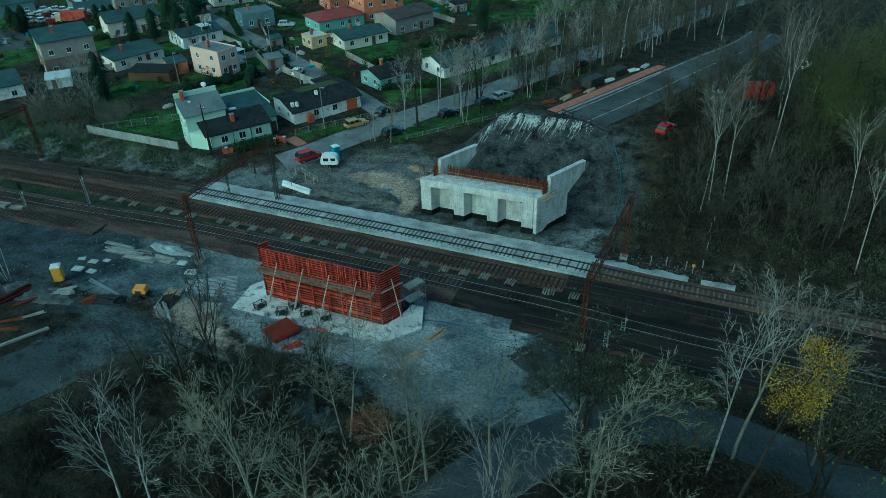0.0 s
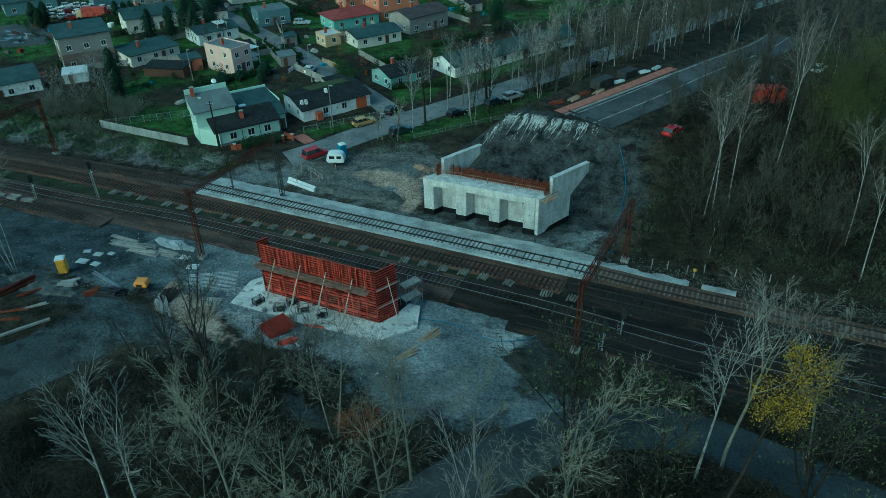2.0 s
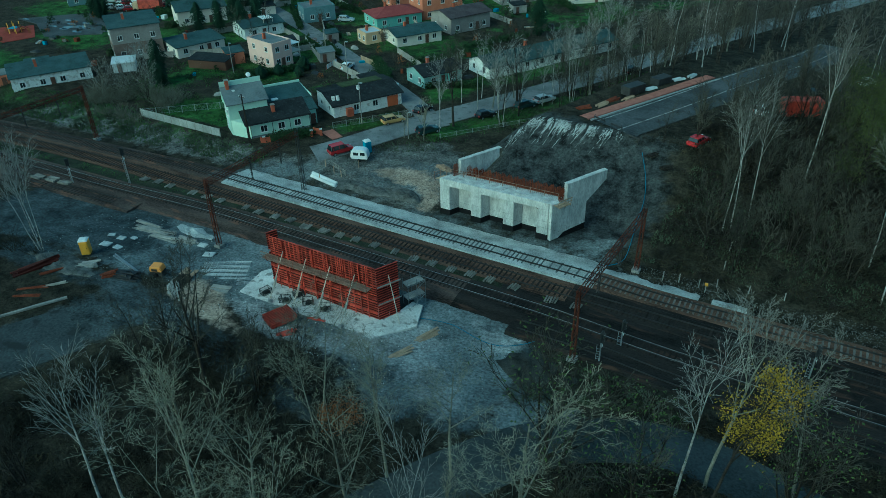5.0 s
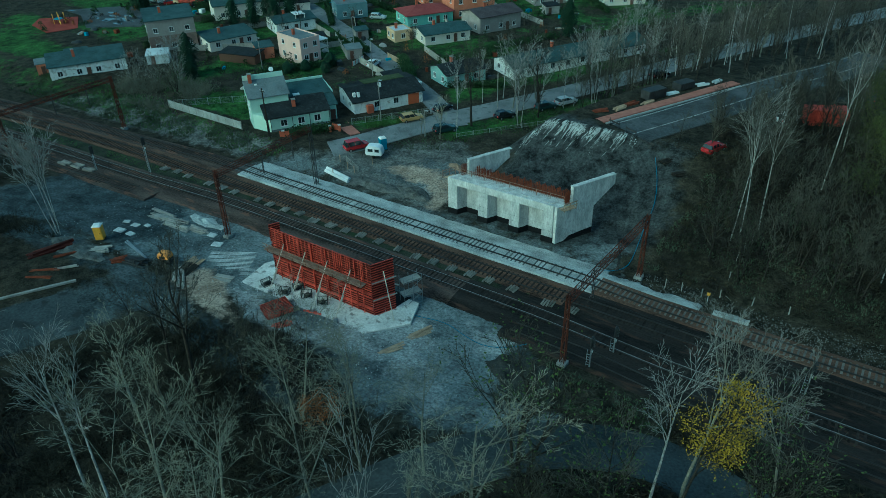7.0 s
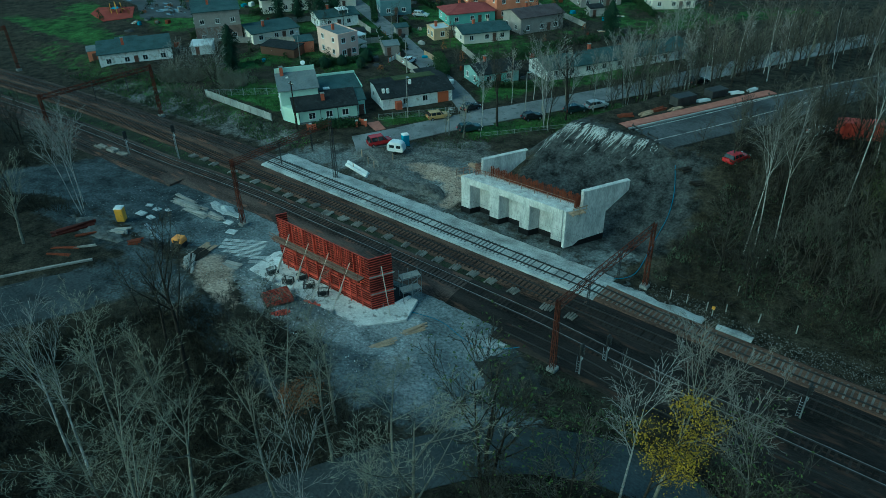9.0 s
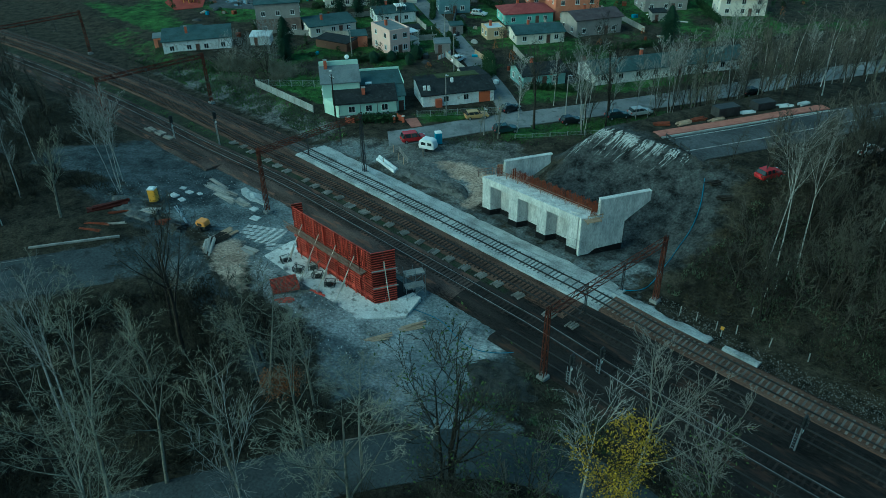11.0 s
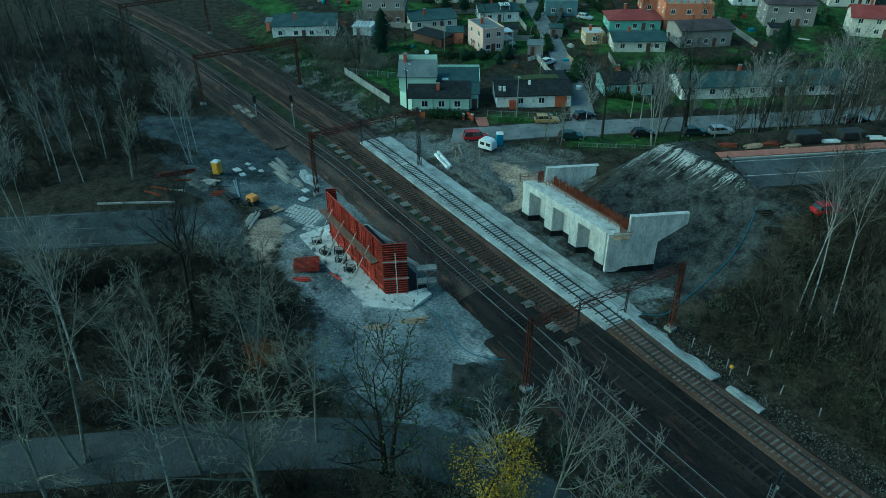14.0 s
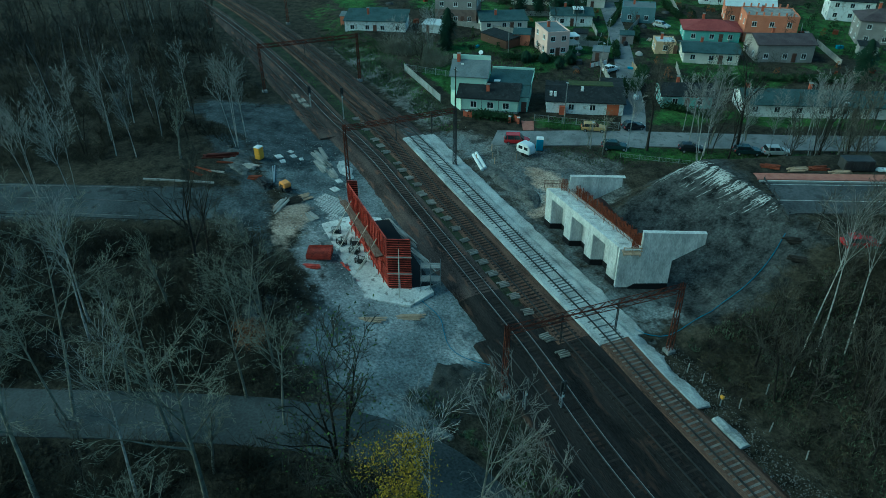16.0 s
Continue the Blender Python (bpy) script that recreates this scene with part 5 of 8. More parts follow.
mint_house()
white_house()
HOUSES = (
    ("three-storey grey rendered house with a low teal roof", -140.7, 108.0, 57, 11.0, 10.5, 7.4, M["grey_wall"], M["roof_teal"], "mono", 0.7, 3, 2),
    ("cream bungalow with a flat teal roof", -128.7, 115.8, 70, 12, 7.6, 2.4, M["cream_wall"], M["roof_teal"], "mono", 0.7, 3, 1),
    ("long low cream house with a teal roof and peeling walls", -143.6, 83.8, 60, 15.8, 7.0, 3.0, M["white_wall"], M["roof_teal"], "mono", 1.2, 4, 1),
    ("pale house with a teal roof behind the pink house", -125.1, 134.7, 63, 10.5, 9, 2.8, M["white_wall"], M["roof_teal"], "gable", 0.9, 2, 1),
    ("pink two-storey cube house with a flat grey roof", -102.7, 119.9, 78, 5.3, 9.2, 5.4, M["pink_wall"], M["roof_grey"], "flat", 0.3, 2, 2),
    ("mint house with a dark red hipped roof", -100.0, 157.2, 56, 13.0, 9, 2.9, M["teal_wall"], M["roof_red"], "hip", 1.5, 3, 1),
    ("pale house with a teal roof beside the mint house", -86.4, 145.8, 57, 12.0, 8.5, 2.5, M["cream_wall"], M["roof_teal"], "gable", 0.9, 3, 1),
    ("unfinished two-storey house of bare red brick", -93.4, 169.6, 55, 12, 9, 6.2, M["brick_wall"], M["concrete_old"], "flat", 0.3, 3, 2),
    ("grey house with a dark brown roof", -80.0, 161.0, 64, 12.5, 9, 4.0, M["grey_wall"], M["roof_brown"], "gable", 1.2, 3, 1),
    ("blue-grey plastered house with a flat roof", -121.2, 153.8, 53, 8.6, 7, 3.7, M["blue_wall"], M["roof_grey"], "flat", 0.3, 2, 1),
    ("small grey-green house with a dark roof", -65.8, 123.8, 63, 9.4, 7.0, 2.6, M["pale_teal"], M["roof_black"], "gable", 1.2, 2, 1),
    ("long low pale row house with a dark roof", -56.4, 135.2, 61, 36, 8.0, 2.4, M["white_wall"], M["roof_teal"], "gable", 1.5, 9, 1),
    ("yellow garage with a pale roof", -94.6, 144.4, 60, 4.6, 5, 2.5, M["yellow_wall"], M["tarp"], "flat", 0.3, 1, 1),
    ("cream house with a red-brown roof", -64.0, 203.0, 40, 12, 8, 4.6, M["cream_wall"], M["roof_red"], "gable", 2.0, 3, 2),
    ("grey-rendered villa with a hipped brown roof", -81.0, 193.5, 50, 12, 9, 5.6, M["grey_wall"], M["roof_brown"], "hip", 2.0, 3, 2),
    ("red brick house with a pale teal roof", -109.0, 178.0, 52, 12, 9, 4.6, M["brick_wall"], M["tarp"], "gable", 1.8, 3, 1),
    ("pale house with a teal roof", -150.0, 136.0, 58, 13, 8, 4.0, M["cream_wall"], M["roof_teal"], "gable", 1.8, 3, 1),
    ("pale workshop with a teal roof beside the car yard", -199.0, 138.0, 58, 14, 9, 3.6, M["blue_wall"], M["roof_teal"], "gable", 1.3, 3, 1),
    ("pale house with a dark roof", -145.0, 172.0, 52, 12, 8, 5.0, M["cream_wall"], M["roof_grey"], "gable", 1.8, 3, 2),
    ("grey house with a teal roof", -185.0, 160.0, 55, 12, 8, 5.0, M["grey_wall"], M["roof_teal"], "gable", 1.8, 3, 2),
    ("pale gabled house among the gardens", -128.0, 186.0, 52, 11, 8, 4.5, M["white_wall"], M["roof_grey"], "gable", 2.0, 3, 1),
    ("brick house with a teal roof", -152.0, 196.0, 50, 11, 8, 4.6, M["brick_wall"], M["roof_teal"], "gable", 1.6, 3, 1),
    ("cream house with a hipped grey roof", -170.0, 182.0, 54, 12, 9, 5.4, M["cream_wall"], M["roof_grey"], "hip", 2.0, 3, 2),
    ("white house with a dark roof", -100.0, 205.0, 50, 11, 8, 5.2, M["white_wall"], M["roof_black"], "gable", 1.8, 3, 2),
    ("grey house with a red roof", -125.0, 214.0, 50, 12, 8, 5.2, M["grey_wall"], M["roof_red"], "gable", 1.8, 3, 2),
    ("pale house with a teal roof beyond the lane", -148.0, 222.0, 50, 12, 8, 4.6, M["cream_wall"], M["roof_teal"], "gable", 1.6, 3, 1),
    ("cream house with a dark roof beyond the gardens", -84.0, 226.0, 50, 12, 9, 5.2, M["cream_wall"], M["roof_black"], "gable", 2.0, 3, 2),
    ("grey house with a teal roof beside the car yard", -171.0, 160.0, 56, 12, 8, 4.0, M["grey_wall"], M["roof_teal"], "gable", 1.6, 3, 1),
)
for row in HOUSES:
    t, m = simple_house(*row)
    if "pink" in row[0]:
        bm = bmesh.new()
        add_box(bm, 5.42, 8.2, 0.6, 4.2, 4.1, 4.2, m)
        part("awning", bm, M["white_paint"], t, "white terrace awning")
        bm = boxes()
        for a, b in ((8.0, 0.8), (8.0, 4.0), (5.6, 0.8)):
            add_box(bm, a - 0.06, a + 0.06, b - 0.06, b + 0.06, -0.3, 4.1, m)
        add_box(bm, 5.45, 8.2, 0.6, 4.2, 2.3, 2.5, m)
        part("terrace", bm, M["cream_wall"], t, "raised terrace on posts")
    if "three-storey" in row[0]:
        bm = bmesh.new()
        add_box(bm, -0.03, 11.03, -0.03, 10.53, 0.9, 3.75, m)
        part("lower_wall", bm, M["brown_wall"], t, "brown brick middle storey")
        bm = bmesh.new()
        add_box(bm, -0.06, 11.06, -0.06, 10.56, -0.4, 0.9, m)
        part("plinth", bm, M["concrete_old"], t, "speckled stone plinth")
    if "bare red brick" in row[0]:
        bm = bmesh.new()
        for k in range(7):
            add_box(bm, 0.2 + k * 1.7, 0.55 + k * 1.7, 0.2, 0.5, 6.2, 7.2, m)
            add_box(bm, 0.2 + k * 1.7, 0.55 + k * 1.7, 8.4, 8.7, 6.2, 7.4, m)
        part("parapet_pier", bm, M["brick_wall"], t, "bare brick piers on the roof edge")


# ---- fences, walls, poles ----
def panel_fence(name, label, p, q, h, step, panel_mat, post_mat, kind="solid"):
    base = thing(name, label, "fence")
    p, q = Vector((*p, 0)), Vector((*q, 0))
    n = max(1, round((q - p).length / step))
    a = math.atan2((q - p).y, (q - p).x)
    for i in range(n + 1):
        c = p.lerp(q, i / n)
        bm = boxes((-0.07, 0.07, -0.07, 0.07, -0.3, h + 0.08))
        part("post", bm, post_mat, base, m=Matrix.Translation((c.x, c.y, gz(c.x, c.y))) @ Matrix.Rotation(a, 4, "Z"))
        if i < n:
            d = p.lerp(q, (i + 1) / n)
            w = (d - c).length
            za, zb = gz(c.x, c.y), gz(d.x, d.y)
            if kind == "solid":
                outline = []
                for k in range(4):
                    lo, hi = 0.02 + k * h / 4, (k + 1) * h / 4 - 0.015
                    outline += [(-0.03, lo), (-0.03, hi), (-0.012, hi), (-0.012, hi + 0.035)]
                outline = outline[:-2]
                bm = bmesh.new()
                add_prism(bm, outline + [(0.03, outline[-1][1]), (0.03, 0.02)], 0, 0.07, w - 0.07)
            else:
                bm = boxes((0.07, w - 0.07, -0.012, 0.012, h - 0.05, h), (0.07, w - 0.07, -0.012, 0.012, 0.1, 0.14), *[(0.07 + k * w / 14, 0.09 + k * w / 14, -0.008, 0.008, 0.1, h) for k in range(1, 14)])
            for v in bm.verts:
                v.co.z += (zb - za) * v.co.x / w
            panel = part("panel", bm, panel_mat, base, m=Matrix.Translation((c.x, c.y, za)) @ Matrix.Rotation(a, 4, "Z"))
            if kind != "solid":
                tagged(panel, kind="stuff")
    return base


panel_fence("concrete_fence", "weathered grey concrete panel fence beside the track verge", (-107.4, 86.6), (-86.4, 86.2), 1.5, 2.1, M["fence_grey"], M["concrete_old"])
panel_fence("garden_fence", "thin wire-mesh garden fence on posts", (-107.4, 87.0), (-94.5, 98.0), 1.3, 2.4, M["steel"], M["steel"], "mesh")
panel_fence("garden_fence", "thin wire-mesh garden fence on posts", (-70.2, 98.3), (-60.6, 110.2), 1.2, 2.4, M["steel"], M["steel"], "mesh")
panel_fence("garden_wall", "red brick garden wall before the mint house", (-77.6, 87.2), (-76.4, 88.2), 1.1, 1.2, M["brick_red"], M["brick_red"])
panel_fence("garden_wall", "red brick gate wall beside the path", (-71.8, 94.8), (-70.6, 95.0), 1.2, 1.2, M["brick_red"], M["brick_red"])
panel_fence("garden_fence", "weathered plank fence along the lane", (-78.0, 121.0), (-92.0, 127.5), 1.5, 2.2, M["timber_grey"], M["timber_grey"])
panel_fence("garden_fence", "pale plank fence along the lane", (-88.5, 133.5), (-80.0, 130.0), 1.3, 2.2, M["timber"], M["timber"])
panel_fence("guard_rail", "low grey guard rail beside the bank", (-50.5, 103.4), (-27.0, 132.5), 0.75, 3.0, M["steel"], M["steel"], "mesh")
bm = bmesh.new()
add_prism(bm, [(-73.6, 98.2), (-72.6, 96.6), (-67.2, 94.2), (-66.4, 96.0), (-71.6, 98.8)], 2, 0.86, 0.98)
tagged(part("pavement_path", bm, M["brick_path"]), "reddish block path to the mint house door", "path", kind="structure")


def wood_pole(x, y, h, arm=True):
    base = thing("utility_pole", "dark wooden utility pole with a crossarm", "pole", "utility poles")
    z = gz(x, y)
    bm = bmesh.new()
    add_tube(bm, (x, y, z - 0.3), (x, y, z + h), 0.15, 0.10, 8)
    add_tube(bm, (x + 0.9, y - 0.5, z - 0.3), (x, y, z + h * 0.85), 0.12, 0.09, 8)
    part("post", bm, M["bark_dark"], base)
    part("crossarm", boxes((x - 0.7, x + 0.7, y - 0.05, y + 0.05, z + h - 0.6, z + h - 0.5)), M["bark_dark"], base)
    for dx in (-0.6, -0.2, 0.2, 0.6):
        bm = bmesh.new()
        add_tube(bm, (x + dx, y, z + h - 0.5), (x + dx, y, z + h - 0.3), 0.04, sides=6)
        part("insulator", bm, M["white_paint"], base)


def grey_pole(x, y, h):
    base = thing("street_lamp", "slim grey street pole with a lamp arm", "street lamp", "street poles")
    z = gz(x, y)
    bm = bmesh.new()
    add_tube(bm, (x, y, z - 0.3), (x, y, z + h), 0.11, 0.07, 8)
    part("post", bm, M["concrete_old"], base)
    bm = bmesh.new()
    add_tube(bm, (x, y, z + h - 0.1), (x + 0.9, y - 0.6, z + h + 0.25), 0.035, sides=6)
    part("arm", bm, M["steel"], base)
    bm = bmesh.new()
    add_box(bm, x + 0.7, x + 1.3, y - 0.85, y - 0.5, z + h + 0.2, z + h + 0.34, bevel=0.04)
    part("lamp", bm, M["steel"], base)


wood_pole(-79.6, 86.4, 9.0)
for x, y, h in ((-66.6, 102.4, 8.0), (-55.5, 100.8, 5.0), (-50.3, 117.5, 8), (-39.5, 139.0, 8), (-84, 122, 8), (-99, 134, 8), (-108.5, 113.0, 7)):
    grey_pole(x, y, h)


# ---- vehicles ----
def car(label, material, x, y, deg, kind="hatch"):
    base = thing("car", label, "car", "cars")
    m = at(x, y, deg, 0.10)
    L, W = {"van": (4.5, 1.8), "hatch": (4.1, 1.7), "estate": (4.5, 1.75)}[kind]
    H = {"van": 1.7, "hatch": 1.45, "estate": 1.48}[kind]
    belt = 0.92
    prof = [(-L / 2, 0.35), (-L / 2 + 0.05, 0.78), (-L / 2 + 0.25, belt), (L / 2 - 1.25, belt + 0.02), (L / 2 - 0.25, 0.78), (L / 2, 0.6), (L / 2, 0.32), (L / 2 - 0.2, 0.22), (-L / 2 + 0.2, 0.22)]
    bm = bmesh.new()
    vs = add_prism(bm, prof, 1, -W / 2, W / 2)
    bmesh.ops.bevel(bm, geom=list(bm.edges), offset=0.11, segments=3, affect="EDGES")
    bmesh.ops.transform(bm, matrix=m, verts=bm.verts)
    part("body", bm, material, base)
    rear = {"van": -L / 2 + 0.1, "hatch": -L / 2 + 0.25, "estate": -L / 2 + 0.12}[kind]
    front = L / 2 - (1.0 if kind == "van" else 1.3)
    cab = [(rear, belt - 0.02), (rear + 0.25, H - 0.06), (front - 0.75, H - 0.06), (front, belt - 0.02)]
    bm = bmesh.new()
    vs = add_prism(bm, cab, 1, -W / 2 + 0.06, W / 2 - 0.06)
    for v in vs:
        if v.co.z > belt + 0.1:
            v.co.y *= 0.85
    bmesh.ops.bevel(bm, geom=list(bm.edges), offset=0.04, segments=1, affect="EDGES")
    bmesh.ops.transform(bm, matrix=m, verts=bm.verts)
    part("glasshouse", bm, M["window"], base, "dark windows all round")
    bm = bmesh.new()
    add_box(bm, rear + 0.28, front - 0.72, -W / 2 * 0.80, W / 2 * 0.80, H - 0.07, H, m, 0.03)
    roof = part("roof", bm, material, base)
    for xx in (rear + 0.55, (rear + front) / 2, front - 0.45):
        for s in (-1, 1):
            bm = bmesh.new()
            add_tube(bm, m @ Vector((xx, s * (W / 2 - 0.05), belt - 0.05)), m @ Vector((xx - 0.12 if xx < front - 0.5 else xx - 0.42, s * W / 2 * 0.82, H - 0.04)), 0.045, sides=4)
            part("pillar", bm, material, base)
    for xx in (-L / 2 + 0.8, L / 2 - 0.8):
        for s in (-1, 1):
            bm = bmesh.new()
            add_tube(bm, m @ Vector((xx, s * (W / 2 - 0.18), 0.22)), m @ Vector((xx, s * (W / 2 + 0.01), 0.22)), 0.32, sides=14)
            wh = part("wheel", bm, M["tyre"], base, "black tyre")
            bm = bmesh.new()
            add_tube(bm, m @ Vector((xx, s * (W / 2), 0.22)), m @ Vector((xx, s * (W / 2 + 0.02), 0.22)), 0.19, sides=10)
            part("rim", bm, M["steel"], wh, "grey rim")
    for s in (-1, 1):
        bm = bmesh.new()
        add_box(bm, L / 2 - 0.25, L / 2 + 0.01, s * W / 2 * 0.9 - 0.18 * (s > 0) , s * W / 2 * 0.9 + 0.18 * (s < 0), 0.58, 0.74, m)
        part("headlight", bm, M["car_silver"], base, "clear headlight")
        bm = bmesh.new()
        add_box(bm, -L / 2 - 0.01, -L / 2 + 0.1, s * W / 2 * 0.92 - 0.2 * (s > 0), s * W / 2 * 0.92 + 0.2 * (s < 0), 0.6, 0.85, m)
        part("tail_light", bm, M["lamp_red"], base, "red tail light")
    return base


CARS = (
    ("dark red people carrier parked on the verge", "car_red", -62.6, 90.4, 62, "van"),
    ("gold estate car parked on the grass verge", "car_gold", -61.8, 105.6, 58, "estate"),
    ("dark green estate car parked beside the street", "car_dark", -53.6, 104.4, 60, "estate"),
    ("black hatchback parked beside the street", "car_black", -47.6, 115.6, 62, "hatch"),
    ("dark car parked beside the street", "car_dark", -43.0, 123.5, 62, "estate"),
    ("silver car parked beside the street", "car_silver", -40.8, 127.8, 62, "estate"),
    ("dark car parked in a garden", "car_black", -59.5, 112.5, 80, "hatch"),
    ("dark car parked beside the street", "car_black", -30.5, 152.0, 62, "estate"),
    ("white car parked in a drive", "car_white", -123.5, 158.0, 40, "hatch"),
    ("white car on a forecourt", "car_white", -88.0, 127.5, 100, "hatch"),
    ("silver car in a yard", "car_silver", -112.0, 160.0, 20, "estate"),
)
for label, mname, x, y, deg, kind in CARS:
    car(label, M[mname], x, y, deg, kind)
for k, (s, l, mname) in enumerate(((48, 9, "car_white"), (55, 10, "car_silver"), (62, 9, "car_black"), (30, 10.5, "car_red"), (70, 9.5, "car_dark"), (80, 8.6, "car_white"))):
    x, y = road_point(s, l)
    car(("red" if mname == "car_red" else "pale" if mname in ("car_white", "car_silver") else "dark") + " car parked beside the new road", M[mname], x, y, 64 + k * 9 % 20, "hatch")
rng = random.Random(3)
for k in range(26):
    x, y = -191 + (k % 9) * 3.4 + rng.uniform(-0.5, 0.5), 141.5 + (k // 9) * 5.6 + (k % 9) * 0.4 + rng.uniform(-0.7, 0.7)
    mname = rng.choice(("car_white", "car_silver", "car_black", "car_dark", "car_white", "car_red"))
    if math.hypot(x + 173, y - 146) > 4:
        car("car parked close in a crowded car yard", M[mname], x, y, 60 + rng.uniform(-12, 12), "hatch")


def caravan(x, y, deg):
    base = thing("caravan", "small white caravan parked on bare earth", "caravan")
    m = at(x, y, deg) @ Matrix.Scale(0.86, 4)
    bm = bmesh.new()
    add_prism(bm, [(-1.6, 0.55), (-1.75, 1.2), (-1.45, 2.2), (-0.8, 2.5), (0.9, 2.5), (1.5, 2.15), (1.75, 1.1), (1.55, 0.55)], 1, -0.95, 0.95)
    bmesh.ops.bevel(bm, geom=list(bm.edges), offset=0.10, segments=2, affect="EDGES")
    bmesh.ops.transform(bm, matrix=m, verts=bm.verts)
    part("body", bm, M["car_white"], base)
    for x0, x1 in ((-1.2, -0.3), (0.1, 1.1)):
        for s in (-1, 1):
            bm = bmesh.new()
            add_box(bm, x0, x1, s * 0.955 - 0.015, s * 0.955 + 0.015, 1.35, 1.95, m)
            part("window", bm, M["window"], base, "dark window")
    bm = bmesh.new()
    add_box(bm, -1.80, -1.72, -0.6, 0.6, 1.2, 1.75, m @ Matrix.Rotation(0.16, 4, "Y"))
    part("window", bm, M["window"], base, "dark window")
    for s in (-1, 1):
        bm = bmesh.new()
        add_tube(bm, m @ Vector((0, s * 0.75, 0.3)), m @ Vector((0, s * 0.97, 0.3)), 0.3, sides=14)
        part("wheel", bm, M["tyre"], base)
    bm = bmesh.new()
    add_tube(bm, m @ Vector((1.5, 0.4, 0.5)), m @ Vector((2.6, 0, 0.45)), 0.05, sides=6)
    add_tube(bm, m @ Vector((1.5, -0.4, 0.5)), m @ Vector((2.6, 0, 0.45)), 0.05, sides=6)
    add_box(bm, 2.5, 2.62, -0.06, 0.06, 0, 0.5, m)
    part("drawbar", bm, M["dark_steel"], base)


def toilet(x, y, deg, material, label, roof):
    base = thing("portable_toilet", label, "toilet", "portable toilets")
    m = at(x, y, deg)
    bm = bmesh.new()
    add_box(bm, -0.55, 0.55, -0.55, 0.55, 0.12, 2.1, m, 0.05)
    part("cabin", bm, material, base)
    bm = bmesh.new()
    add_box(bm, -0.6, 0.6, -0.6, 0.6, 2.1, 2.22, m, 0.04)
    add_box(bm, -0.45, 0.45, -0.45, 0.45, 2.22, 2.32, m, 0.04)
    part("roof", bm, roof, base, "pale domed roof")
    bm = bmesh.new()
    add_box(bm, -0.42, 0.42, -0.58, -0.55, 0.2, 2.0, m)
    d = part("door", bm, material, base)
    bm = bmesh.new()
    add_box(bm, 0.26, 0.34, -0.62, -0.58, 1.05, 1.2, m)
    part("handle", bm, M["plastic_black"], d)
    bm = bmesh.new()
    add_box(bm, -0.6, 0.6, -0.62, 0.6, -0.05, 0.12, m)
    part("base", bm, M["plastic_black"], base)


caravan(-58.0, 89.6, 200)
toilet(-58.6, 92.6, 150, M["plastic_blue"], "blue portable toilet beside the caravan", M["white_paint"])
toilet(-72.7, 48.0, 40, M["plastic_yellow"], "yellow portable toilet with a white roof", M["white_paint"])


def compressor(x, y, deg):
    base = thing("compressor", "orange and black trailer compressor in the yard", "compressor")
    m = at(x, y, deg)
    bm = bmesh.new()
    add_prism(bm, [(-0.8, 0.75), (-0.85, 1.1), (-0.65, 1.5), (0.65, 1.5), (0.85, 1.1), (0.8, 0.75)], 1, -0.6, 0.6)
    bmesh.ops.bevel(bm, geom=list(bm.edges), offset=0.06, segments=1, affect="EDGES")
    bmesh.ops.transform(bm, matrix=m, verts=bm.verts)
    part("hood", bm, M["plastic_orange"], base)
    bm = bmesh.new()
    add_box(bm, -0.78, 0.78, -0.58, 0.58, 0.45, 0.75, m)
    part("casing", bm, M["plastic_black"], base, "black lower casing")
    bm = bmesh.new()
    add_box(bm, -1.0, 1.0, -0.6, 0.6, 0.3, 0.45, m)
    add_tube(bm, m @ Vector((1.0, 0, 0.4)), m @ Vector((2.0, 0, 0.3)), 0.05, sides=6)
    part("chassis", bm, M["plastic_black"], base)
    for s in (-1, 1):
        bm = bmesh.new()
        add_tube(bm, m @ Vector((0, s * 0.6, 0.3)), m @ Vector((0, s * 0.8, 0.3)), 0.3, sides=12)
        part("wheel", bm, M["tyre"], base)
    bm = bmesh.new()
    add_box(bm, -0.5, 0.3, -0.62, -0.6, 0.85, 1.2, m)
    part("vent", bm, M["plastic_black"], base, "black grille")


compressor(-61.2, 49.6, 20)


def truck(x, y, deg):
    base = thing("truck", "red box truck with a cream cab in the car yard", "truck")
    m = at(x, y, deg)
    bm = bmesh.new()
    add_box(bm, -3.2, 3.2, -1.2, 1.2, 0.9, 3.3, m, 0.05)
    part("box_body", bm, M["red_paint"], base)
    bm = bmesh.new()
    add_box(bm, -5.0, -3.3, -1.1, 1.1, 0.6, 2.6, m, 0.2)
    cab = part("cab", bm, M["yellow_wall"], base, "cream rounded cab")
    bm = bmesh.new()
    add_box(bm, -5.03, -4.98, -0.9, 0.9, 1.6, 2.3, m)
    part("windscreen", bm, M["window"], cab)
    for u in (-4.2, 1.6, 2.6):
        for s in (-1, 1):
            bm = bmesh.new()
            add_tube(bm, m @ Vector((u, s * 0.85, 0.5)), m @ Vector((u, s * 1.15, 0.5)), 0.5, sides=14)
            part("wheel", bm, M["tyre"], base)


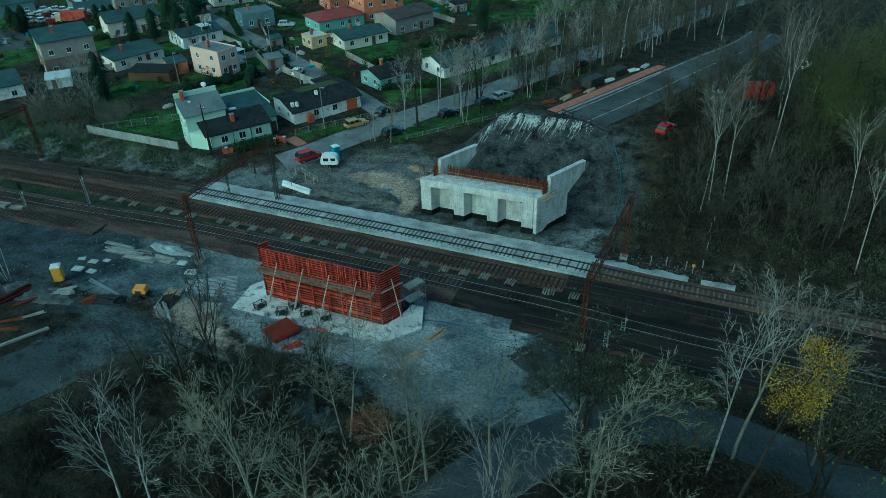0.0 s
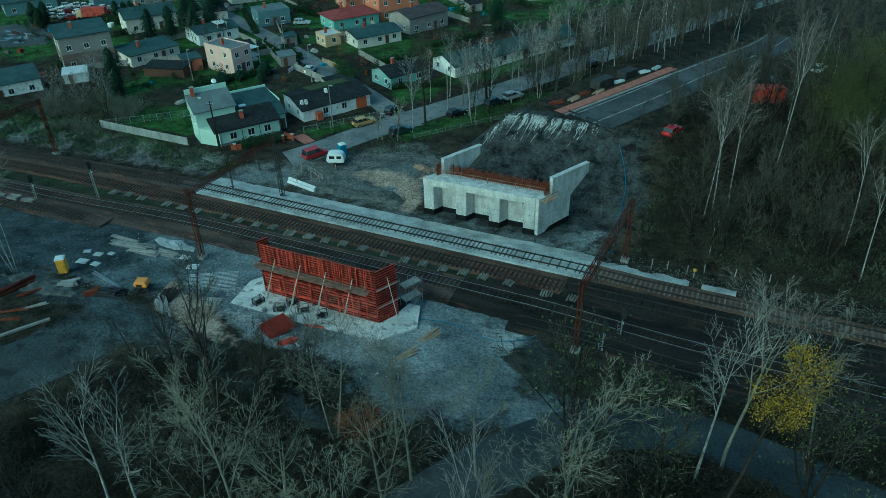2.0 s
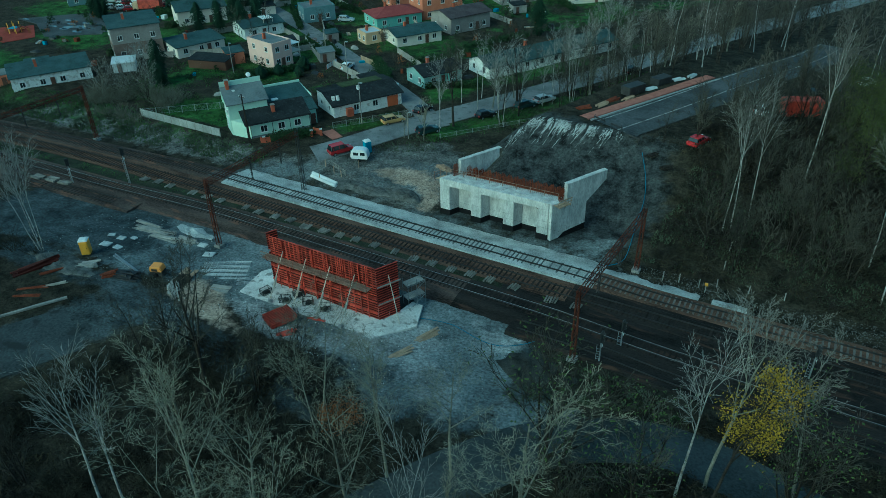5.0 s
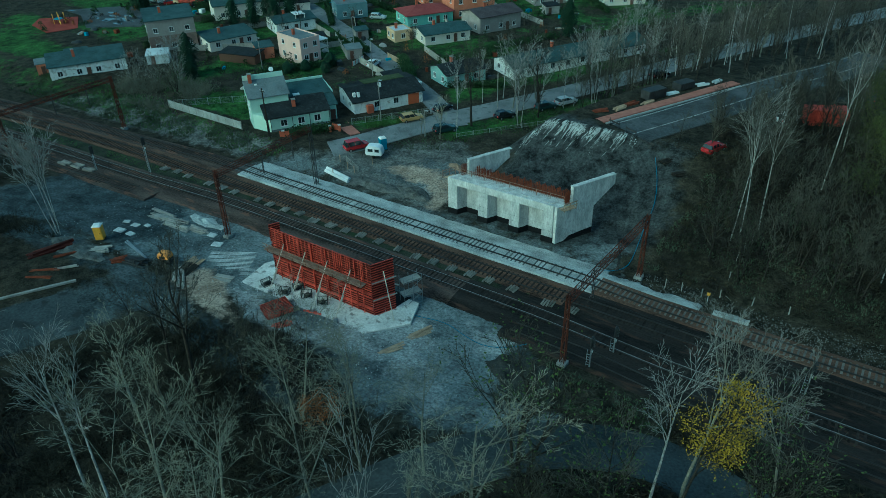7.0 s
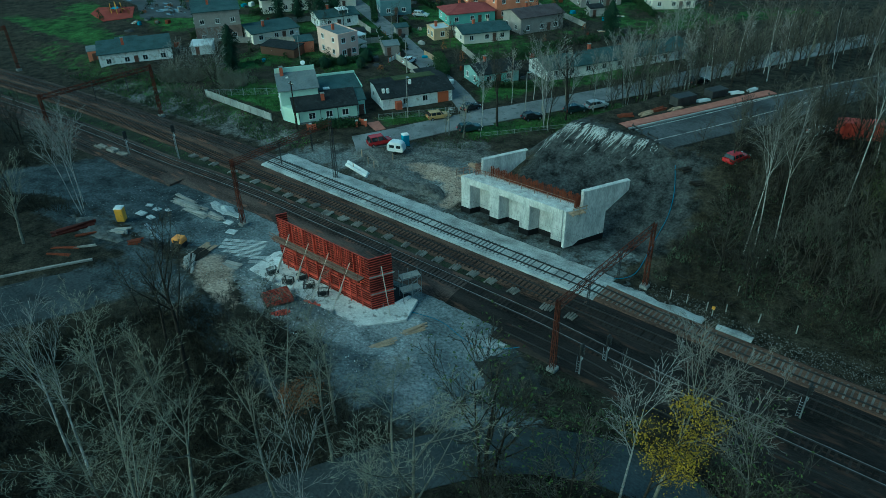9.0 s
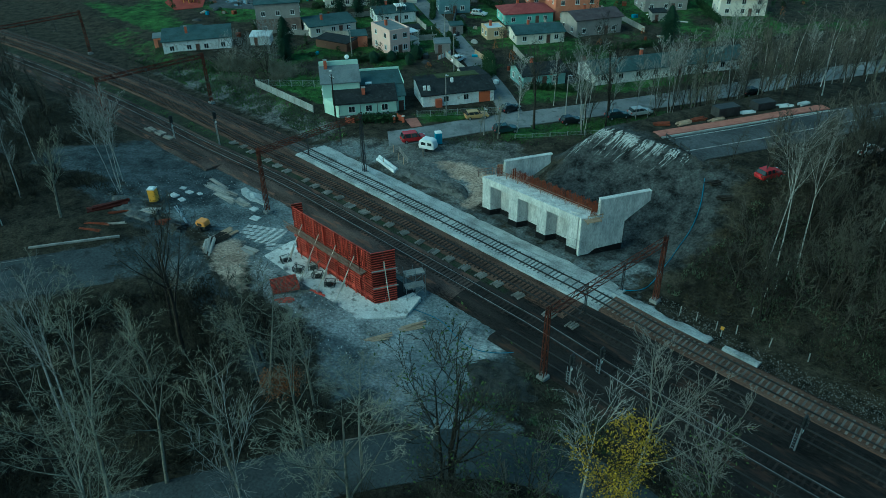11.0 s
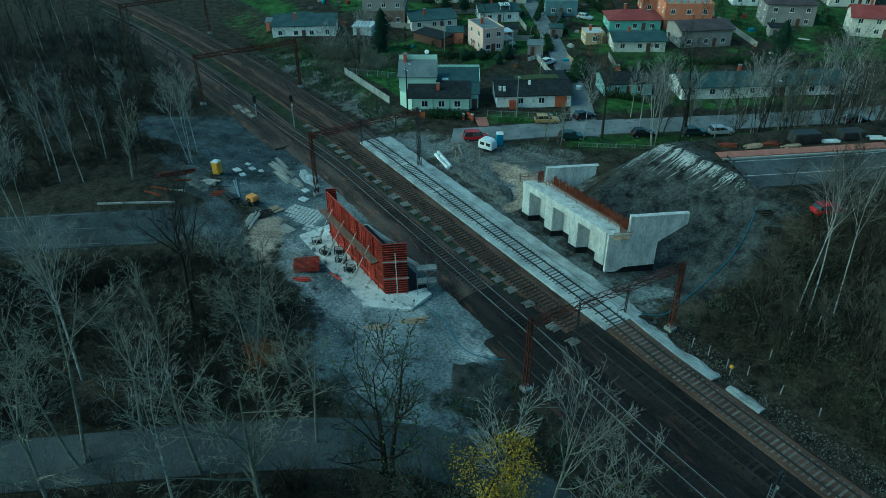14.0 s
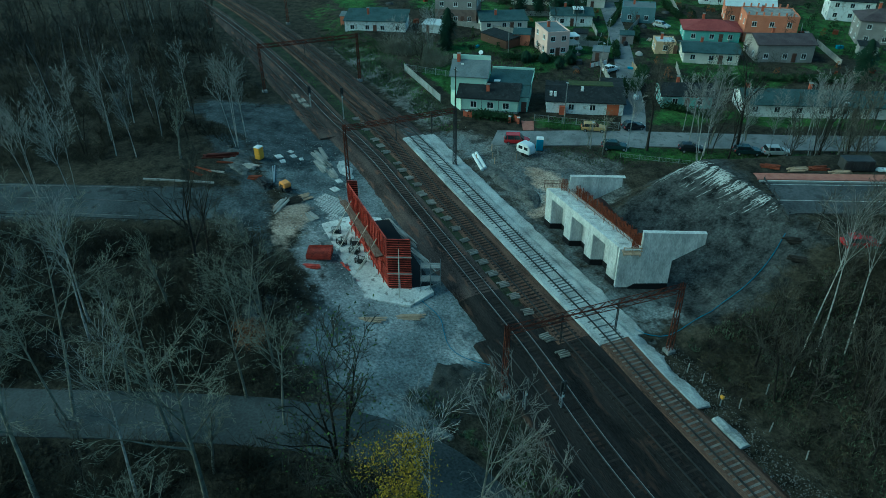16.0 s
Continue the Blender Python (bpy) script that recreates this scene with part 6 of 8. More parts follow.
truck(-171.5, 145.3, 28)
bm = bmesh.new()
add_prism(bm, [(-197, 112.5), (-189, 119.5), (-177.8, 112.2), (-181, 105.2), (-192, 107.5)], 2, 0.6, 1.02)
tagged(part("play_surface", bm, mat("play_red", (0.16, 0.035, 0.025), (0.28, 0.06, 0.045), 0.5, 0.9, 0, 0.1)), "red rubber surface of a small playground", "playground", kind="structure")
swing = thing("playground_tower", "yellow and blue climbing frame on the playground", "playground")
for u in (-1.0, 1.0):
    for v in (-1.0, 1.0):
        part("post", boxes((u - 0.07, u + 0.07, v - 0.07, v + 0.07, 0, 2.8)), M["plastic_yellow"], swing, m=pose(-186.5, 112.5, 1.02, 0, 0, 20))
part("deck", boxes((-1.1, 1.1, -1.1, 1.1, 1.3, 1.42)), M["plastic_blue"], swing, m=pose(-186.5, 112.5, 1.02, 0, 0, 20))
part("slide", boxes((-0.3, 0.3, 0, 2.6, 0, 0.08)), M["plastic_yellow"], swing, m=pose(-186.5, 112.5, 1.02, 0, 0, 20) @ pose(0, 1.1, 1.35, -28, 0, 0))
rng = random.Random(12)
lot = bmesh.new()
add_prism(lot, [(-200, 122), (-186, 136), (-170, 129), (-164, 122), (-176, 113.5), (-190, 121)], 2, 0.7, 1.0)
tagged(part("road_lot", lot, M["asphalt_wet"]), "dark wet gravel lot with puddles", "yard", kind="structure")
for k in range(22):
    x, y = -180 + rng.gauss(0, 6), 124.5 + rng.gauss(0, 3)
    a, r = rng.uniform(0, 6.28), rng.uniform(0.5, 1.3)
    bm = bmesh.new()
    add_prism(bm, [(x + math.cos(t * 0.524) * r * 1.9 * rng.uniform(0.75, 1.1), y + math.sin(t * 0.524) * r * 0.7 * rng.uniform(0.7, 1.1)) for t in range(12)], 2, 0.98, 1.012)
    tagged(part("puddle", bm, M["puddle"]), "shallow puddle reflecting the pale sky", "puddle", "puddles")
shed_long = thing("shed", "long shed with a rust-striped corrugated roof", "shed", "sheds")
mm = at(-180.0, 153.0, 62)
block(shed_long, 0, 13, 0, 6, 3.0, M["blue_wall"], mm)
for k in range(13):
    bm = bmesh.new()
    add_box(bm, k * 1.0, k * 1.0 + 0.97, -0.3, 6.3, 3.02 + 0.03 * (k % 2), 3.1 + 0.03 * (k % 2), mm)
    part("roof_sheet", bm, M["rust"] if k % 3 == 0 else M["tarp"], shed_long, "rusty sheet" if k % 3 == 0 else "pale corrugated sheet")


# ---- loose things lying about in the gardens ----
def junk(x, y, rg):
    kind = rg.choice(("crate", "board_pile", "barrel", "tarp_heap", "crate"))
    deg = rg.uniform(0, 180)
    m = at(x, y, deg)
    bm = bmesh.new()
    if kind == "crate":
        w, d, h = rg.uniform(0.6, 1.8), rg.uniform(0.6, 1.3), rg.uniform(0.4, 1.2)
        add_box(bm, -w / 2, w / 2, -d / 2, d / 2, -0.05, h, m, 0.05)
        mt, lab = rg.choice((("white_paint", "white box"), ("timber_grey", "weathered wooden box"), ("plastic_blue", "blue plastic box"), ("dark_steel", "dark metal box"), ("rust", "rusty metal box")))
        tagged(part("crate", bm, M[mt]), lab + " standing in a garden", "box", "garden clutter")
    elif kind == "barrel":
        add_tube(bm, m @ Vector((0, 0, -0.05)), m @ Vector((0, 0, 0.9)), 0.32, 0.3, 12)
        mt, lab = rg.choice((("plastic_blue", "blue"), ("plastic_black", "black"), ("rust", "rusty")))
        tagged(part("barrel", bm, M[mt]), lab + " water barrel in a garden", "barrel", "garden clutter")
    elif kind == "board_pile":
        base = thing("board_pile", "loose boards piled in a garden", "boards", "garden clutter")
        bm.free()
        for k in range(4):
            bm = bmesh.new()
            add_box(bm, -1.3, 1.3, -0.5 + k * 0.26, -0.28 + k * 0.26, -0.05, 0.1 + 0.06 * (k % 2), m @ Matrix.Rotation(rg.uniform(-0.1, 0.1), 4, "Z"))
            part("board", bm, M[rg.choice(("timber", "timber_grey", "white_paint"))], base)
    else:
        r = bmesh.ops.create_icosphere(bm, subdivisions=2, radius=1.0)
        for v in bm.verts:
            v.co = m @ Vector((v.co.x * 1.3 * (1 + 0.2 * noise.noise(v.co * 2)), v.co.y * 0.9, max(v.co.z, -0.1) * (0.6 + 0.25 * noise.noise(v.co * 1.7))))
        tagged(part("tarpaulin", bm, M[rg.choice(("timber_grey", "plastic_black", "dark_steel"))]), "crumpled tarpaulin over a heap in a garden", "tarpaulin", "garden clutter")


rng = random.Random(41)
done = 0
while done < 90:
    x, y = rng.uniform(-175, -56), rng.uniform(100, 200)
    if any(-2 < (Matrix.Rotation(-radians(r[3]), 2) @ Vector((x - r[1], y - r[2]))).x < r[4] + 2 and -1.5 < (Matrix.Rotation(-radians(r[3]), 2) @ Vector((x - r[1], y - r[2]))).y < r[5] + 1.5 for r in HOUSES):
        continue
    if x > -58 - (y - 100) * -0.45 or (x > -92 and y < 118):
        continue
    junk(x, y, rng)
    done += 1
for p, q in (((-136, 112), (-121, 124)), ((-112, 124), (-104, 136)), ((-96, 128), (-110, 140)), ((-128, 148), (-112, 140)), ((-110, 148), (-126, 166)), ((-88, 160), (-104, 176)), ((-140, 128), (-130, 146)), ((-72, 134), (-84, 142)), ((-120, 172), (-136, 182)), ((-96, 192), (-84, 178)), ((-150, 150), (-138, 168)), ((-70, 176), (-84, 184))):
    panel_fence("garden_fence", "weathered plank fence between the gardens", p, q, 1.4, 3.0, M["timber_grey"], M["timber_grey"])

for k in (0, 5, 6):
    x, y = -77.2 + 6.9 * k / 6, 87.6 + 7.3 * k / 6
    pier = thing("gate_pier", "red brick fence pier with a pale cap", "pier", "brick piers of the front garden")
    m = at(x, y, 46)
    part("shaft", boxes((-0.2, 0.2, -0.2, 0.2, -0.2, 1.15)), M["brick_red"], pier, m=m)
    part("cap", boxes((-0.26, 0.26, -0.26, 0.26, 1.15, 1.24)), M["concrete"], pier, m=m)
panel_fence("garden_wall", "low white and pink garden wall at the lane", (-92.0, 124.9), (-92.8, 129.8), 1.0, 1.2, M["white_paint"], M["brick_path"])
panel_fence("garden_fence", "thin wooden fence beside the caravan", (-61.0, 85.8), (-57.2, 84.2), 0.9, 1.9, M["timber_grey"], M["timber_grey"], "mesh")
for label, x, y, deg, w, d, h in (("low grey lean-to beside the long house", -151.5, 92.5, 60, 5, 3.5, 2.0), ("small dark garden shed by the hedge", -110.5, 132.0, 55, 3.4, 2.8, 2.1), ("grey garden shed between the plots", -104.5, 141.5, 55, 3.2, 2.6, 2.1), ("dark garage behind the white house", -74.5, 116.0, 60, 4.0, 5.0, 2.2), ("grey shed behind the brick house", -84.0, 176.0, 55, 4.0, 3.0, 2.2), ("small shed in a far garden", -118.0, 196.0, 50, 4, 3, 2.2), ("pale garage in a far garden", -138.0, 154.0, 55, 5, 4, 2.3), ("small shed in a far garden", -74.0, 186.0, 50, 4, 3, 2.2)):
    t = thing("shed", label, "shed", "sheds")
    m = at(x, y, deg)
    block(t, 0, w, 0, d, h, M["grey_wall"] if "grey" in label else (M["cream_wall"] if "pale" in label else M["timber_grey"]), m)
    mono_roof(t, 0, w, 0, d, h + 0.02, h + 0.35, M["roof_teal"] if "grey" in label else M["roof_black"], m, 0.2)
    door(t, w * 0.3, -0.012, 0.9, 1.8, m, M["door_brown"])


# ---- trees ----
def tube_path(vs, fs, pts, rads, sides):
    k = len(vs)
    n = len(pts)
    for i in range(n):
        d = pts[min(i + 1, n - 1)] - pts[max(i - 1, 0)]
        d.normalize()
        a = d.cross(Vector((0.31, 0.87, 0.38)))
        if a.length < 0.05:
            a = d.cross(Vector((1, 0, 0)))
        a.normalize()
        b = d.cross(a)
        for j in range(sides):
            t = 2 * math.pi * j / sides
            vs.append(pts[i] + (a * math.cos(t) + b * math.sin(t)) * rads[i])
    for i in range(n - 1):
        for j in range(sides):
            j2 = (j + 1) % sides
            fs.append((k + i * sides + j, k + i * sides + j2, k + (i + 1) * sides + j2, k + (i + 1) * sides + j))


def grow(rg, p, d, length, r, level, shape, wood, twig, tips):
    """One branch and all that it bears. shape: levels, up-pull, child counts, spread angles, wobble, twig radius."""
    last = level >= shape["levels"]
    n = 1 if last else (7 if level == 0 else ((3 if shape.get("far") else 5) if level == 1 else 2))
    pts, rads = [p.copy()], [r]
    q, e = p.copy(), d.copy()
    for i in range(1, n + 1):
        wob = shape["wobble"] * (0.5 if level == 0 else 1.0)
        e = (e + Vector((rg.gauss(0, wob), rg.gauss(0, wob), rg.gauss(0, wob * 0.6) + shape["up"][min(level, 3)]))).normalized()
        q = q + e * (length / n)
        pts.append(q.copy())
        rads.append(max(shape["thin"], r * (1 - 0.82 * i / n)))
    big = level <= shape["wood"]
    dest = wood if big else twig
    tube_path(dest[0], dest[1], pts, rads, 3 if level > 1 or shape.get("far") else (7 if level == 0 else 5))
    if last:
        tips.append(q.copy())
        return
    count = shape["kids"][level]
    lo = shape["bare"] if level == 0 else 0.18
    for c in range(count):
        t = lo + (1 - lo) * (c + rg.uniform(0.1, 0.9)) / count
        i = min(int(t * n), n - 1)
        f = t * n - i
        base = pts[i].lerp(pts[i + 1], f)
        ax = (pts[i + 1] - pts[i]).normalized()
        side = ax.cross(Vector((rg.gauss(0, 1), rg.gauss(0, 1), rg.gauss(0, 1)))).normalized()
        ang = radians(rg.uniform(*shape["angle"][level]))
        dd = (ax * math.cos(ang) + side * math.sin(ang)).normalized()
        if dd.z < -0.15:
            dd.z *= -0.3
        ll = length * rg.uniform(*shape["ratio"][level]) * (1 - (0.45 if level == 0 else 0.5) * t)
        grow(rg, base, dd, ll, max(shape["thin"], (rads[i] * (0.6 if level == 0 else 0.52))), level + 1, shape, wood, twig, tips)


def leaf_clumps(rg, tips, per, spread, size):
    vs, fs = [], []
    for t in tips:
        for k in range(per):
            c = t + Vector((rg.gauss(0, spread), rg.gauss(0, spread), rg.gauss(0, spread)))
            a = Vector((rg.gauss(0, 1), rg.gauss(0, 1), rg.gauss(0, 1))).normalized() * size * rg.uniform(0.5, 1.2)
            b = a.cross(Vector((rg.gauss(0, 1), rg.gauss(0, 1), rg.gauss(0, 1)))).normalized() * size * 0.5
            i = len(vs)
            vs += [c - a, c + b, c + a, c - b]
            fs.append((i, i + 1, i + 2, i + 3))
    return vs, fs


FORMS = {
    # tall ash: long bare trunk, then a wide fan of rising limbs
    "ash": dict(levels=4, wood=2, up=(0.05, 0.045, 0.02, 0.01), kids=(9, 7, 6, 4), angle=((28, 60), (30, 58), (30, 60), (28, 58)), ratio=((0.46, 0.72), (0.40, 0.62), (0.38, 0.58), (0.36, 0.56)), wobble=0.055, thin=0.0105, bare=0.45),
    "poplar": dict(levels=3, wood=1, up=(0.05, 0.16, 0.10, 0.05), kids=(13, 6, 4), angle=((20, 40), (20, 42), (18, 42)), ratio=((0.38, 0.62), (0.4, 0.6), (0.4, 0.6)), wobble=0.06, thin=0.014, bare=0.30),
    "birch": dict(levels=3, wood=0, up=(0.03, 0.07, 0.02, -0.03), kids=(15, 7, 5), angle=((20, 44), (20, 42), (18, 42)), ratio=((0.28, 0.48), (0.4, 0.65), (0.4, 0.6)), wobble=0.05, thin=0.013, bare=0.40),
    "birch_fork": dict(levels=3, wood=1, up=(0.03, 0.06, 0.03, -0.02), kids=(7, 8, 6), angle=((16, 36), (20, 42), (18, 42)), ratio=((0.42, 0.66), (0.4, 0.6), (0.4, 0.6)), wobble=0.055, thin=0.013, bare=0.55),
    "small": dict(levels=3, wood=1, up=(0.05, 0.09, 0.05, 0.02), kids=(8, 6, 5), angle=((30, 60), (25, 55), (20, 50)), ratio=((0.5, 0.8), (0.45, 0.7), (0.4, 0.6)), wobble=0.13, thin=0.018, bare=0.25),
    "clump": dict(levels=3, wood=1, up=(0.05, 0.08, 0.05, 0.02), kids=(7, 6, 4), angle=((22, 52), (22, 45), (20, 45)), ratio=((0.5, 0.8), (0.42, 0.65), (0.4, 0.6)), wobble=0.08, thin=0.013, bare=0.22),
    "open": dict(levels=4, wood=1, up=(0.05, 0.09, 0.05, 0.02), kids=(8, 7, 5, 3), angle=((25, 52), (22, 45), (20, 45), (20, 45)), ratio=((0.5, 0.75), (0.42, 0.65), (0.4, 0.6), (0.4, 0.6)), wobble=0.08, thin=0.012, bare=0.46),
    "sparse": dict(levels=3, wood=0, up=(0.05, 0.16, 0.10, 0.04), kids=(10, 5, 4), angle=((25, 50), (25, 50), (20, 50)), ratio=((0.35, 0.6), (0.4, 0.65), (0.4, 0.65)), wobble=0.10, thin=0.024, bare=0.25),
    "far": dict(far=True, levels=3, wood=0, up=(0.05, 0.16, 0.10, 0.04), kids=(10, 4, 3), angle=((25, 50), (25, 50), (20, 50)), ratio=((0.35, 0.6), (0.45, 0.7), (0.45, 0.7)), wobble=0.10, thin=0.028, bare=0.22),
    "bloom": dict(levels=3, wood=1, up=(0.05, 0.12, 0.04, 0.02), kids=(10, 6, 5), angle=((28, 60), (30, 60), (25, 60)), ratio=((0.20, 0.34), (0.45, 0.65), (0.4, 0.6)), wobble=0.12, thin=0.018, bare=0.60),
    "willow": dict(levels=3, wood=1, up=(0.05, 0.10, 0.02, -0.05), kids=(9, 8, 6), angle=((30, 60), (30, 60), (25, 60)), ratio=((0.5, 0.8), (0.4, 0.65), (0.4, 0.6)), wobble=0.12, thin=0.018, bare=0.2),
}


def tree(name, label, form, seed, height, girth, bark, twig_mat, stems=1, leaves=None, lean=0.0, group="trees"):
    rg = random.Random(seed)
    wood, twig, tips = ([], []), ([], []), []
    for s in range(stems):
        a = 2 * math.pi * s / max(stems, 1) + rg.uniform(0, 1)
        tilt = (0.16 if stems > 1 else 0.03) + lean
        d = Vector((math.cos(a) * tilt, math.sin(a) * tilt, 1)).normalized()
        p = Vector((math.cos(a) * 0.25 * (stems > 1), math.sin(a) * 0.25 * (stems > 1), -0.4))
        grow(rg, p, d, height * rg.uniform(0.62, 0.72), girth * (1 if stems == 1 else rg.uniform(0.6, 0.9)), 0, FORMS[form], wood, twig, tips)
    base = thing(name, label, "tree", group)
    raw("trunk", wood[0], wood[1], bark, base, smooth=True)
    crown = raw("crown", twig[0], twig[1], twig_mat, base)
    crown["label"] = "bare spreading twigs"
    if leaves:
        vs, fs = leaf_clumps(rg, tips, leaves[1], leaves[2], leaves[3])
        lf = raw("foliage", vs, fs, leaves[0], base)
        lf["label"] = "sparse young leaves"
    return base


STOCK = {}


def stock(key, *args, **kw):
    STOCK[key] = [tree(*args, **kw), False, args[3] if len(args) > 3 else 0]


stock("ash_a", "tree", "tall bare broad-crowned tree with grey-green twigs", "ash", 21, 27, 0.26, M["bark"], M["twig"])
stock("ash_b", "tree", "tall bare tree with a fan of grey-green branches", "ash", 22, 26, 0.22, M["bark"], M["twig"])
stock("ash_c", "tree", "tall bare tree with two trunks and a wide fan of twigs", "ash", 23, 25, 0.20, M["bark"], M["twig"], stems=2)
stock("dark_a", "tree", "dark bare tree with open branches", "open", 31, 19, 0.26, M["bark_dark"], M["twig_dark"])
stock("dark_b", "tree", "dark slender bare tree in the wood", "poplar", 32, 17, 0.19, M["bark_dark"], M["twig_dark"])
stock("dark_c", "tree", "dark bare multi-stemmed tree in the wood", "clump", 33, 11, 0.15, M["bark_dark"], M["twig_dark"], stems=3)
stock("birch_a", "birch_tree", "bare birch with a white trunk", "birch", 41, 19, 0.11, M["birch"], M["birch_twig"], group="birches")
stock("birch_b", "birch_tree", "slender bare birch with a white trunk", "birch", 42, 20, 0.11, M["birch"], M["birch_twig"], group="birches")
stock("birch_c", "birch_tree", "bare birch with several white stems", "birch_fork", 43, 18, 0.10, M["birch"], M["birch_twig"], stems=3, group="birches")
stock("birch_d", "birch_tree", "tall bare birch forking into white limbs", "birch_fork", 44, 23, 0.16, M["birch"], M["birch_twig"], group="birches")
stock("birch_r", "birch_tree", "slim bare birch with a flecked white trunk", "birch_fork", 45, 24, 0.10, M["birch"], M["birch_grey"], group="birches")
stock("poplar_a", "tree", "bare upright grey roadside tree", "poplar", 51, 17, 0.22, M["bark"], M["twig"])
stock("willow", "willow_tree", "yellow-green willow just coming into leaf", "willow", 61, 15, 0.30, M["bark_dark"], M["twig_dark"], leaves=(M["leaf_willow"], 22, 0.55, 0.085))
stock("green", "tree", "small tree with young green leaves", "clump", 62, 9, 0.14, M["bark_dark"], M["twig_dark"], stems=3, leaves=(M["leaf_green"], 1, 0.4, 0.08))
stock("yellow", "flowering_tree", "tall tree with bright yellow blossom", "bloom", 63, 22, 0.16, M["bark_dark"], M["twig_dark"], leaves=(M["leaf_yellow"], 13, 0.28, 0.08))
stock("beech", "shrub", "shrub with dead orange-brown leaves", "clump", 64, 6, 0.07, M["bark_dark"], M["twig_dark"], stems=2, leaves=(M["leaf_brown"], 6, 0.3, 0.10))
stock("pale_small", "tree", "small pale bare tree with several stems", "clump", 65, 11, 0.12, M["bark"], M["birch_twig"], stems=3)
stock("pale_tall", "tree", "tall pale bare tree with a loose crown", "open", 66, 22, 0.17, M["bark"], M["birch_grey"])
stock("dark_d", "tree", "thin dark bare tree in the wood", "sparse", 67, 16, 0.15, M["bark_dark"], M["twig_dark"])
stock("dark_e", "tree", "dark bare tree in the wood", "sparse", 68, 14, 0.16, M["bark_dark"], M["twig_dark"], stems=2)

stock("far_a", "tree", "thin dark bare tree of the wood", "far", 71, 16, 0.15, M["bark_dark"], M["twig_dark"])
stock("far_b", "tree", "dark bare tree with rising branches", "far", 72, 15, 0.16, M["bark_dark"], M["twig_dark"])
stock("far_c", "tree", "dark bare tree with two stems", "far", 73, 13, 0.15, M["bark_dark"], M["twig_dark"], stems=2)
stock("far_d", "birch_tree", "thin bare birch at the wood's edge", "far", 74, 18, 0.12, M["birch"], M["birch_brown"], group="birches")


def joined_wood(name, label, items):
    """Far trees nobody could count, in one mesh; items: (key, matrix)."""
    vs, fs, mi, mats, k = [], [], [], [], 0
    for key, m in items:
        for child in STOCK[key][0].children:
            me = child.data
            a = np.empty(len(me.vertices) * 3)
            me.vertices.foreach_get("co", a)
            a = a.reshape(-1, 3) @ np.array(m.to_3x3()).T + np.array(m.translation)
            f = np.empty(len(me.loops), int)
            me.loops.foreach_get("vertex_index", f)
            f = f.reshape(-1, 4) + k
            if me.materials[0] not in mats:
                mats.append(me.materials[0])
            vs.append(a)
            fs.append(f)
            mi.append(np.full(len(f), mats.index(me.materials[0])))
            k += len(a)
    me = bpy.data.meshes.new(name)
    me.from_pydata(np.concatenate(vs).tolist(), [], np.concatenate(fs).tolist())
    for x in mats:
        me.materials.append(x)
    me.polygons.foreach_set("material_index", np.concatenate(mi).astype(np.int32))
    me.update()
    tagged(new(name, me), label, "wood", kind="stuff")


def plant(key, x, y, scale=1.0, turn=0.0, tip=0.0, tip_dir=0.0):
    m = Matrix.Translation((x, y, gz(x, y))) @ Matrix.Rotation(radians(tip_dir), 4, "Z") @ Matrix.Rotation(radians(tip), 4, "Y") @ Matrix.Rotation(radians(turn), 4, "Z") @ Matrix.Scale(scale, 4)
    row = STOCK[key]
    if not row[1]:
        row[0].matrix_basis = m
        row[1] = True
    else:
        copy_thing(row[0], m)


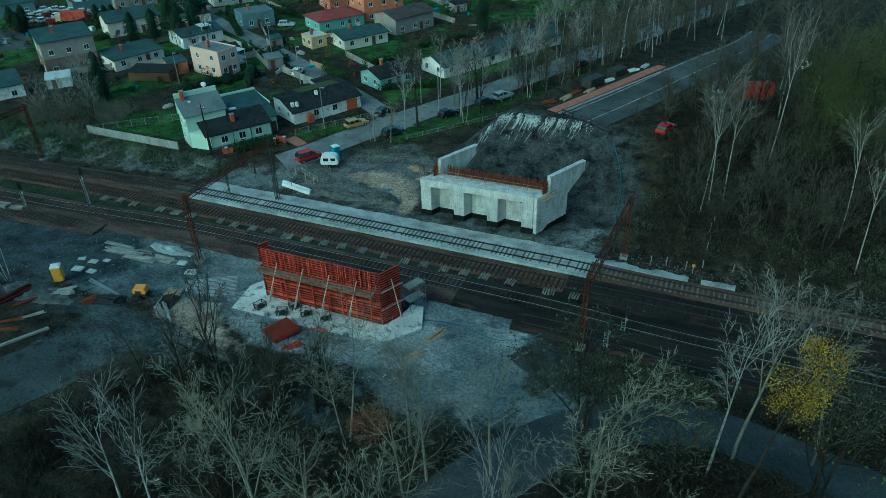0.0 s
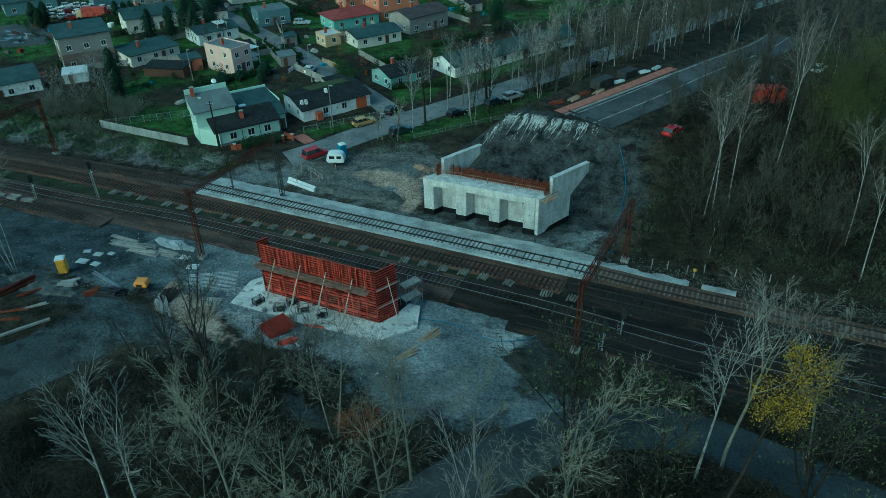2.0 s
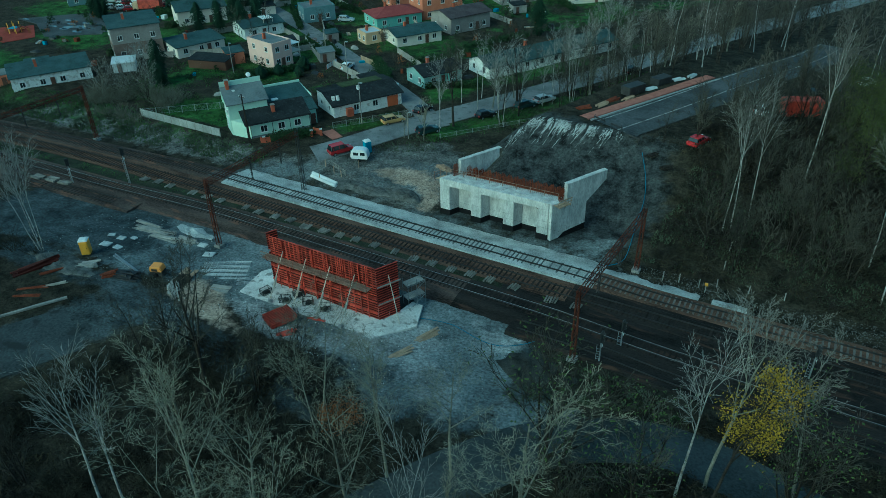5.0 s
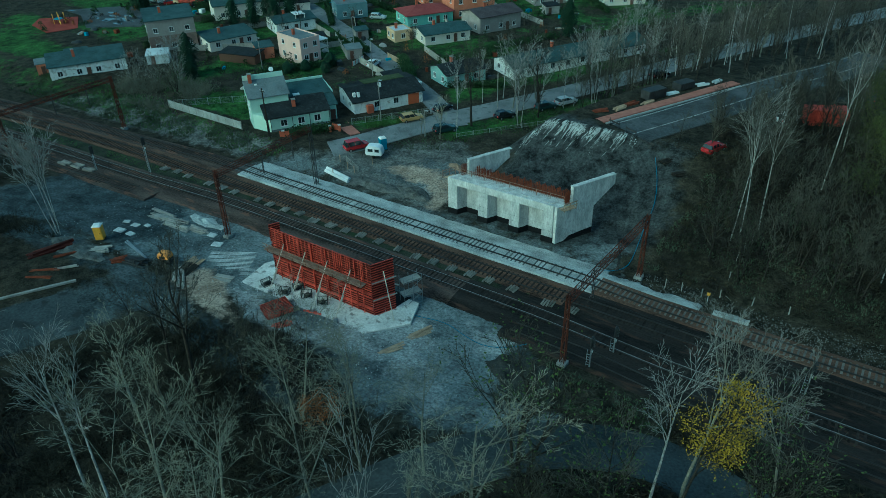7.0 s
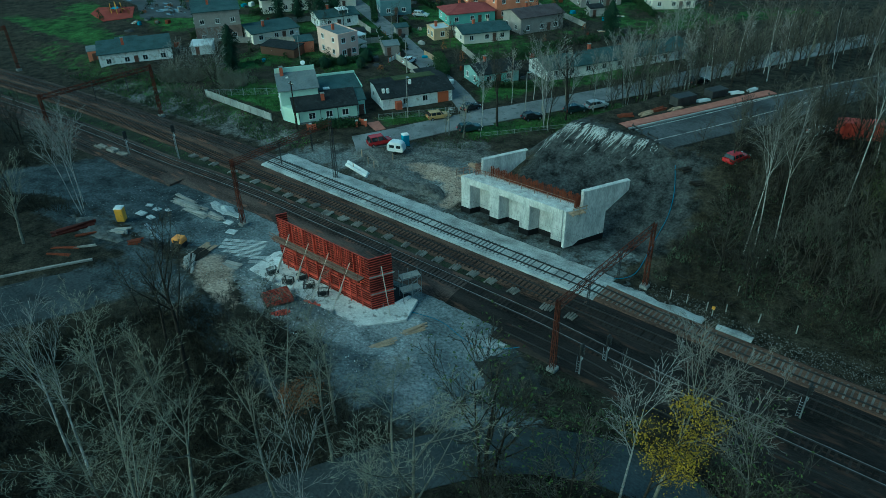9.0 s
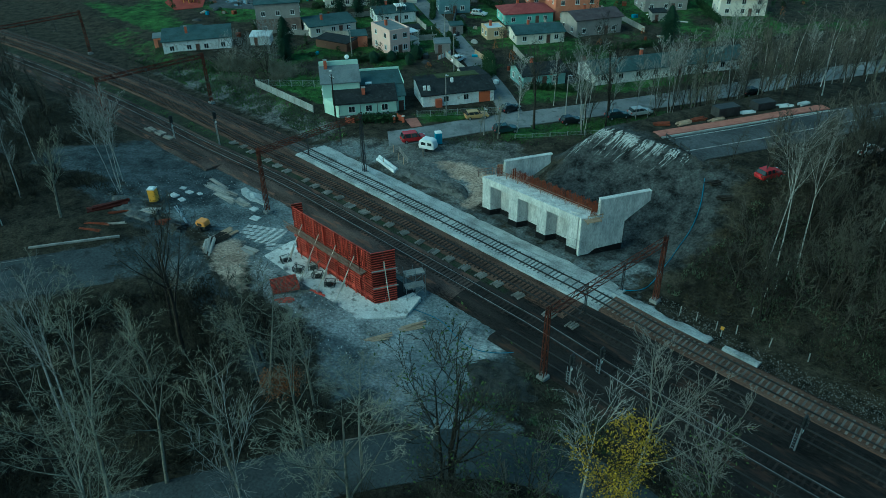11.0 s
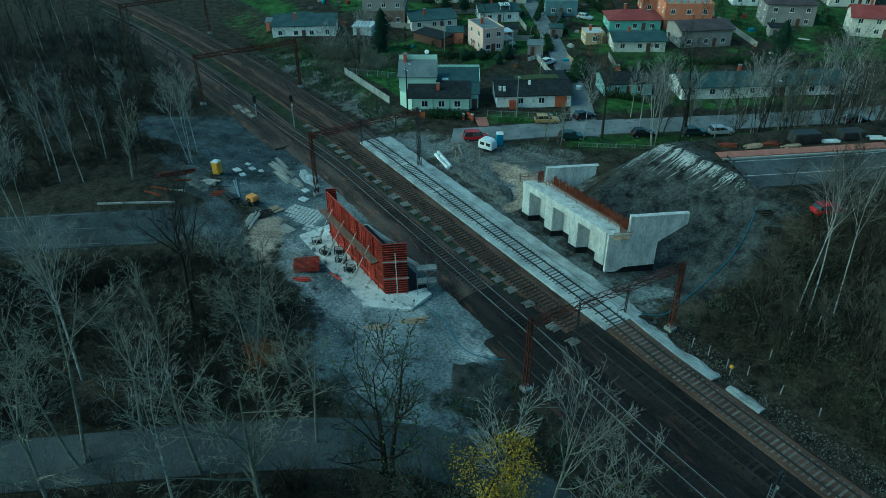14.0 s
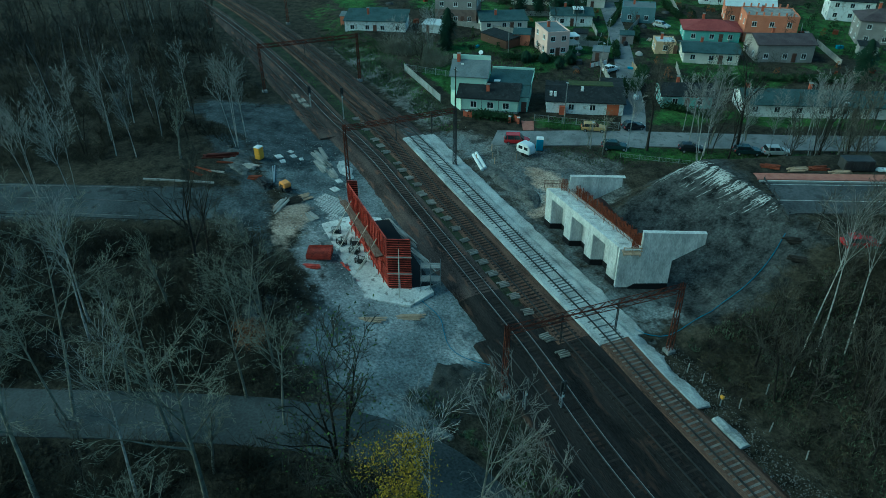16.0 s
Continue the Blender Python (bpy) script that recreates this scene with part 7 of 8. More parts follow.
SET_TREES = (
    # foreground
    ("ash_a", -3.7, 31.0, 1.0, 30), ("ash_c", -21.4, 20.3, 1.05, 80), ("ash_b", -14.8, 28.8, 0.92, 200), ("ash_b", -22.8, 25.5, 0.85, 70), ("birch_d", -8.4, 25.6, 0.98, 100), ("birch_d", -36.5, 22.0, 0.92, 10), ("birch_d", -33.0, 22.0, 0.88, 120),
    ("dark_a", -36.2, 34.2, 1.20, 40), ("dark_b", -43.0, 36.0, 0.95, 10), ("ash_b", -12.6, 38.6, 0.74, 120), ("ash_c", -25.9, 37.4, 0.66, 20), ("ash_a", -20.6, 39.4, 0.62, 300), ("dark_c", -30.5, 40.0, 1.15, 0), 
    ("yellow", 6.6, 41.6, 1.17, 0), ("pale_tall", 6.6, 48.6, 1.10, 40), ("birch_d", 4.6, 46.0, 0.93, 10), ("pale_tall", 13.2, 51.0, 0.85, 190), ("green", 2.0, 43.0, 1.5, 10), ("green", -5.0, 42.0, 1.4, 80),
    ("beech", -23.4, 37.6, 0.9, 0), ("ash_a", -12.0, 18.0, 0.95, 130), ("ash_b", 2.5, 27.0, 0.85, 150), ("green", 13.0, 47.0, 1.2, 200), ("ash_a", -17.5, 36.0, 0.62, 250),
    # left wood
    ("birch_c", -78.5, 45.5, 1.1, 0), ("birch_b", -82.5, 47.5, 0.9, 120), ("birch_b", -86.0, 17.0, 0.95, 40), ("birch_a", -91.0, 21.5, 0.95, 200), ("birch_a", -81.5, 26.5, 1.0, 90), ("birch_b", -79.5, 29.5, 0.9, 150),
    ("birch_a", -86.5, 34.0, 0.9, 30), ("birch_b", -95.0, 30.0, 1.0, 60), ("birch_a", -98.0, 40.0, 0.95, 160), ("birch_d", -88.0, 26.0, 0.8, 60), ("dark_d", -83.0, 38.0, 0.9, 0), ("dark_e", -84.0, 22.0, 0.9, 0), ("birch_c", -71.0, 15.5, 0.9, 0), ("birch_c", -67.5, 20.5, 0.85, 70), ("poplar_a", -76.0, 36.0, 0.9, 70),
    # right wood
    ("birch_r", -0.3, 90.0, 1.0, 0), ("birch_r", 0.6, 90.8, 1.05, 100), ("birch_r", 2.4, 92.6, 1.0, 190), ("birch_r", 7.5, 102.0, 1.1, 10), ("birch_r", 17.0, 90.5, 1.0, 80), ("birch_r", 18.8, 84.5, 0.95, 160),
    ("willow", 11.0, 106.0, 1.15, 30), ("willow", 13.0, 98.5, 1.05, 0), ("willow", 19.0, 108.5, 1.0, 120), ("willow", 17.5, 109.0, 1.2, 200), ("willow", 24.0, 97.0, 1.0, 300),
    # street
    ("birch_a", -52.0, 105.6, 1.05, 0), ("dark_a", -51.0, 109.2, 0.85, 60), ("birch_b", -45.4, 116.4, 0.9, 20), ("birch_c", -43.6, 113.8, 0.95, 0), ("poplar_a", -56.4, 100.8, 0.45, 0), ("dark_b", -42.4, 119.0, 0.9, 10),
    ("dark_a", -44.2, 122.4, 1.0, 120), ("birch_b", -40.2, 125.4, 0.95, 200), ("birch_a", -42.4, 136.2, 0.95, 100), ("birch_b", -41.0, 139.6, 1.0, 10), ("poplar_a", -38.2, 141.0, 0.95, 30), ("birch_c", -36.6, 155, 1.0, 0),
    ("birch_b", -29.2, 143.2, 0.95, 70), ("birch_a", -31.4, 150.0, 1.0, 170), ("poplar_a", -26.2, 152.2, 1.0, 80), ("poplar_a", -23.6, 149.2, 0.9, 0), ("poplar_a", -33.5, 133.0, 0.9, 100), ("birch_c", -36.0, 130.0, 0.9, 40),
    ("poplar_a", -48.5, 120.5, 0.85, 10), ("poplar_a", -47.0, 127.0, 0.8, 210), ("dark_a", -60.5, 128.0, 0.6, 20), ("poplar_a", -22.0, 158, 1.0, 10), ("birch_b", -18.5, 165, 1.0, 40), ("poplar_a", -15.0, 172, 1.0, 60), ("birch_b", -28.0, 172, 0.9, 60),
    # verge and gardens
    ("far_a", -88.0, 40.0, 1.0, 0), ("far_b", 24.0, 118.0, 1.0, 0), ("far_c", -92.0, 36.0, 1.0, 0), ("far_d", 15.0, 114.0, 1.0, 0),
    ("pale_small", -118.0, 92.5, 0.9, 0), ("pale_small", -114.5, 94.5, 1.0, 100), ("pale_small", -122.5, 89.5, 1.0, 200), ("birch_c", -117.0, 97.0, 0.7, 10), ("green", -112.0, 92.0, 0.6, 0), ("green", -78.0, 108.0, 0.5, 20),
)
for row in SET_TREES:
    plant(*row[:3], row[3], row[4])


def scatter(seed, count, region, keys, low, high, gap, keep_off=(), wood=None):
    rg = random.Random(seed)
    items = []
    placed = [(r[1], r[2]) for r in SET_TREES]
    done = tries = 0
    while done < count and tries < count * 40:
        tries += 1
        x, y = rg.uniform(region[0], region[1]), rg.uniform(region[2], region[3])
        if any((x - a) ** 2 + (y - b) ** 2 < gap * gap for a, b in placed) or any(f(x, y) for f in keep_off):
            continue
        placed.append((x, y))
        row = (rg.choice(keys), x, y, rg.uniform(low, high), rg.uniform(0, 360), rg.uniform(0, 5), rg.uniform(0, 360))
        if wood:
            items.append((row[0], Matrix.Translation((x, y, gz(x, y))) @ Matrix.Rotation(radians(row[6]), 4, "Z") @ Matrix.Rotation(radians(row[5]), 4, "Y") @ Matrix.Rotation(radians(row[4]), 4, "Z") @ Matrix.Scale(row[3], 4)))
        else:
            plant(*row)
        done += 1
    if wood:
        joined_wood(*wood, items)


def near_line(points, dist):
    line = smooth_line(points, 3.0)
    return lambda x, y: float(np.min(np.hypot(line[:, 0] - x, line[:, 1] - y))) < dist


hose_off = lambda x, y: x < -9.5 + 0.25 * max(0, 96 - y) * 0.2 or y < 81.5
low_road_off, old_road_off = near_line(LOW_ROAD, 4.0), near_line(OLD_ROAD, 8.5)
new_road_off = near_line(new_road_points, 10)
yard_off = lambda x, y: inside(np.array([x]), np.array([y]), GRAVEL[2])[0] > -2 or inside(np.array([x]), np.array([y]), SAND[0])[0] > -1
scatter(1, 18, (-60, 10, 4, 43), ("dark_c", "pale_small", "dark_d", "poplar_a", "pale_small", "dark_e"), 0.6, 0.95, 3.2, (low_road_off, old_road_off, yard_off))
scatter(2, 115, (-190, -90, -5, 54), ("far_a", "far_b", "far_c", "far_a", "far_d", "far_c", "far_b"), 0.8, 1.15, 2.6, (old_road_off, yard_off, lambda x, y: y > y_e(x) - 5), ("wood_west", "dense dark bare wood with a few birches"))
scatter(3, 105, (-3, 45, 84, 118), ("dark_d", "dark_e", "dark_d", "dark_c", "dark_e", "dark_d", "dark_e", "dark_d", "dark_c", "dark_e"), 0.7, 1.1, 2.2, (near_line(new_road_points, 7.5),))
scatter(4, 110, (-6, 75, 112, 210), ("far_a", "far_b", "far_c", "far_d", "far_b"), 0.8, 1.15, 2.6, (near_line(new_road_points, 7.5),), ("wood_east", "dense dark bare wood beyond the new road"))
scatter(7, 75, (-46, 4, 126, 215), ("far_a", "far_d", "far_b", "far_c", "far_a"), 0.75, 1.1, 3.0, (near_line(STREET, 4.2), near_line(new_road_points, 10.5), lambda x, y: x < -54 + (y - 126) * 0.5), ("street_wood", "bare trees between the street and the new road"))
for k in range(16):
    s_, l_ = 27 + k * 2.6, 6.6 + (k * 37 % 10) * 0.55
    plant(("dark_d", "dark_e", "dark_c")[(k * 7) % 3], *road_point(s_, l_), 0.55 + 0.04 * (k * 13 % 7), k * 47)
scatter(5, 12, (22, 60, 20, 46), ("dark_c", "dark_c", "green"), 0.5, 0.9, 4.0, (low_road_off,))
scatter(6, 60, (-190, -50, 125, 235), ("far_a", "far_b", "far_c", "far_c"), 0.4, 0.8, 6.5, (near_line(STREET, 5), near_line(LANE, 4)), ("garden_trees", "many small bare garden trees between far houses"))
# rows along the street
street_line = smooth_line(STREET, 2.2)
rg_row = random.Random(9)
for i, p in enumerate(street_line):
    if 104 < p[1] < 190 and rg_row.random() < 0.75:
        d = street_line[min(i + 1, len(street_line) - 1)] - p
        d = d / np.hypot(*d)
        side = rg_row.choice((-4.6, -5.2, -6.5, 4.4, 5.5)) if p[1] < 135 else rg_row.choice((-5.0, -8.0, 4.6, 6.5, 9.0))
        x, y = p[0] - d[1] * side, p[1] + d[0] * side
        if side < 0 or p[1] > 116:
            plant(rg_row.choice(("birch_b", "dark_d", "poplar_a", "dark_d", "dark_e", "birch_a")), x, y, rg_row.uniform(0.65, 1.0), rg_row.uniform(0, 360))


def conifer(x, y, h, r):
    base = thing("evergreen_tree", "dark green garden evergreen with a ragged crown", "tree", "evergreens")
    rg = random.Random(int(x * 13 + y * 7))
    z = gz(x, y)
    bm = bmesh.new()
    add_tube(bm, (x, y, z - 0.3), (x, y, z + h * 0.9), 0.16, 0.03, 7)
    part("trunk", bm, M["bark_dark"], base)
    vs, fs = [], []
    for k in range(int(1100 * r)):
        t = rg.random() ** 0.8
        a = rg.uniform(0, 2 * math.pi)
        rr = r * math.sin(math.pi * (0.16 + 0.84 * t)) ** 0.7 * (0.8 + 0.45 * noise.noise((math.cos(a) * 1.5 + x, math.sin(a) * 1.5 + y, t * 4))) * rg.uniform(0.3, 1.05) + 0.1
        c = Vector((x + math.cos(a) * rr, y + math.sin(a) * rr, z + 0.3 + t * h))
        o = Vector((math.cos(a), math.sin(a), -0.5)).normalized() * rg.uniform(0.25, 0.5)
        b = Vector((-math.sin(a), math.cos(a), rg.uniform(-0.4, 0.4))) * 0.13
        i = len(vs)
        vs += [c - o, c + b, c + o, c - b]
        fs.append((i, i + 1, i + 2, i + 3))
    raw("foliage", vs, fs, M["leaf_conifer"], base)


for x, y, h, r in ((-119.3, 102.2, 9.0, 2.3), (-117.2, 100.6, 5.0, 1.6), (-101.0, 113.5, 2.5, 1.2), (-99.0, 117.0, 2.2, 1.1), (-136, 137, 8, 2.0), (-133, 140, 9, 2.2), (-130, 139, 8, 2), (-96, 122, 3, 1.3), (-94, 118, 2.4, 1.0), (-60, 170, 9, 2.4), (-147, 158, 12, 3.0), (-143, 163, 13, 3.2), (-140, 156, 11, 2.8), (-152, 160, 11, 2.6), (-164, 146, 5, 1.3), (-161, 146.2, 5, 1.3), (-158, 146, 5.5, 1.3), (-155, 146.3, 5, 1.3), (-182, 134, 6, 1.6), (-180, 136, 6, 1.5), (-178.5, 133, 5, 1.4), (-128, 143, 8, 2.0), (-139, 133, 8, 2.0)):
    conifer(x, y, h, r)


def hedge(p, q, w, h, label, material):
    rg = random.Random(int(p[0] * 3 + q[1]))
    n = int(math.dist(p, q) * w * h * 55) + 60
    vs, fs = [], []
    for k in range(n):
        t = rg.random()
        x, y = p[0] + (q[0] - p[0]) * t, p[1] + (q[1] - p[1]) * t
        hh = h * (0.85 + 0.25 * noise.noise((x, y, 0)))
        x, y = x + rg.uniform(-w / 2, w / 2), y + rg.uniform(-w / 2, w / 2)
        c = Vector((x, y, gz(x, y) + rg.uniform(0.0, hh)))
        a = Vector((rg.gauss(0, 1), rg.gauss(0, 1), rg.gauss(0, 1))).normalized() * 0.2
        b = a.cross(Vector((rg.gauss(0, 1), rg.gauss(0, 1), rg.gauss(0, 1)))).normalized() * 0.13
        i = len(vs)
        vs += [c - a, c + b, c + a, c - b]
        fs.append((i, i + 1, i + 2, i + 3))
    ob = raw("hedge", vs, fs, material)
    tagged(ob, label, "hedge")


for p, q, w, h, lab in (((-76.4, 88.9), (-72.0, 94.4), 2.4, 1.5, "dark clipped hedge before the mint house"), ((-79.0, 124.5), (-72.5, 119.0), 2.0, 2.0, "dark overgrown hedge beside the lane"), ((-106, 110), (-96, 124), 1.8, 1.6, "dark green clipped garden hedge"),
                        ((-116, 130), (-105, 138), 1.6, 1.8, "dark green clipped garden hedge"), ((-104, 140), (-95, 134), 1.4, 1.6, "dark green clipped garden hedge"), ((-146, 110), (-128, 128), 1.6, 2.2, "tall dark green garden hedge"), ((-66, 124), (-56, 130), 1.6, 1.6, "dark green clipped garden hedge")):
    hedge(p, q, w, h, lab, M["leaf_hedge"])
for p, q, w, h in (((-84.5, 133.5), (-75.5, 124.5), 2.2, 2.0), ((-109, 139), (-97, 131.5), 1.6, 1.4), ((-152, 133), (-148, 143), 1.4, 1.8), ((-166, 143), (-151, 143), 1.6, 2.6), ((-135, 165), (-118, 148), 1.4, 1.5), ((-112, 152), (-104, 146), 1.4, 1.6), ((-76, 136), (-68, 148), 1.6, 1.8),
                  ((-72, 150), (-62, 168), 1.6, 1.6), ((-100, 186), (-88, 176), 1.5, 1.6), ((-130, 175), (-112, 168), 1.5, 1.8), ((-160, 205), (-140, 188), 1.5, 1.8), ((-75, 212), (-60, 196), 1.5, 1.8), ((-48, 196), (-40, 180), 1.5, 1.8), ((-118, 228), (-96, 216), 1.5, 1.8)):
    hedge(p, q, w, h, "dark green garden hedge between the plots", M["leaf_hedge"])


def garden_shrubs():
    """Shrubs, dead perennials and climbers in the gardens, too many to count."""
    rg = random.Random(77)
    vs, fs, mi = [], [], []
    done = 0
    while done < 430:
        x, y = rg.uniform(-190, -52), rg.uniform(106, 235)
        if any(math.hypot(x - r[1] - 3, y - r[2] - 6) < 8.5 for r in HOUSES) or street_near(x, y) or lane_near(x, y) or (x > -66 and y < 118):
            continue
        done += 1
        r, h, k = rg.uniform(0.5, 1.5), rg.uniform(0.7, 2.6), rg.choice((0, 0, 1, 1, 1, 2))
        z = gz(x, y)
        for j in range(int(40 + 30 * r)):
            a, q = rg.uniform(0, 6.28), r * rg.random() ** 0.5
            t = rg.random()
            c = Vector((x + math.cos(a) * q * (1 - 0.5 * t), y + math.sin(a) * q * (1 - 0.5 * t), z + h * t))
            u = Vector((rg.gauss(0, 1), rg.gauss(0, 1), rg.gauss(0, 1.4))).normalized() * 0.22
            b = u.cross(Vector((rg.gauss(0, 1), rg.gauss(0, 1), rg.gauss(0, 1)))).normalized() * (0.12 if k < 1 else 0.06)
            i = len(vs)
            vs += [c - u, c + b, c + u, c - b]
            fs.append((i, i + 1, i + 2, i + 3))
            mi.append(k)
    ob = raw("garden_shrubs", vs, fs, M["leaf_hedge"])
    ob.data.materials.append(M["shrub"])
    ob.data.materials.append(M["leaf_brown"])
    ob.data.polygons.foreach_set("material_index", mi)
    tagged(ob, "shrubs and dry plants in the gardens", "shrubs", kind="stuff")


street_near, lane_near = near_line(STREET, 5), near_line(LANE, 3)
garden_shrubs()


def brush(name, label, seed, count, region, hmin, hmax, material, keep_off=(), sides=0):
    """Low bare scrub: thin leaning stalks over a stretch of ground."""
    rg = random.Random(seed)
    vs, fs = [], []
    done = tries = 0
    while done < count and tries < count * 6:
        tries += 1
        x, y = rg.uniform(region[0], region[1]), rg.uniform(region[2], region[3])
        if noise.noise((x * 0.12, y * 0.12, seed)) < -0.12 or any(f(x, y) for f in keep_off):
            continue
        done += 1
        z = gz(x, y) - 0.1
        for k in range(rg.randint(3, 6)):
            a = rg.uniform(0, 6.28)
            h = rg.uniform(hmin, hmax)
            tilt = rg.uniform(0.2, 1.3)
            p0 = Vector((x + rg.gauss(0, 0.15), y + rg.gauss(0, 0.15), z))
            p1 = p0 + Vector((math.cos(a) * tilt * h * 0.5, math.sin(a) * tilt * h * 0.5, h * 0.6))
            p2 = p1 + Vector((math.cos(a) * tilt * h * 0.7, math.sin(a) * tilt * h * 0.7, h * 0.4))
            tube_path(vs, fs, [p0, p1.lerp(p2, 0.6)], [0.032, 0.014], 3)
            for j in range(sides):
                f = rg.uniform(0.35, 0.95)
                s0 = p0.lerp(p1, f)
                tube_path(vs, fs, [s0, s0 + Vector((rg.gauss(0, 0.5), rg.gauss(0, 0.5), rg.uniform(0.5, 1.0))) * h * 0.4], [0.018, 0.008], 3)
    ob = raw(name, vs, fs, material)
    tagged(ob, label, "undergrowth", kind="stuff")


rail_off = lambda x, y: y > 58
brush("undergrowth_near", "bare brown undergrowth of the near wood", 3, 4200, (-66, 30, 0, 58), 0.8, 2.6, M["shrub"], (low_road_off, old_road_off, yard_off, rail_off))
brush("undergrowth_west", "bare brown undergrowth of the western wood", 4, 3200, (-170, -78, 0, 58), 0.8, 2.6, M["shrub"], (old_road_off, yard_off, lambda x, y: y > y_e(x) - 5))
brush("undergrowth_east", "bare brown undergrowth of the eastern wood", 5, 2200, (-6, 60, 82, 140), 0.8, 2.4, M["shrub"], (new_road_off,))


def bramble(name, label, seed, count, region, keep_off):
    """Low mounds of tangled dry stems and dead leaves."""
    rg = random.Random(seed)
    vs, fs, mi = [], [], []
    done = 0
    while done < count:
        x, y = rg.uniform(region[0], region[1]), rg.uniform(region[2], region[3])
        if any(f(x, y) for f in keep_off):
            continue
        done += 1
        r, h = rg.uniform(0.7, 2.0), rg.uniform(0.5, 2.2)
        z, k = gz(x, y), rg.choice((0, 0, 1, 1, 1, 2))
        for j in range(int(30 + 26 * r)):
            a, q = rg.uniform(0, 6.28), r * rg.random() ** 0.6
            c = Vector((x + math.cos(a) * q, y + math.sin(a) * q, z + h * (1 - (q / r) ** 2) * rg.uniform(0.3, 1.0)))
            u = Vector((rg.gauss(0, 1), rg.gauss(0, 1), rg.gauss(0, 0.8))).normalized() * rg.uniform(0.15, 0.4)
            b = u.cross(Vector((rg.gauss(0, 1), rg.gauss(0, 1), rg.gauss(0, 1)))).normalized() * 0.06
            i = len(vs)
            vs += [c - u, c + b, c + u, c - b]
            fs.append((i, i + 1, i + 2, i + 3))
            mi.append(k)
    ob = raw(name, vs, fs, M["shrub"])
    ob.data.materials.append(M["bark_dark"])
    ob.data.materials.append(M["dead_leaf"])
    ob.data.polygons.foreach_set("material_index", mi)
    tagged(ob, label, "undergrowth", kind="stuff")


def turf(name, label, seed, count, poly, low, high, material):
    """Loose tufts of blades inside an outline, thicker in patches."""
    rg = np.random.default_rng(seed)
    a = np.array(poly, float)
    p = rg.uniform(a.min(0), a.max(0), (count * 3, 2))
    p = p[inside(p[:, 0], p[:, 1], poly) > 0.3]
    keep = np.array([noise.noise((u * 0.22, v * 0.22, seed)) + 0.4 * noise.noise((u * 0.9, v * 0.9, seed)) for u, v in p]) > -0.12
    p = p[keep & (road_distance(p[:, 0], p[:, 1]) > 3.7)][:count]
    z = terrain(p[:, 0], p[:, 1]) - 0.05
    vs, fs = [], []
    for (u, v), w in zip(p, z):
        for k in range(3):
            t, h, lean = rg.uniform(0, 6.28), rg.uniform(low, high), rg.uniform(0.2, 0.9)
            c, d = math.cos(t), math.sin(t)
            b = 0.04 + 0.12 * h
            i = len(vs)
            vs += [(u - d * b, v + c * b, w), (u + d * b, v - c * b, w), (u + c * h * lean, v + d * h * lean, w + h)]
            fs.append((i, i + 1, i + 2))
    tagged(raw(name, vs, fs, material), label, "grass", kind="stuff")


VERGE = [(-150, 77), (-110, 77.5), (-76, 80.5), (-70, 84), (-79, 86.2), (-107, 86), (-112, 89), (-150, 88)]
turf("grass_verge", "rough green grass on the track verge", 1, 1800, VERGE, 0.15, 0.45, M["grass_blade"])
turf("grass_verge_dry", "dry yellowish grass on the track verge", 2, 5200, VERGE, 0.15, 0.5, M["grass_dry"])
turf("grass_garden", "green lawn tufts in the gardens", 3, 6000, [(-112, 89), (-86, 88), (-82, 96), (-92, 112), (-68, 116), (-84, 124), (-100, 128), (-126, 118), (-125, 96)], 0.1, 0.3, M["grass_blade"])
turf("grass_front", "green grass before the low white house", 4, 1800, [(-73, 98), (-67, 97), (-58, 109), (-65, 111)], 0.1, 0.3, M["grass_blade"])
turf("grass_street", "green grass along the street", 5, 3600, [(-55, 98), (-46, 103), (-28, 135), (-20, 160), (-40, 150), (-58, 112)], 0.12, 0.4, M["grass_blade"])
turf("grass_street_dry", "dry grass and weeds along the street", 6, 2200, [(-58, 92), (-50, 97), (-44, 103), (-28, 133), (-34, 138), (-60, 100)], 0.12, 0.45, M["grass_dry"])
turf("grass_bank", "dry grass below the eastern wood", 7, 4200, [(-9, 82), (30, 82), (30, 92), (4, 100), (-7, 100)], 0.15, 0.5, M["grass_dry"])
turf("grass_strip", "green grass strip between two tracks", 9, 2200, [(-150, 62.0), (-100, 66.0), (-75, 67.8), (-75, 69.1), (-100, 68.5), (-150, 64.6)], 0.25, 0.5, M["grass_blade"])
turf("grass_near", "grass and weeds between yard and track", 8, 700, [(-14, 50), (-11, 60), (2, 59), (0, 56)], 0.15, 0.5, M["grass_dry"])
bramble("bramble_east", "tangled brown brambles and dead leaves under the trees", 21, 900, (-8, 46, 81.5, 124), (near_line(new_road_points, 6.5), hose_off))
bramble("bramble_corner", "dense dark brambles below the yellow tree", 23, 260, (2, 30, 40, 57.5), (low_road_off,))
bramble("bramble_near", "tangled brown brambles under the near trees", 22, 600, (-64, 30, 8, 48), (low_road_off, old_road_off, yard_off))
brush("thicket_near", "dense dark thicket of bare saplings", 16, 900, (-64, 26, 6, 46), 2.0, 4.5, M["shrub"], (low_road_off, old_road_off, yard_off), 2)
brush("verge_brush", "thin bare brush along the verge", 6, 500, (-128, -106, 84, 98), 0.8, 3.0, M["twig"])


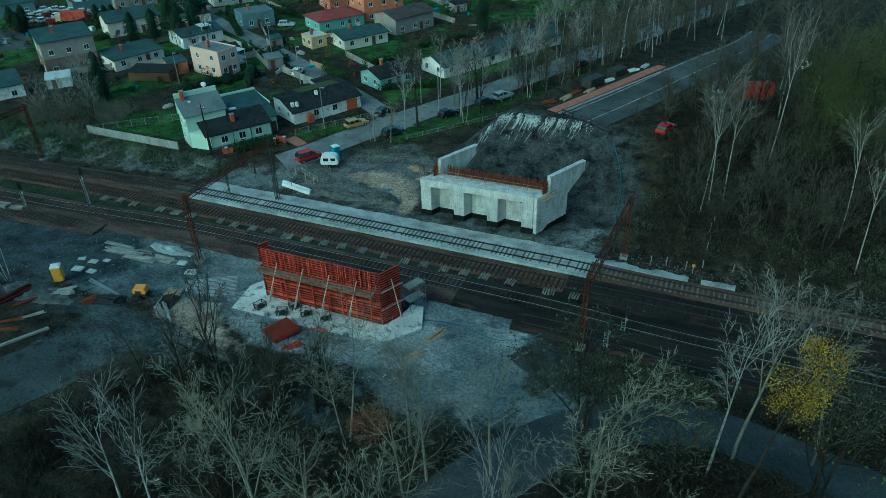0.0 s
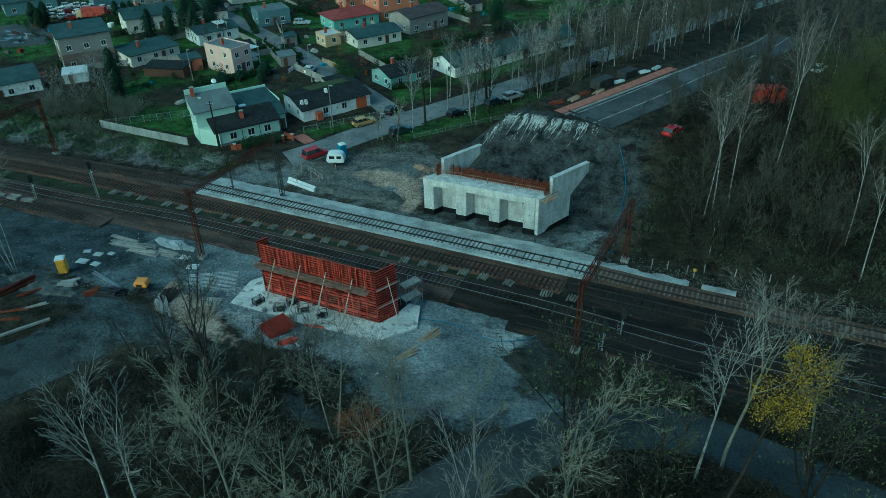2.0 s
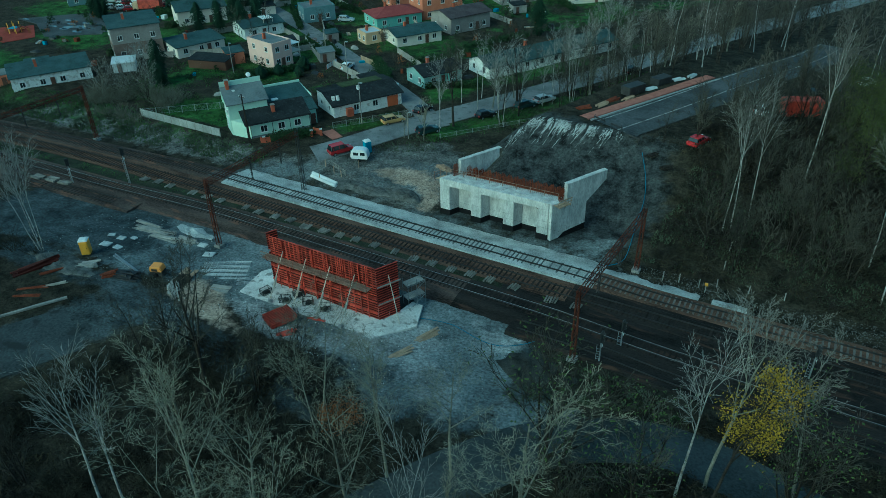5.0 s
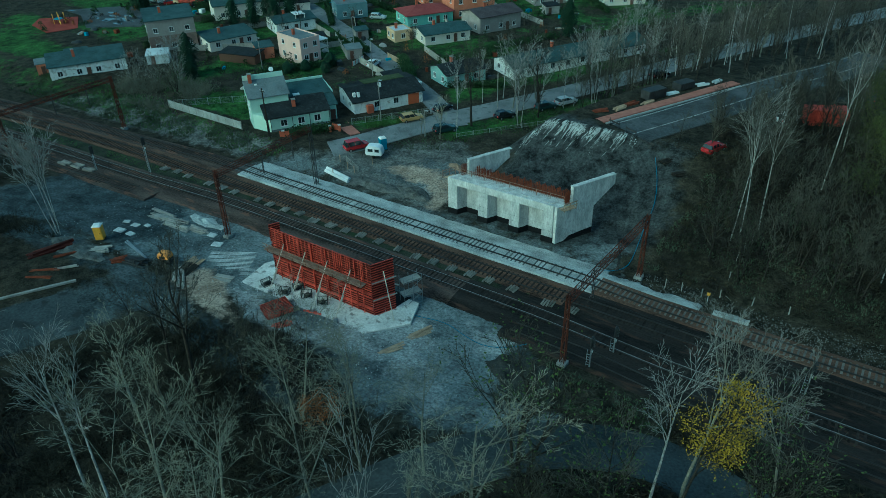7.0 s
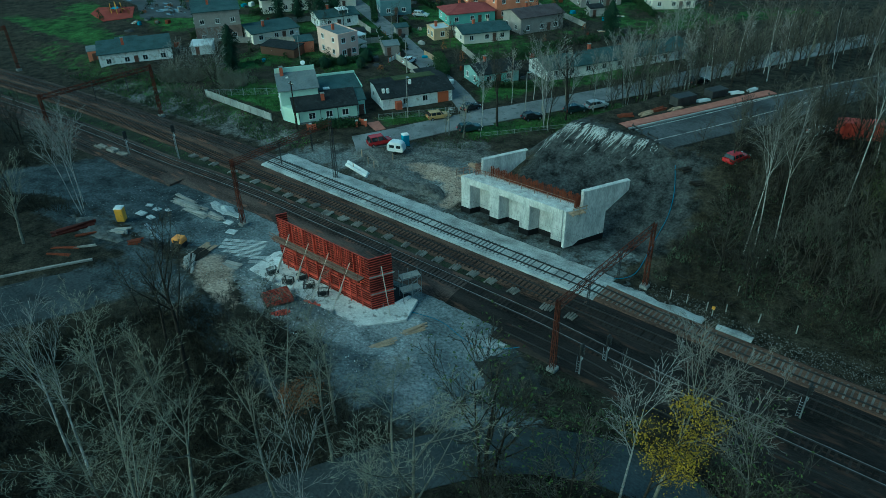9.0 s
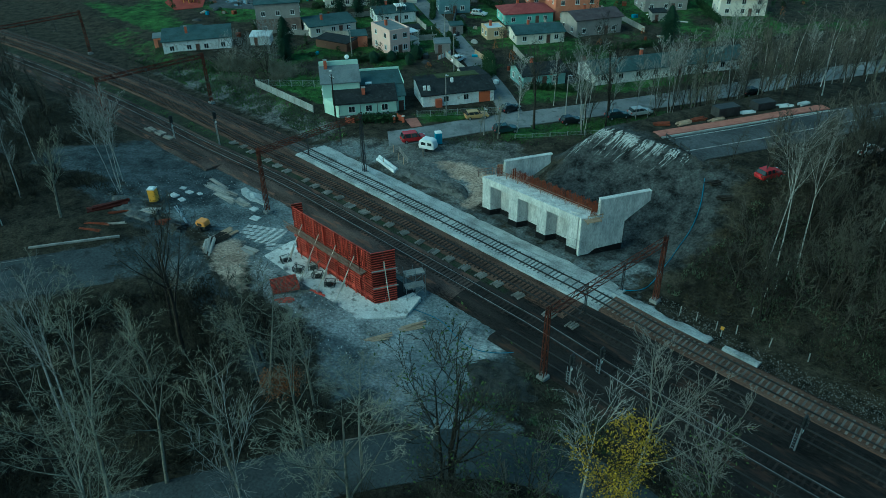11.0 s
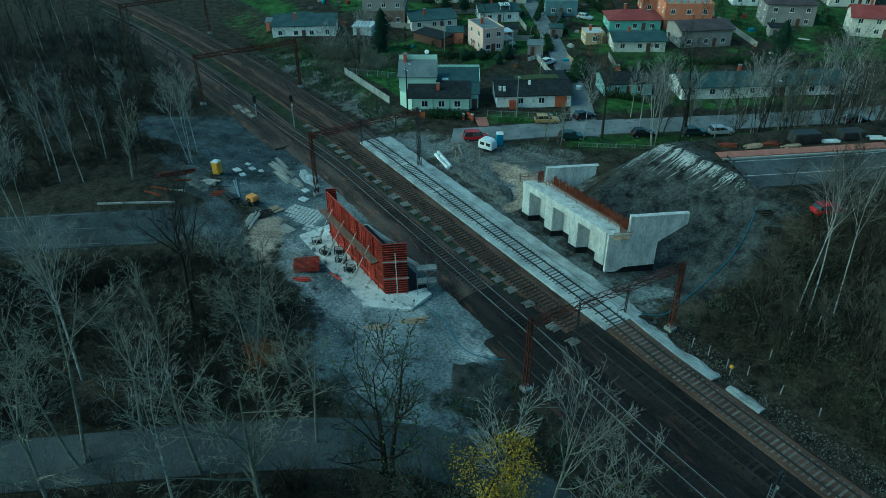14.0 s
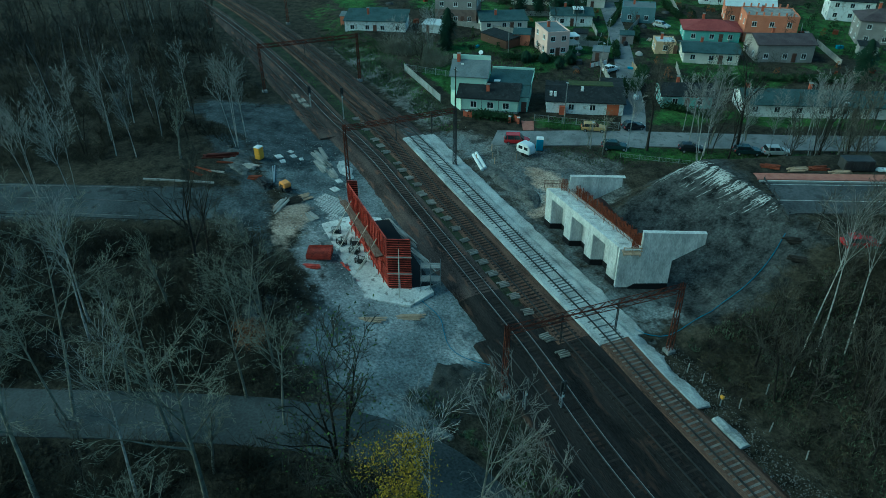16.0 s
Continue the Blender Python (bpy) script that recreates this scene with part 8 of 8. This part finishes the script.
# ---- building-site clutter ----
def crate(x, y, deg, label="black steel mesh crate on the slab"):
    base = thing("mesh_crate", label, "crate", "crates on the slab")
    z = max(gz(x, y), 0.42 + 0.3 * float(ss(56, 49, y)))
    m = pose(x, y, z, 0, 0, deg)
    bm = bmesh.new()
    for sx_ in (-0.6, 0.6):
        for sy_ in (-0.42, 0.42):
            add_box(bm, sx_ - 0.035, sx_ + 0.035, sy_ - 0.035, sy_ + 0.035, 0, 0.85, m)
    for zz in (0.1, 0.8):
        for sy_ in (-0.42, 0.42):
            add_box(bm, -0.57, 0.57, sy_ - 0.025, sy_ + 0.025, zz, zz + 0.05, m)
        for sx_ in (-0.6, 0.6):
            add_box(bm, sx_ - 0.025, sx_ + 0.025, -0.4, 0.4, zz, zz + 0.05, m)
    part("frame", bm, M["plastic_black"], base)
    bm = bmesh.new()
    for k in range(8):
        u = -0.5 + k * 0.143
        for sy_ in (-0.42, 0.42):
            add_box(bm, u - 0.012, u + 0.012, sy_ - 0.01, sy_ + 0.01, 0.15, 0.8, m)
    for k in range(6):
        v = -0.33 + k * 0.132
        for sx_ in (-0.6, 0.6):
            add_box(bm, sx_ - 0.01, sx_ + 0.01, v - 0.012, v + 0.012, 0.15, 0.8, m)
    part("mesh", bm, M["dark_steel"], base)
    bm = bmesh.new()
    rg = random.Random(int(x * 10))
    for k in range(5):
        bm = bmesh.new()
        add_box(bm, -0.5 + rg.random() * 0.5, -0.1 + rg.random() * 0.6, -0.35 + rg.random() * 0.3, 0.0 + rg.random() * 0.35, 0.1, 0.2 + rg.random() * 0.45, m, bevel=0.03)
        part("fitting", bm, M["plastic_black"], base, "dark clamps and fittings")


def heap(name, label, category, x, y, deg, rows, material, rng_seed=1, z=None):
    """A loose stack of long pieces; rows: (count, length, width, height)."""
    base = thing(name, label, category)
    rg = random.Random(rng_seed)
    zz = gz(x, y) - 0.03 if z is None else z
    for count, length, w, h in rows:
        for k in range(count):
            bm = bmesh.new()
            add_box(bm, -length / 2, length / 2, -w / 2, w / 2, 0, h)
            part("piece", bm, material, base, m=pose(x, y, zz, 0, 0, deg) @ pose(rg.uniform(-0.4, 0.4), (k - (count - 1) / 2) * w * 1.25 + rg.uniform(-0.1, 0.1), 0, 0, 0, rg.uniform(-5, 5)))
        zz += h * 1.02
    return base


for x, y, d in ((-43.6, 53.2, 20), (-42.9, 54.9, 60), (-40.9, 54.2, 35), (-38.3, 54.2, 40), (-46.8, 53.4, 75)):
    crate(x, y, d)


def panel_stack(x, y, deg, n):
    base = thing("panel_stack", "stack of red formwork panels on timber bearers", "formwork panels")
    z = gz(x, y)
    me = form_panel(3.2, 2.4, 9)
    for k in range(n):
        ob = new("panel", me)
        ob.parent = base
        ob.matrix_basis = pose(x, y, z + 0.25 + k * 0.14, 0, 0, deg + k % 3 * 1.5) @ pose(-1.6, -1.2, 0.22, -90, 0, 0)
    for u in (-0.8, 0.8):
        part("bearer", boxes((-0.06, 0.06, -0.8, 0.8, 0, 0.14)), M["timber"], base, m=pose(x, y, z - 0.02, 0, 0, deg) @ pose(u, 0, 0))


panel_stack(-41.2, 49.6, 65, 5)
heap("red_beam", "short red steel beams lying on the slab", "steel beam", -38.0, 52.0, 20, ((2, 1.6, 0.2, 0.2),), M["red_paint"], 2, 0.6)
heap("red_beam", "scattered red formwork parts on the ground", "steel parts", -38.8, 47.9, 60, ((4, 2.2, 0.18, 0.16), (2, 1.8, 0.2, 0.15)), M["red_paint"], 3)
heap("aluminium_frame", "pale aluminium ladder frames beside the panels", "frames", -43.3, 48.6, 62, ((5, 2.3, 0.12, 0.08), (3, 2.0, 0.12, 0.08)), M["steel"], 4)
for x, y, d, n, ln in ((-26.4, 51.0, 62, 3, 4.2), (-25.5, 55.6, 68, 4, 4.0)):
    heap("plank_pile", "weathered planks lying on the gravel", "planks", x, y, d, ((n, ln, 0.24, 0.06), (n - 1, ln * 0.9, 0.22, 0.06)), M["timber"], int(y))
for x, y, d, n, ln in ((-71.5, 57.8, 5, 5, 7.0), (-68.5, 57.0, 8, 4, 5.0), (-65.5, 58.2, 4, 5, 3.2), (-73.8, 58.9, 2, 3, 5.0)):
    heap("timber_stack", "long weathered timbers in the yard", "timber", x, y, d, ((n, ln, 0.22, 0.16), (max(1, n - 2), ln * 0.8, 0.22, 0.16)), M["timber_grey"], int(ln * 9))
heap("plank_pile", "dark boards heaped beside the compressor", "boards", -57.4, 49.0, 100, ((6, 4.6, 0.26, 0.07), (5, 4.2, 0.26, 0.07)), M["bark_dark"], 7)
heap("plank_pile", "dark boards lying beside the sand", "boards", -56.0, 47.4, 145, ((5, 5.0, 0.25, 0.08), (3, 4.0, 0.25, 0.08)), M["timber_grey"], 8)
heap("board_stack", "pale shuttering boards in the yard", "boards", -52.6, 50.9, 15, ((3, 2.6, 0.6, 0.05),), M["timber_grey"], 9)
heap("board_stack", "pale shuttering boards in the yard", "boards", -58.5, 51.2, 100, ((3, 3.2, 0.6, 0.05),), M["timber"], 10)
for x, y, w, d in ((-60.2, 57.0, 1.5, 20), (-62.8, 58.4, 1.3, 10), (-75.2, 53.6, 1.0, 30), (-73.2, 53.6, 1.2, 10), (-71.9, 54.6, 0.9, 0), (-73.3, 51.2, 1.5, 10), (-71.2, 51.4, 1.2, 0)):
    bm = bmesh.new()
    add_box(bm, -w / 2, w / 2, -w * 0.36, w * 0.36, -0.05, 0.12, bevel=0.03)
    ob = part("concrete_slab", bm, M["concrete"], m=at(x, y, d))
    tagged(ob, "pale loose concrete slab in the yard", "slab", "loose slabs")


def rebar_mat(x, y, deg, w, l):
    base = thing("rebar_mat", "grey steel mesh mats lying on the ground", "steel mesh")
    m = at(x, y, deg)
    for k in range(int(w / 0.3)):
        bm = bmesh.new()
        u = -w / 2 + k * 0.3
        add_tube(bm, m @ Vector((u, -l / 2, 0.14 + 0.05 * (k % 3))), m @ Vector((u + 0.05, l / 2, 0.12)), 0.035, sides=5)
        part("bar", bm, M["steel"], base)
    for k in range(int(l / 0.8)):
        bm = bmesh.new()
        v = -l / 2 + 0.2 + k * 0.8
        add_tube(bm, m @ Vector((-w / 2, v, 0.08)), m @ Vector((w / 2, v, 0.08)), 0.03, sides=5)
        part("bar", bm, M["steel"], base)


rebar_mat(-55.2, 54.8, -60, 4.2, 6.2)
rebar_mat(-50.4, 54.6, -50, 2.0, 3.6)


def scaffold(x, y, deg, w, d, h):
    base = thing("scaffold_tower", "grey tube scaffold tower with plank decks", "scaffold")
    m = at(x, y, deg)
    for a in (0, w / 2, w):
        for b in (0, d):
            bm = bmesh.new()
            add_tube(bm, m @ Vector((a, b, -0.05)), m @ Vector((a, b, h)), 0.035, sides=6)
            part("standard", bm, M["scaffold"], base)
    k = 0
    z = 1.6
    while z < h:
        bm = bmesh.new()
        for b in (0, d):
            add_tube(bm, m @ Vector((0, b, z)), m @ Vector((w, b, z)), 0.04, sides=6)
        for a in (0, w / 2, w):
            add_tube(bm, m @ Vector((a, 0, z)), m @ Vector((a, d, z)), 0.04, sides=6)
        add_tube(bm, m @ Vector((0, 0, z - 1.5)), m @ Vector((w, 0, z)), 0.035, sides=6)
        part("ledger", bm, M["scaffold"], base)
        bm = bmesh.new()
        for j in range(3):
            add_box(bm, 0.02, w - 0.02, 0.08 + j * d / 3, 0.02 + (j + 1) * d / 3, z + 0.05, z + 0.10, m)
        part("deck", bm, M["timber_grey"], base, "plank deck")
        z += 1.9


for x, y, d in ((-102.6, 61.0, 6), (-99.6, 61.5, 4), (-96.6, 61.7, 10)):
    heap("concrete_block_row", "pale concrete blocks laid beside the siding", "blocks", x, y, d, ((3, 2.2, 0.35, 0.3),), M["sleeper_pale"], int(-x), 0.25)
scaffold(-29.7, 59.2, 64, 2.4, 1.2, 4.2)
heap("plank_pile", "pale planks and rails along the pit edge", "planks", -44.0, 62.0, 8, ((3, 9.0, 0.22, 0.08), (2, 8.0, 0.2, 0.08)), M["timber_grey"], 12)
heap("plank_pile", "pale planks along the pit edge", "planks", -36.5, 62.3, 10, ((3, 6.0, 0.22, 0.08),), M["timber_grey"], 13)
heap("red_beam", "red formwork parts beside the pit", "steel parts", -45.5, 60.6, 20, ((3, 1.2, 0.3, 0.2),), M["red_paint"], 14)
# Flat sheet in the bitumen black: the pit's darkness is put into its colour.
pit = bmesh.new()
add_prism(pit, [(-48.5, 57.2), (-30.6, 57.6), (-30.0, 60.9), (-47.5, 61.4)], 2, 0.38, 0.47)
tagged(part("blinding_slab", pit, M["bitumen"]), "flat black sheet standing in for the dark pit behind the formwork", "slab", kind="structure")

# scrap and beams at the west edge of the yard
heap("scrap_heap", "dark rusty scrap steel heaped by the yard", "scrap", -64.2, 46.8, 15, ((7, 4.0, 0.22, 0.18), (5, 3.0, 0.25, 0.2), (4, 2.5, 0.2, 0.2)), M["dark_steel"], 15)
heap("scrap_heap", "dark rusty beams heaped by the yard", "scrap", -65.5, 45.9, 60, ((3, 2.0, 0.3, 0.25), (2, 1.6, 0.3, 0.25)), M["rust"], 16)
heap("steel_beam", "grey steel beams lying by the yard", "steel beam", -66.5, 48.9, -15, ((2, 6.0, 0.16, 0.2),), M["steel"], 17)
heap("red_beam", "dull red beams stacked by the yard", "steel beam", -74.5, 42.2, 75, ((4, 5.5, 0.3, 0.3), (2, 5.0, 0.3, 0.3)), M["ply_shaded"], 18)
for x, y, d in ((-72.0, 42.2, 60), (-70.6, 38.8, 40), (-69.0, 40.6, 50), (-69.5, 37.6, 35)):
    heap("steel_frame", "old steel and timber lengths lying in the grass", "steel frame", x, y, d, ((3, 3.2, 0.1, 0.1), (2, 2.8, 0.1, 0.1)), M["rust"] if x < -69.2 else M["timber_grey"], int(x * y))
heap("pallet_stack", "wooden pallets stacked beside the toilet", "pallets", -69.6, 45.9, 40, ((4, 2.2, 0.3, 0.14), (4, 2.2, 0.3, 0.14), (3, 2.2, 0.3, 0.14)), M["timber_grey"], 19)
ribbon("kerb_yard", [(-70.5, 30.0), (-67.5, 35.4), (-65.2, 39.7)], 0.15, 0.15, 0.22, M["concrete_old"], "weathered concrete kerb wall beside the old road", "kerb", thick=0.9, cells=1)


# two white pipes by the street, hoses and posts
for k in range(2):
    bm = bmesh.new()
    a, b = Vector((-62.6 + k * 0.3, 82.6 - k * 0.7, 0)), Vector((-57.0 + k * 0.3, 81.6 - k * 0.7, 0))
    a.z, b.z = gz(a.x, a.y) + 0.28, gz(b.x, b.y) + 0.28
    add_tube(bm, a, b, 0.28, sides=14)
    tagged(part("pipe", bm, M["white_paint"]), "white concrete pipe lying on the gravel", "pipe", "pipes by the track")


def hose(points, r, label):
    line = smooth_line(points, 0.8)
    pts = [(p[0], p[1], gz(p[0], p[1]) + r + 0.06) for p in line]
    cu = bpy.data.curves.new("hose", "CURVE")
    cu.dimensions, cu.bevel_depth, cu.bevel_resolution = "3D", r, 2
    sp = cu.splines.new("POLY")
    sp.points.add(len(pts) - 1)
    for p, q in zip(sp.points, pts):
        p.co = (*q, 1)
    cu.materials.append(M["hose"])
    tagged(new("hose", cu), label, "hose")


hose([(-14.5, 101), (-12.5, 97), (-11.3, 92.7), (-11.3, 89), (-10.6, 85), (-10.3, 81), (-12.2, 79), (-14.5, 78.6)], 0.05, "blue water hose running down the bank")
hose([(-13.5, 62), (-15.5, 59.5), (-18.0, 58.0), (-21, 58.5), (-24, 59.5), (-28, 58.5)], 0.045, "blue water hose across the muddy gravel")
for k, (x, y) in enumerate(((-4.9, 79.6), (-3.0, 80.0), (-0.6, 80.0), (1.4, 80.8), (1.5, 84.0), (1.4, 87.0), (1.8, 88.8), (2.2, 90.4), (5.0, 81.2), (9.0, 81.6))):
    bm = bmesh.new()
    add_box(bm, -0.055, 0.055, -0.055, 0.055, -0.2, 1.3, bevel=0.015)
    tagged(part("fence_post", bm, M["concrete_old"], m=at(x, y, k * 17) @ Matrix.Rotation(0.06 * (k % 3 - 1), 4, "X")), "leaning concrete fence post in the grass", "post", "old fence posts")
box = thing("signal_box", "small orange box on a post", "box")
part("post", boxes((-0.05, 0.05, -0.05, 0.05, -0.1, 1.0)), M["steel"], box, m=at(0.3, 79.4, 10))
part("case", boxes((-0.18, 0.18, -0.12, 0.12, 1.0, 1.3)), M["plastic_yellow"], box, m=at(0.3, 79.4, 10))
for x, y in ((-60.4, 81.6), (-59.3, 84.0), (-56.5, 87.0), (-61.9, 85.2), (-57.5, 83.5)):
    bm = bmesh.new()
    add_box(bm, -0.05, 0.05, -0.05, 0.05, -0.2, 1.3)
    tagged(part("marker_post", bm, M["timber"], m=at(x, y, 10)), "thin wooden marker post in the grass", "post", "marker posts")


def rubble(name, label, seed, count, region, low, high, material, shape=None):
    rg = random.Random(seed)
    vs, fs = [], []
    for k in range(count):
        x, y = rg.uniform(region[0], region[1]), rg.uniform(region[2], region[3])
        if shape and not shape(x, y):
            continue
        r = rg.uniform(low, high) * rg.uniform(0.5, 1.0)
        c = Vector((x, y, gz(x, y) + r * 0.2))
        q = Euler((rg.uniform(0, 6), rg.uniform(0, 6), rg.uniform(0, 6))).to_matrix()
        i = len(vs)
        for p in ((1, 0, 0), (-1, 0, 0), (0, 0.8, 0), (0, -0.8, 0), (0, 0, 0.6), (0, 0, -0.6)):
            vs.append(c + q @ (Vector(p) * r * rg.uniform(0.7, 1.2)))
        fs += [(i, i + 2, i + 4), (i + 2, i + 1, i + 4), (i + 1, i + 3, i + 4), (i + 3, i, i + 4), (i + 2, i, i + 5), (i + 1, i + 2, i + 5), (i + 3, i + 1, i + 5), (i, i + 3, i + 5)]
    tagged(raw(name, vs, fs, material), label, "rubble", kind="stuff")


rubble("rubble_track", "grey broken stones beside the track", 1, 3400, (-9, 40, 77.2, 81.4), 0.04, 0.17, mat("broken_stone", (0.05, 0.048, 0.045), (0.17, 0.165, 0.155), 0.8, 0.95, 0, 0.2))
rubble("rubble_bank", "clods and stones on the dark earth bank", 2, 4200, (-40, -9, 88, 106), 0.03, 0.13, mat("clod", (0.018, 0.019, 0.019), (0.085, 0.088, 0.086), 0.5, 0.95, 0, 0.2))
rubble("rubble_yard", "pale stones and debris on the yard", 3, 1500, (-84, -14, 44, 61), 0.03, 0.14, mat("debris", (0.10, 0.10, 0.10), (0.42, 0.42, 0.40), 1.5, 0.95, 0, 0.2), yard_off)
rubble("rubble_sand", "clods on the churned earth beside the abutment", 4, 2600, (-62, -39, 79.5, 98), 0.03, 0.13, mat("clod_sand", (0.03, 0.028, 0.025), (0.12, 0.11, 0.095), 0.4, 0.95, 0, 0.2))
rubble("litter", "pale litter and stones along the track verge", 5, 110, (-130, -60, 77.5, 86), 0.04, 0.14, mat("litter", (0.12, 0.12, 0.11), (0.4, 0.4, 0.38), 1.5, 0.9, 0, 0.1))
rubble("rubble_slab", "pale debris scattered on the slab", 6, 420, (-50, -24, 46, 56), 0.04, 0.16, M["concrete"])


def earth_heap(name, label, x, y, rx, ry, h, material, seed):
    vs, fs = [], []
    n = 36
    for j in range(n + 1):
        for i in range(n + 1):
            u, v = 2 * i / n - 1, 2 * j / n - 1
            px, py = x + u * rx, y + v * ry
            r = math.hypot(u, v) * (1.12 + 0.45 * noise.noise((px * 0.55, py * 0.55, seed + 5)))
            z = h * max(0, 1 - r) ** 0.8 * (0.75 + 0.5 * noise.noise((px * 0.6, py * 0.6, seed))) + (0.22 * noise.noise((px * 1.4, py * 1.4, seed)) + 0.14 * noise.noise((px * 3.5, py * 3.5, seed))) * min(1, 3 * (1 - min(r, 1)))
            vs.append((px, py, gz(px, py) + (z if r < 1 else -0.7)))
    for j in range(n):
        for i in range(n):
            a = j * (n + 1) + i
            fs.append((a, a + 1, a + n + 2, a + n + 1))
    tagged(raw(name, vs, fs, material, smooth=True), label, "earth heap", kind="stuff")


SANDY = mat("sandy_earth", (0.17, 0.115, 0.075), (0.40, 0.29, 0.20), 0.6, 0.95, 0, 0.6, 9)
DARKEARTH = mat("dark_earth", (0.012, 0.012, 0.011), (0.07, 0.068, 0.06), 0.9, 0.95, 0, 0.9, 9)
GREYEARTH = mat("grey_earth", (0.028, 0.028, 0.027), (0.16, 0.16, 0.15), 0.9, 0.95, 0, 0.7, 9)
for row in (("sand_heap", "orange-brown sand heap beside the abutment", -44.3, 93.6, 1.8, 1.0, 0.5, SANDY, 3),
            ("earth_heap", "grey earth heap along the track", -53.0, 82.2, 6.5, 1.5, 0.7, GREYEARTH, 4), ("earth_heap", "grey earth heap", -45.6, 83.2, 4.0, 1.6, 0.9, GREYEARTH, 5), 
            ("earth_heap", "dark earth heap beside the muddy gravel", -12.4, 56.6, 4.6, 3.4, 0.5, DARKEARTH, 7), ("sand_heap", "pale gravel mound by the mast", -66.5, 60.6, 3.6, 1.2, 0.25, M["ballast_new"], 8), ("earth_heap", "earth bank beside the yard", -73.0, 44.5, 6.0, 2.2, 0.5, GREYEARTH, 9)):
    earth_heap(*row)


# materials and vehicles on the new road
def on_road(s, l):
    return road_point(s, l)


def box_thing(name, label, category, s, l, deg, w, d, h, material, ribs=True):
    base = thing(name, label, category)
    x, y = on_road(s, l)
    m = at(x, y, deg, 0.1)
    bm = bmesh.new()
    add_box(bm, -w / 2, w / 2, -d / 2, d / 2, 0, h, m, 0.04)
    part("body", bm, material, base)
    if ribs:
        bm = bmesh.new()
        k = int(w / 0.45)
        for i in range(k):
            u = -w / 2 + (i + 0.5) * w / k
            add_box(bm, u - 0.08, u + 0.08, -d / 2 - 0.05, d / 2 + 0.05, 0.15, h - 0.12, m)
        part("rib", bm, material, base)


ROAD_DEG = math.degrees(math.atan2(UY, UX))
box_thing("container", "rusty red steel shipping container", "container", 52.0, 12.5, 25, 6.1, 2.4, 2.5, M["red_paint"])
box_thing("skip", "dark steel skip beside the road", "skip", 38.5, -10.0, ROAD_DEG, 4.0, 2.0, 1.5, M["dark_steel"])
box_thing("skip", "dark steel skip beside the road", "skip", 46.0, -10.4, ROAD_DEG, 3.5, 2.0, 1.2, M["dark_steel"])
for k, (s, l, lab, mname) in enumerate(((27.0, -10.2, "rusty steel drums and beams", "rust"), (30.5, -9.4, "brown timber beams beside the path", "timber"), (33.5, -9.8, "rust-red beams beside the path", "rust"), (42.5, -9.6, "pale boards stacked beside the path", "white_paint"),
                                        (50.0, -9.8, "pale boards stacked beside the path", "white_paint"), (53.5, -9.6, "pale boards stacked beside the path", "tarp"), (36.0, -8.6, "yellow-brown boards", "timber"), (24.5, 7.2, "dark logs lying at the road end", "bark_dark"), (24.0, 10.5, "dark logs lying at the road end", "bark_dark"))):
    x, y = on_road(s, l)
    heap("material_stack", lab + " on the bank", "materials", x, y, ROAD_DEG + (k * 23) % 30 - 15, ((4, 2.4, 0.22, 0.16), (3, 2.0, 0.22, 0.16)), M[mname], 30 + k)
for k in range(3):
    x, y = on_road(24.4, -4 + k * 3.6)
    barrier = thing("road_barrier", "dark traffic barrier across the road end", "barrier", "road barriers")
    part("board", boxes((-1.2, 1.2, -0.03, 0.03, 0.55, 0.8)), M["dark_steel"], barrier, m=at(x, y, ROAD_DEG + 90, 0.1))
    for u in (-1.0, 1.0):
        part("foot", boxes((u - 0.1, u + 0.1, -0.3, 0.3, 0, 0.12), (u - 0.03, u + 0.03, -0.03, 0.03, 0.12, 1.1)), M["plastic_black"], barrier, m=at(x, y, ROAD_DEG + 90, 0.1))
# garden sheds and clutter by the houses
for label, x, y, deg, w, d, h, wl_, rf in (("white corrugated shed below the grey house", -134.0, 101.6, 46, 4.8, 4.0, 2.0, "tarp", "tarp"), ("rust-red shed beside the long house", -150.0, 84.5, 62, 4.5, 3.0, 2.4, "brick_wall", "roof_grey"), ("dark brown garden shed", -121.5, 112.2, 14, 9.5, 4.2, 1.8, "door_brown", "roof_black"),
                                       ("red-brown garage beside the pale house", -114.5, 117.5, 58, 4.0, 4.0, 2.5, "brick_wall", "roof_teal"), ("small teal lean-to with a rusty roof", -66.5, 124.5, 52, 6.0, 3.5, 2.3, "teal_wall", "rust"), ("grey shed behind the houses", -96.0, 128.0, 52, 3.5, 3.0, 2.2, "grey_wall", "roof_grey")):
    t = thing("shed", label, "shed", "sheds")
    m = at(x, y, deg)
    block(t, 0, w, 0, d, h, M[wl_], m)
    mono_roof(t, 0, w, 0, d, h + 0.02, h + 0.4, M[rf], m, 0.2)
    door(t, w * 0.3, -0.012, 0.9, 1.9, m, M["door_brown"])
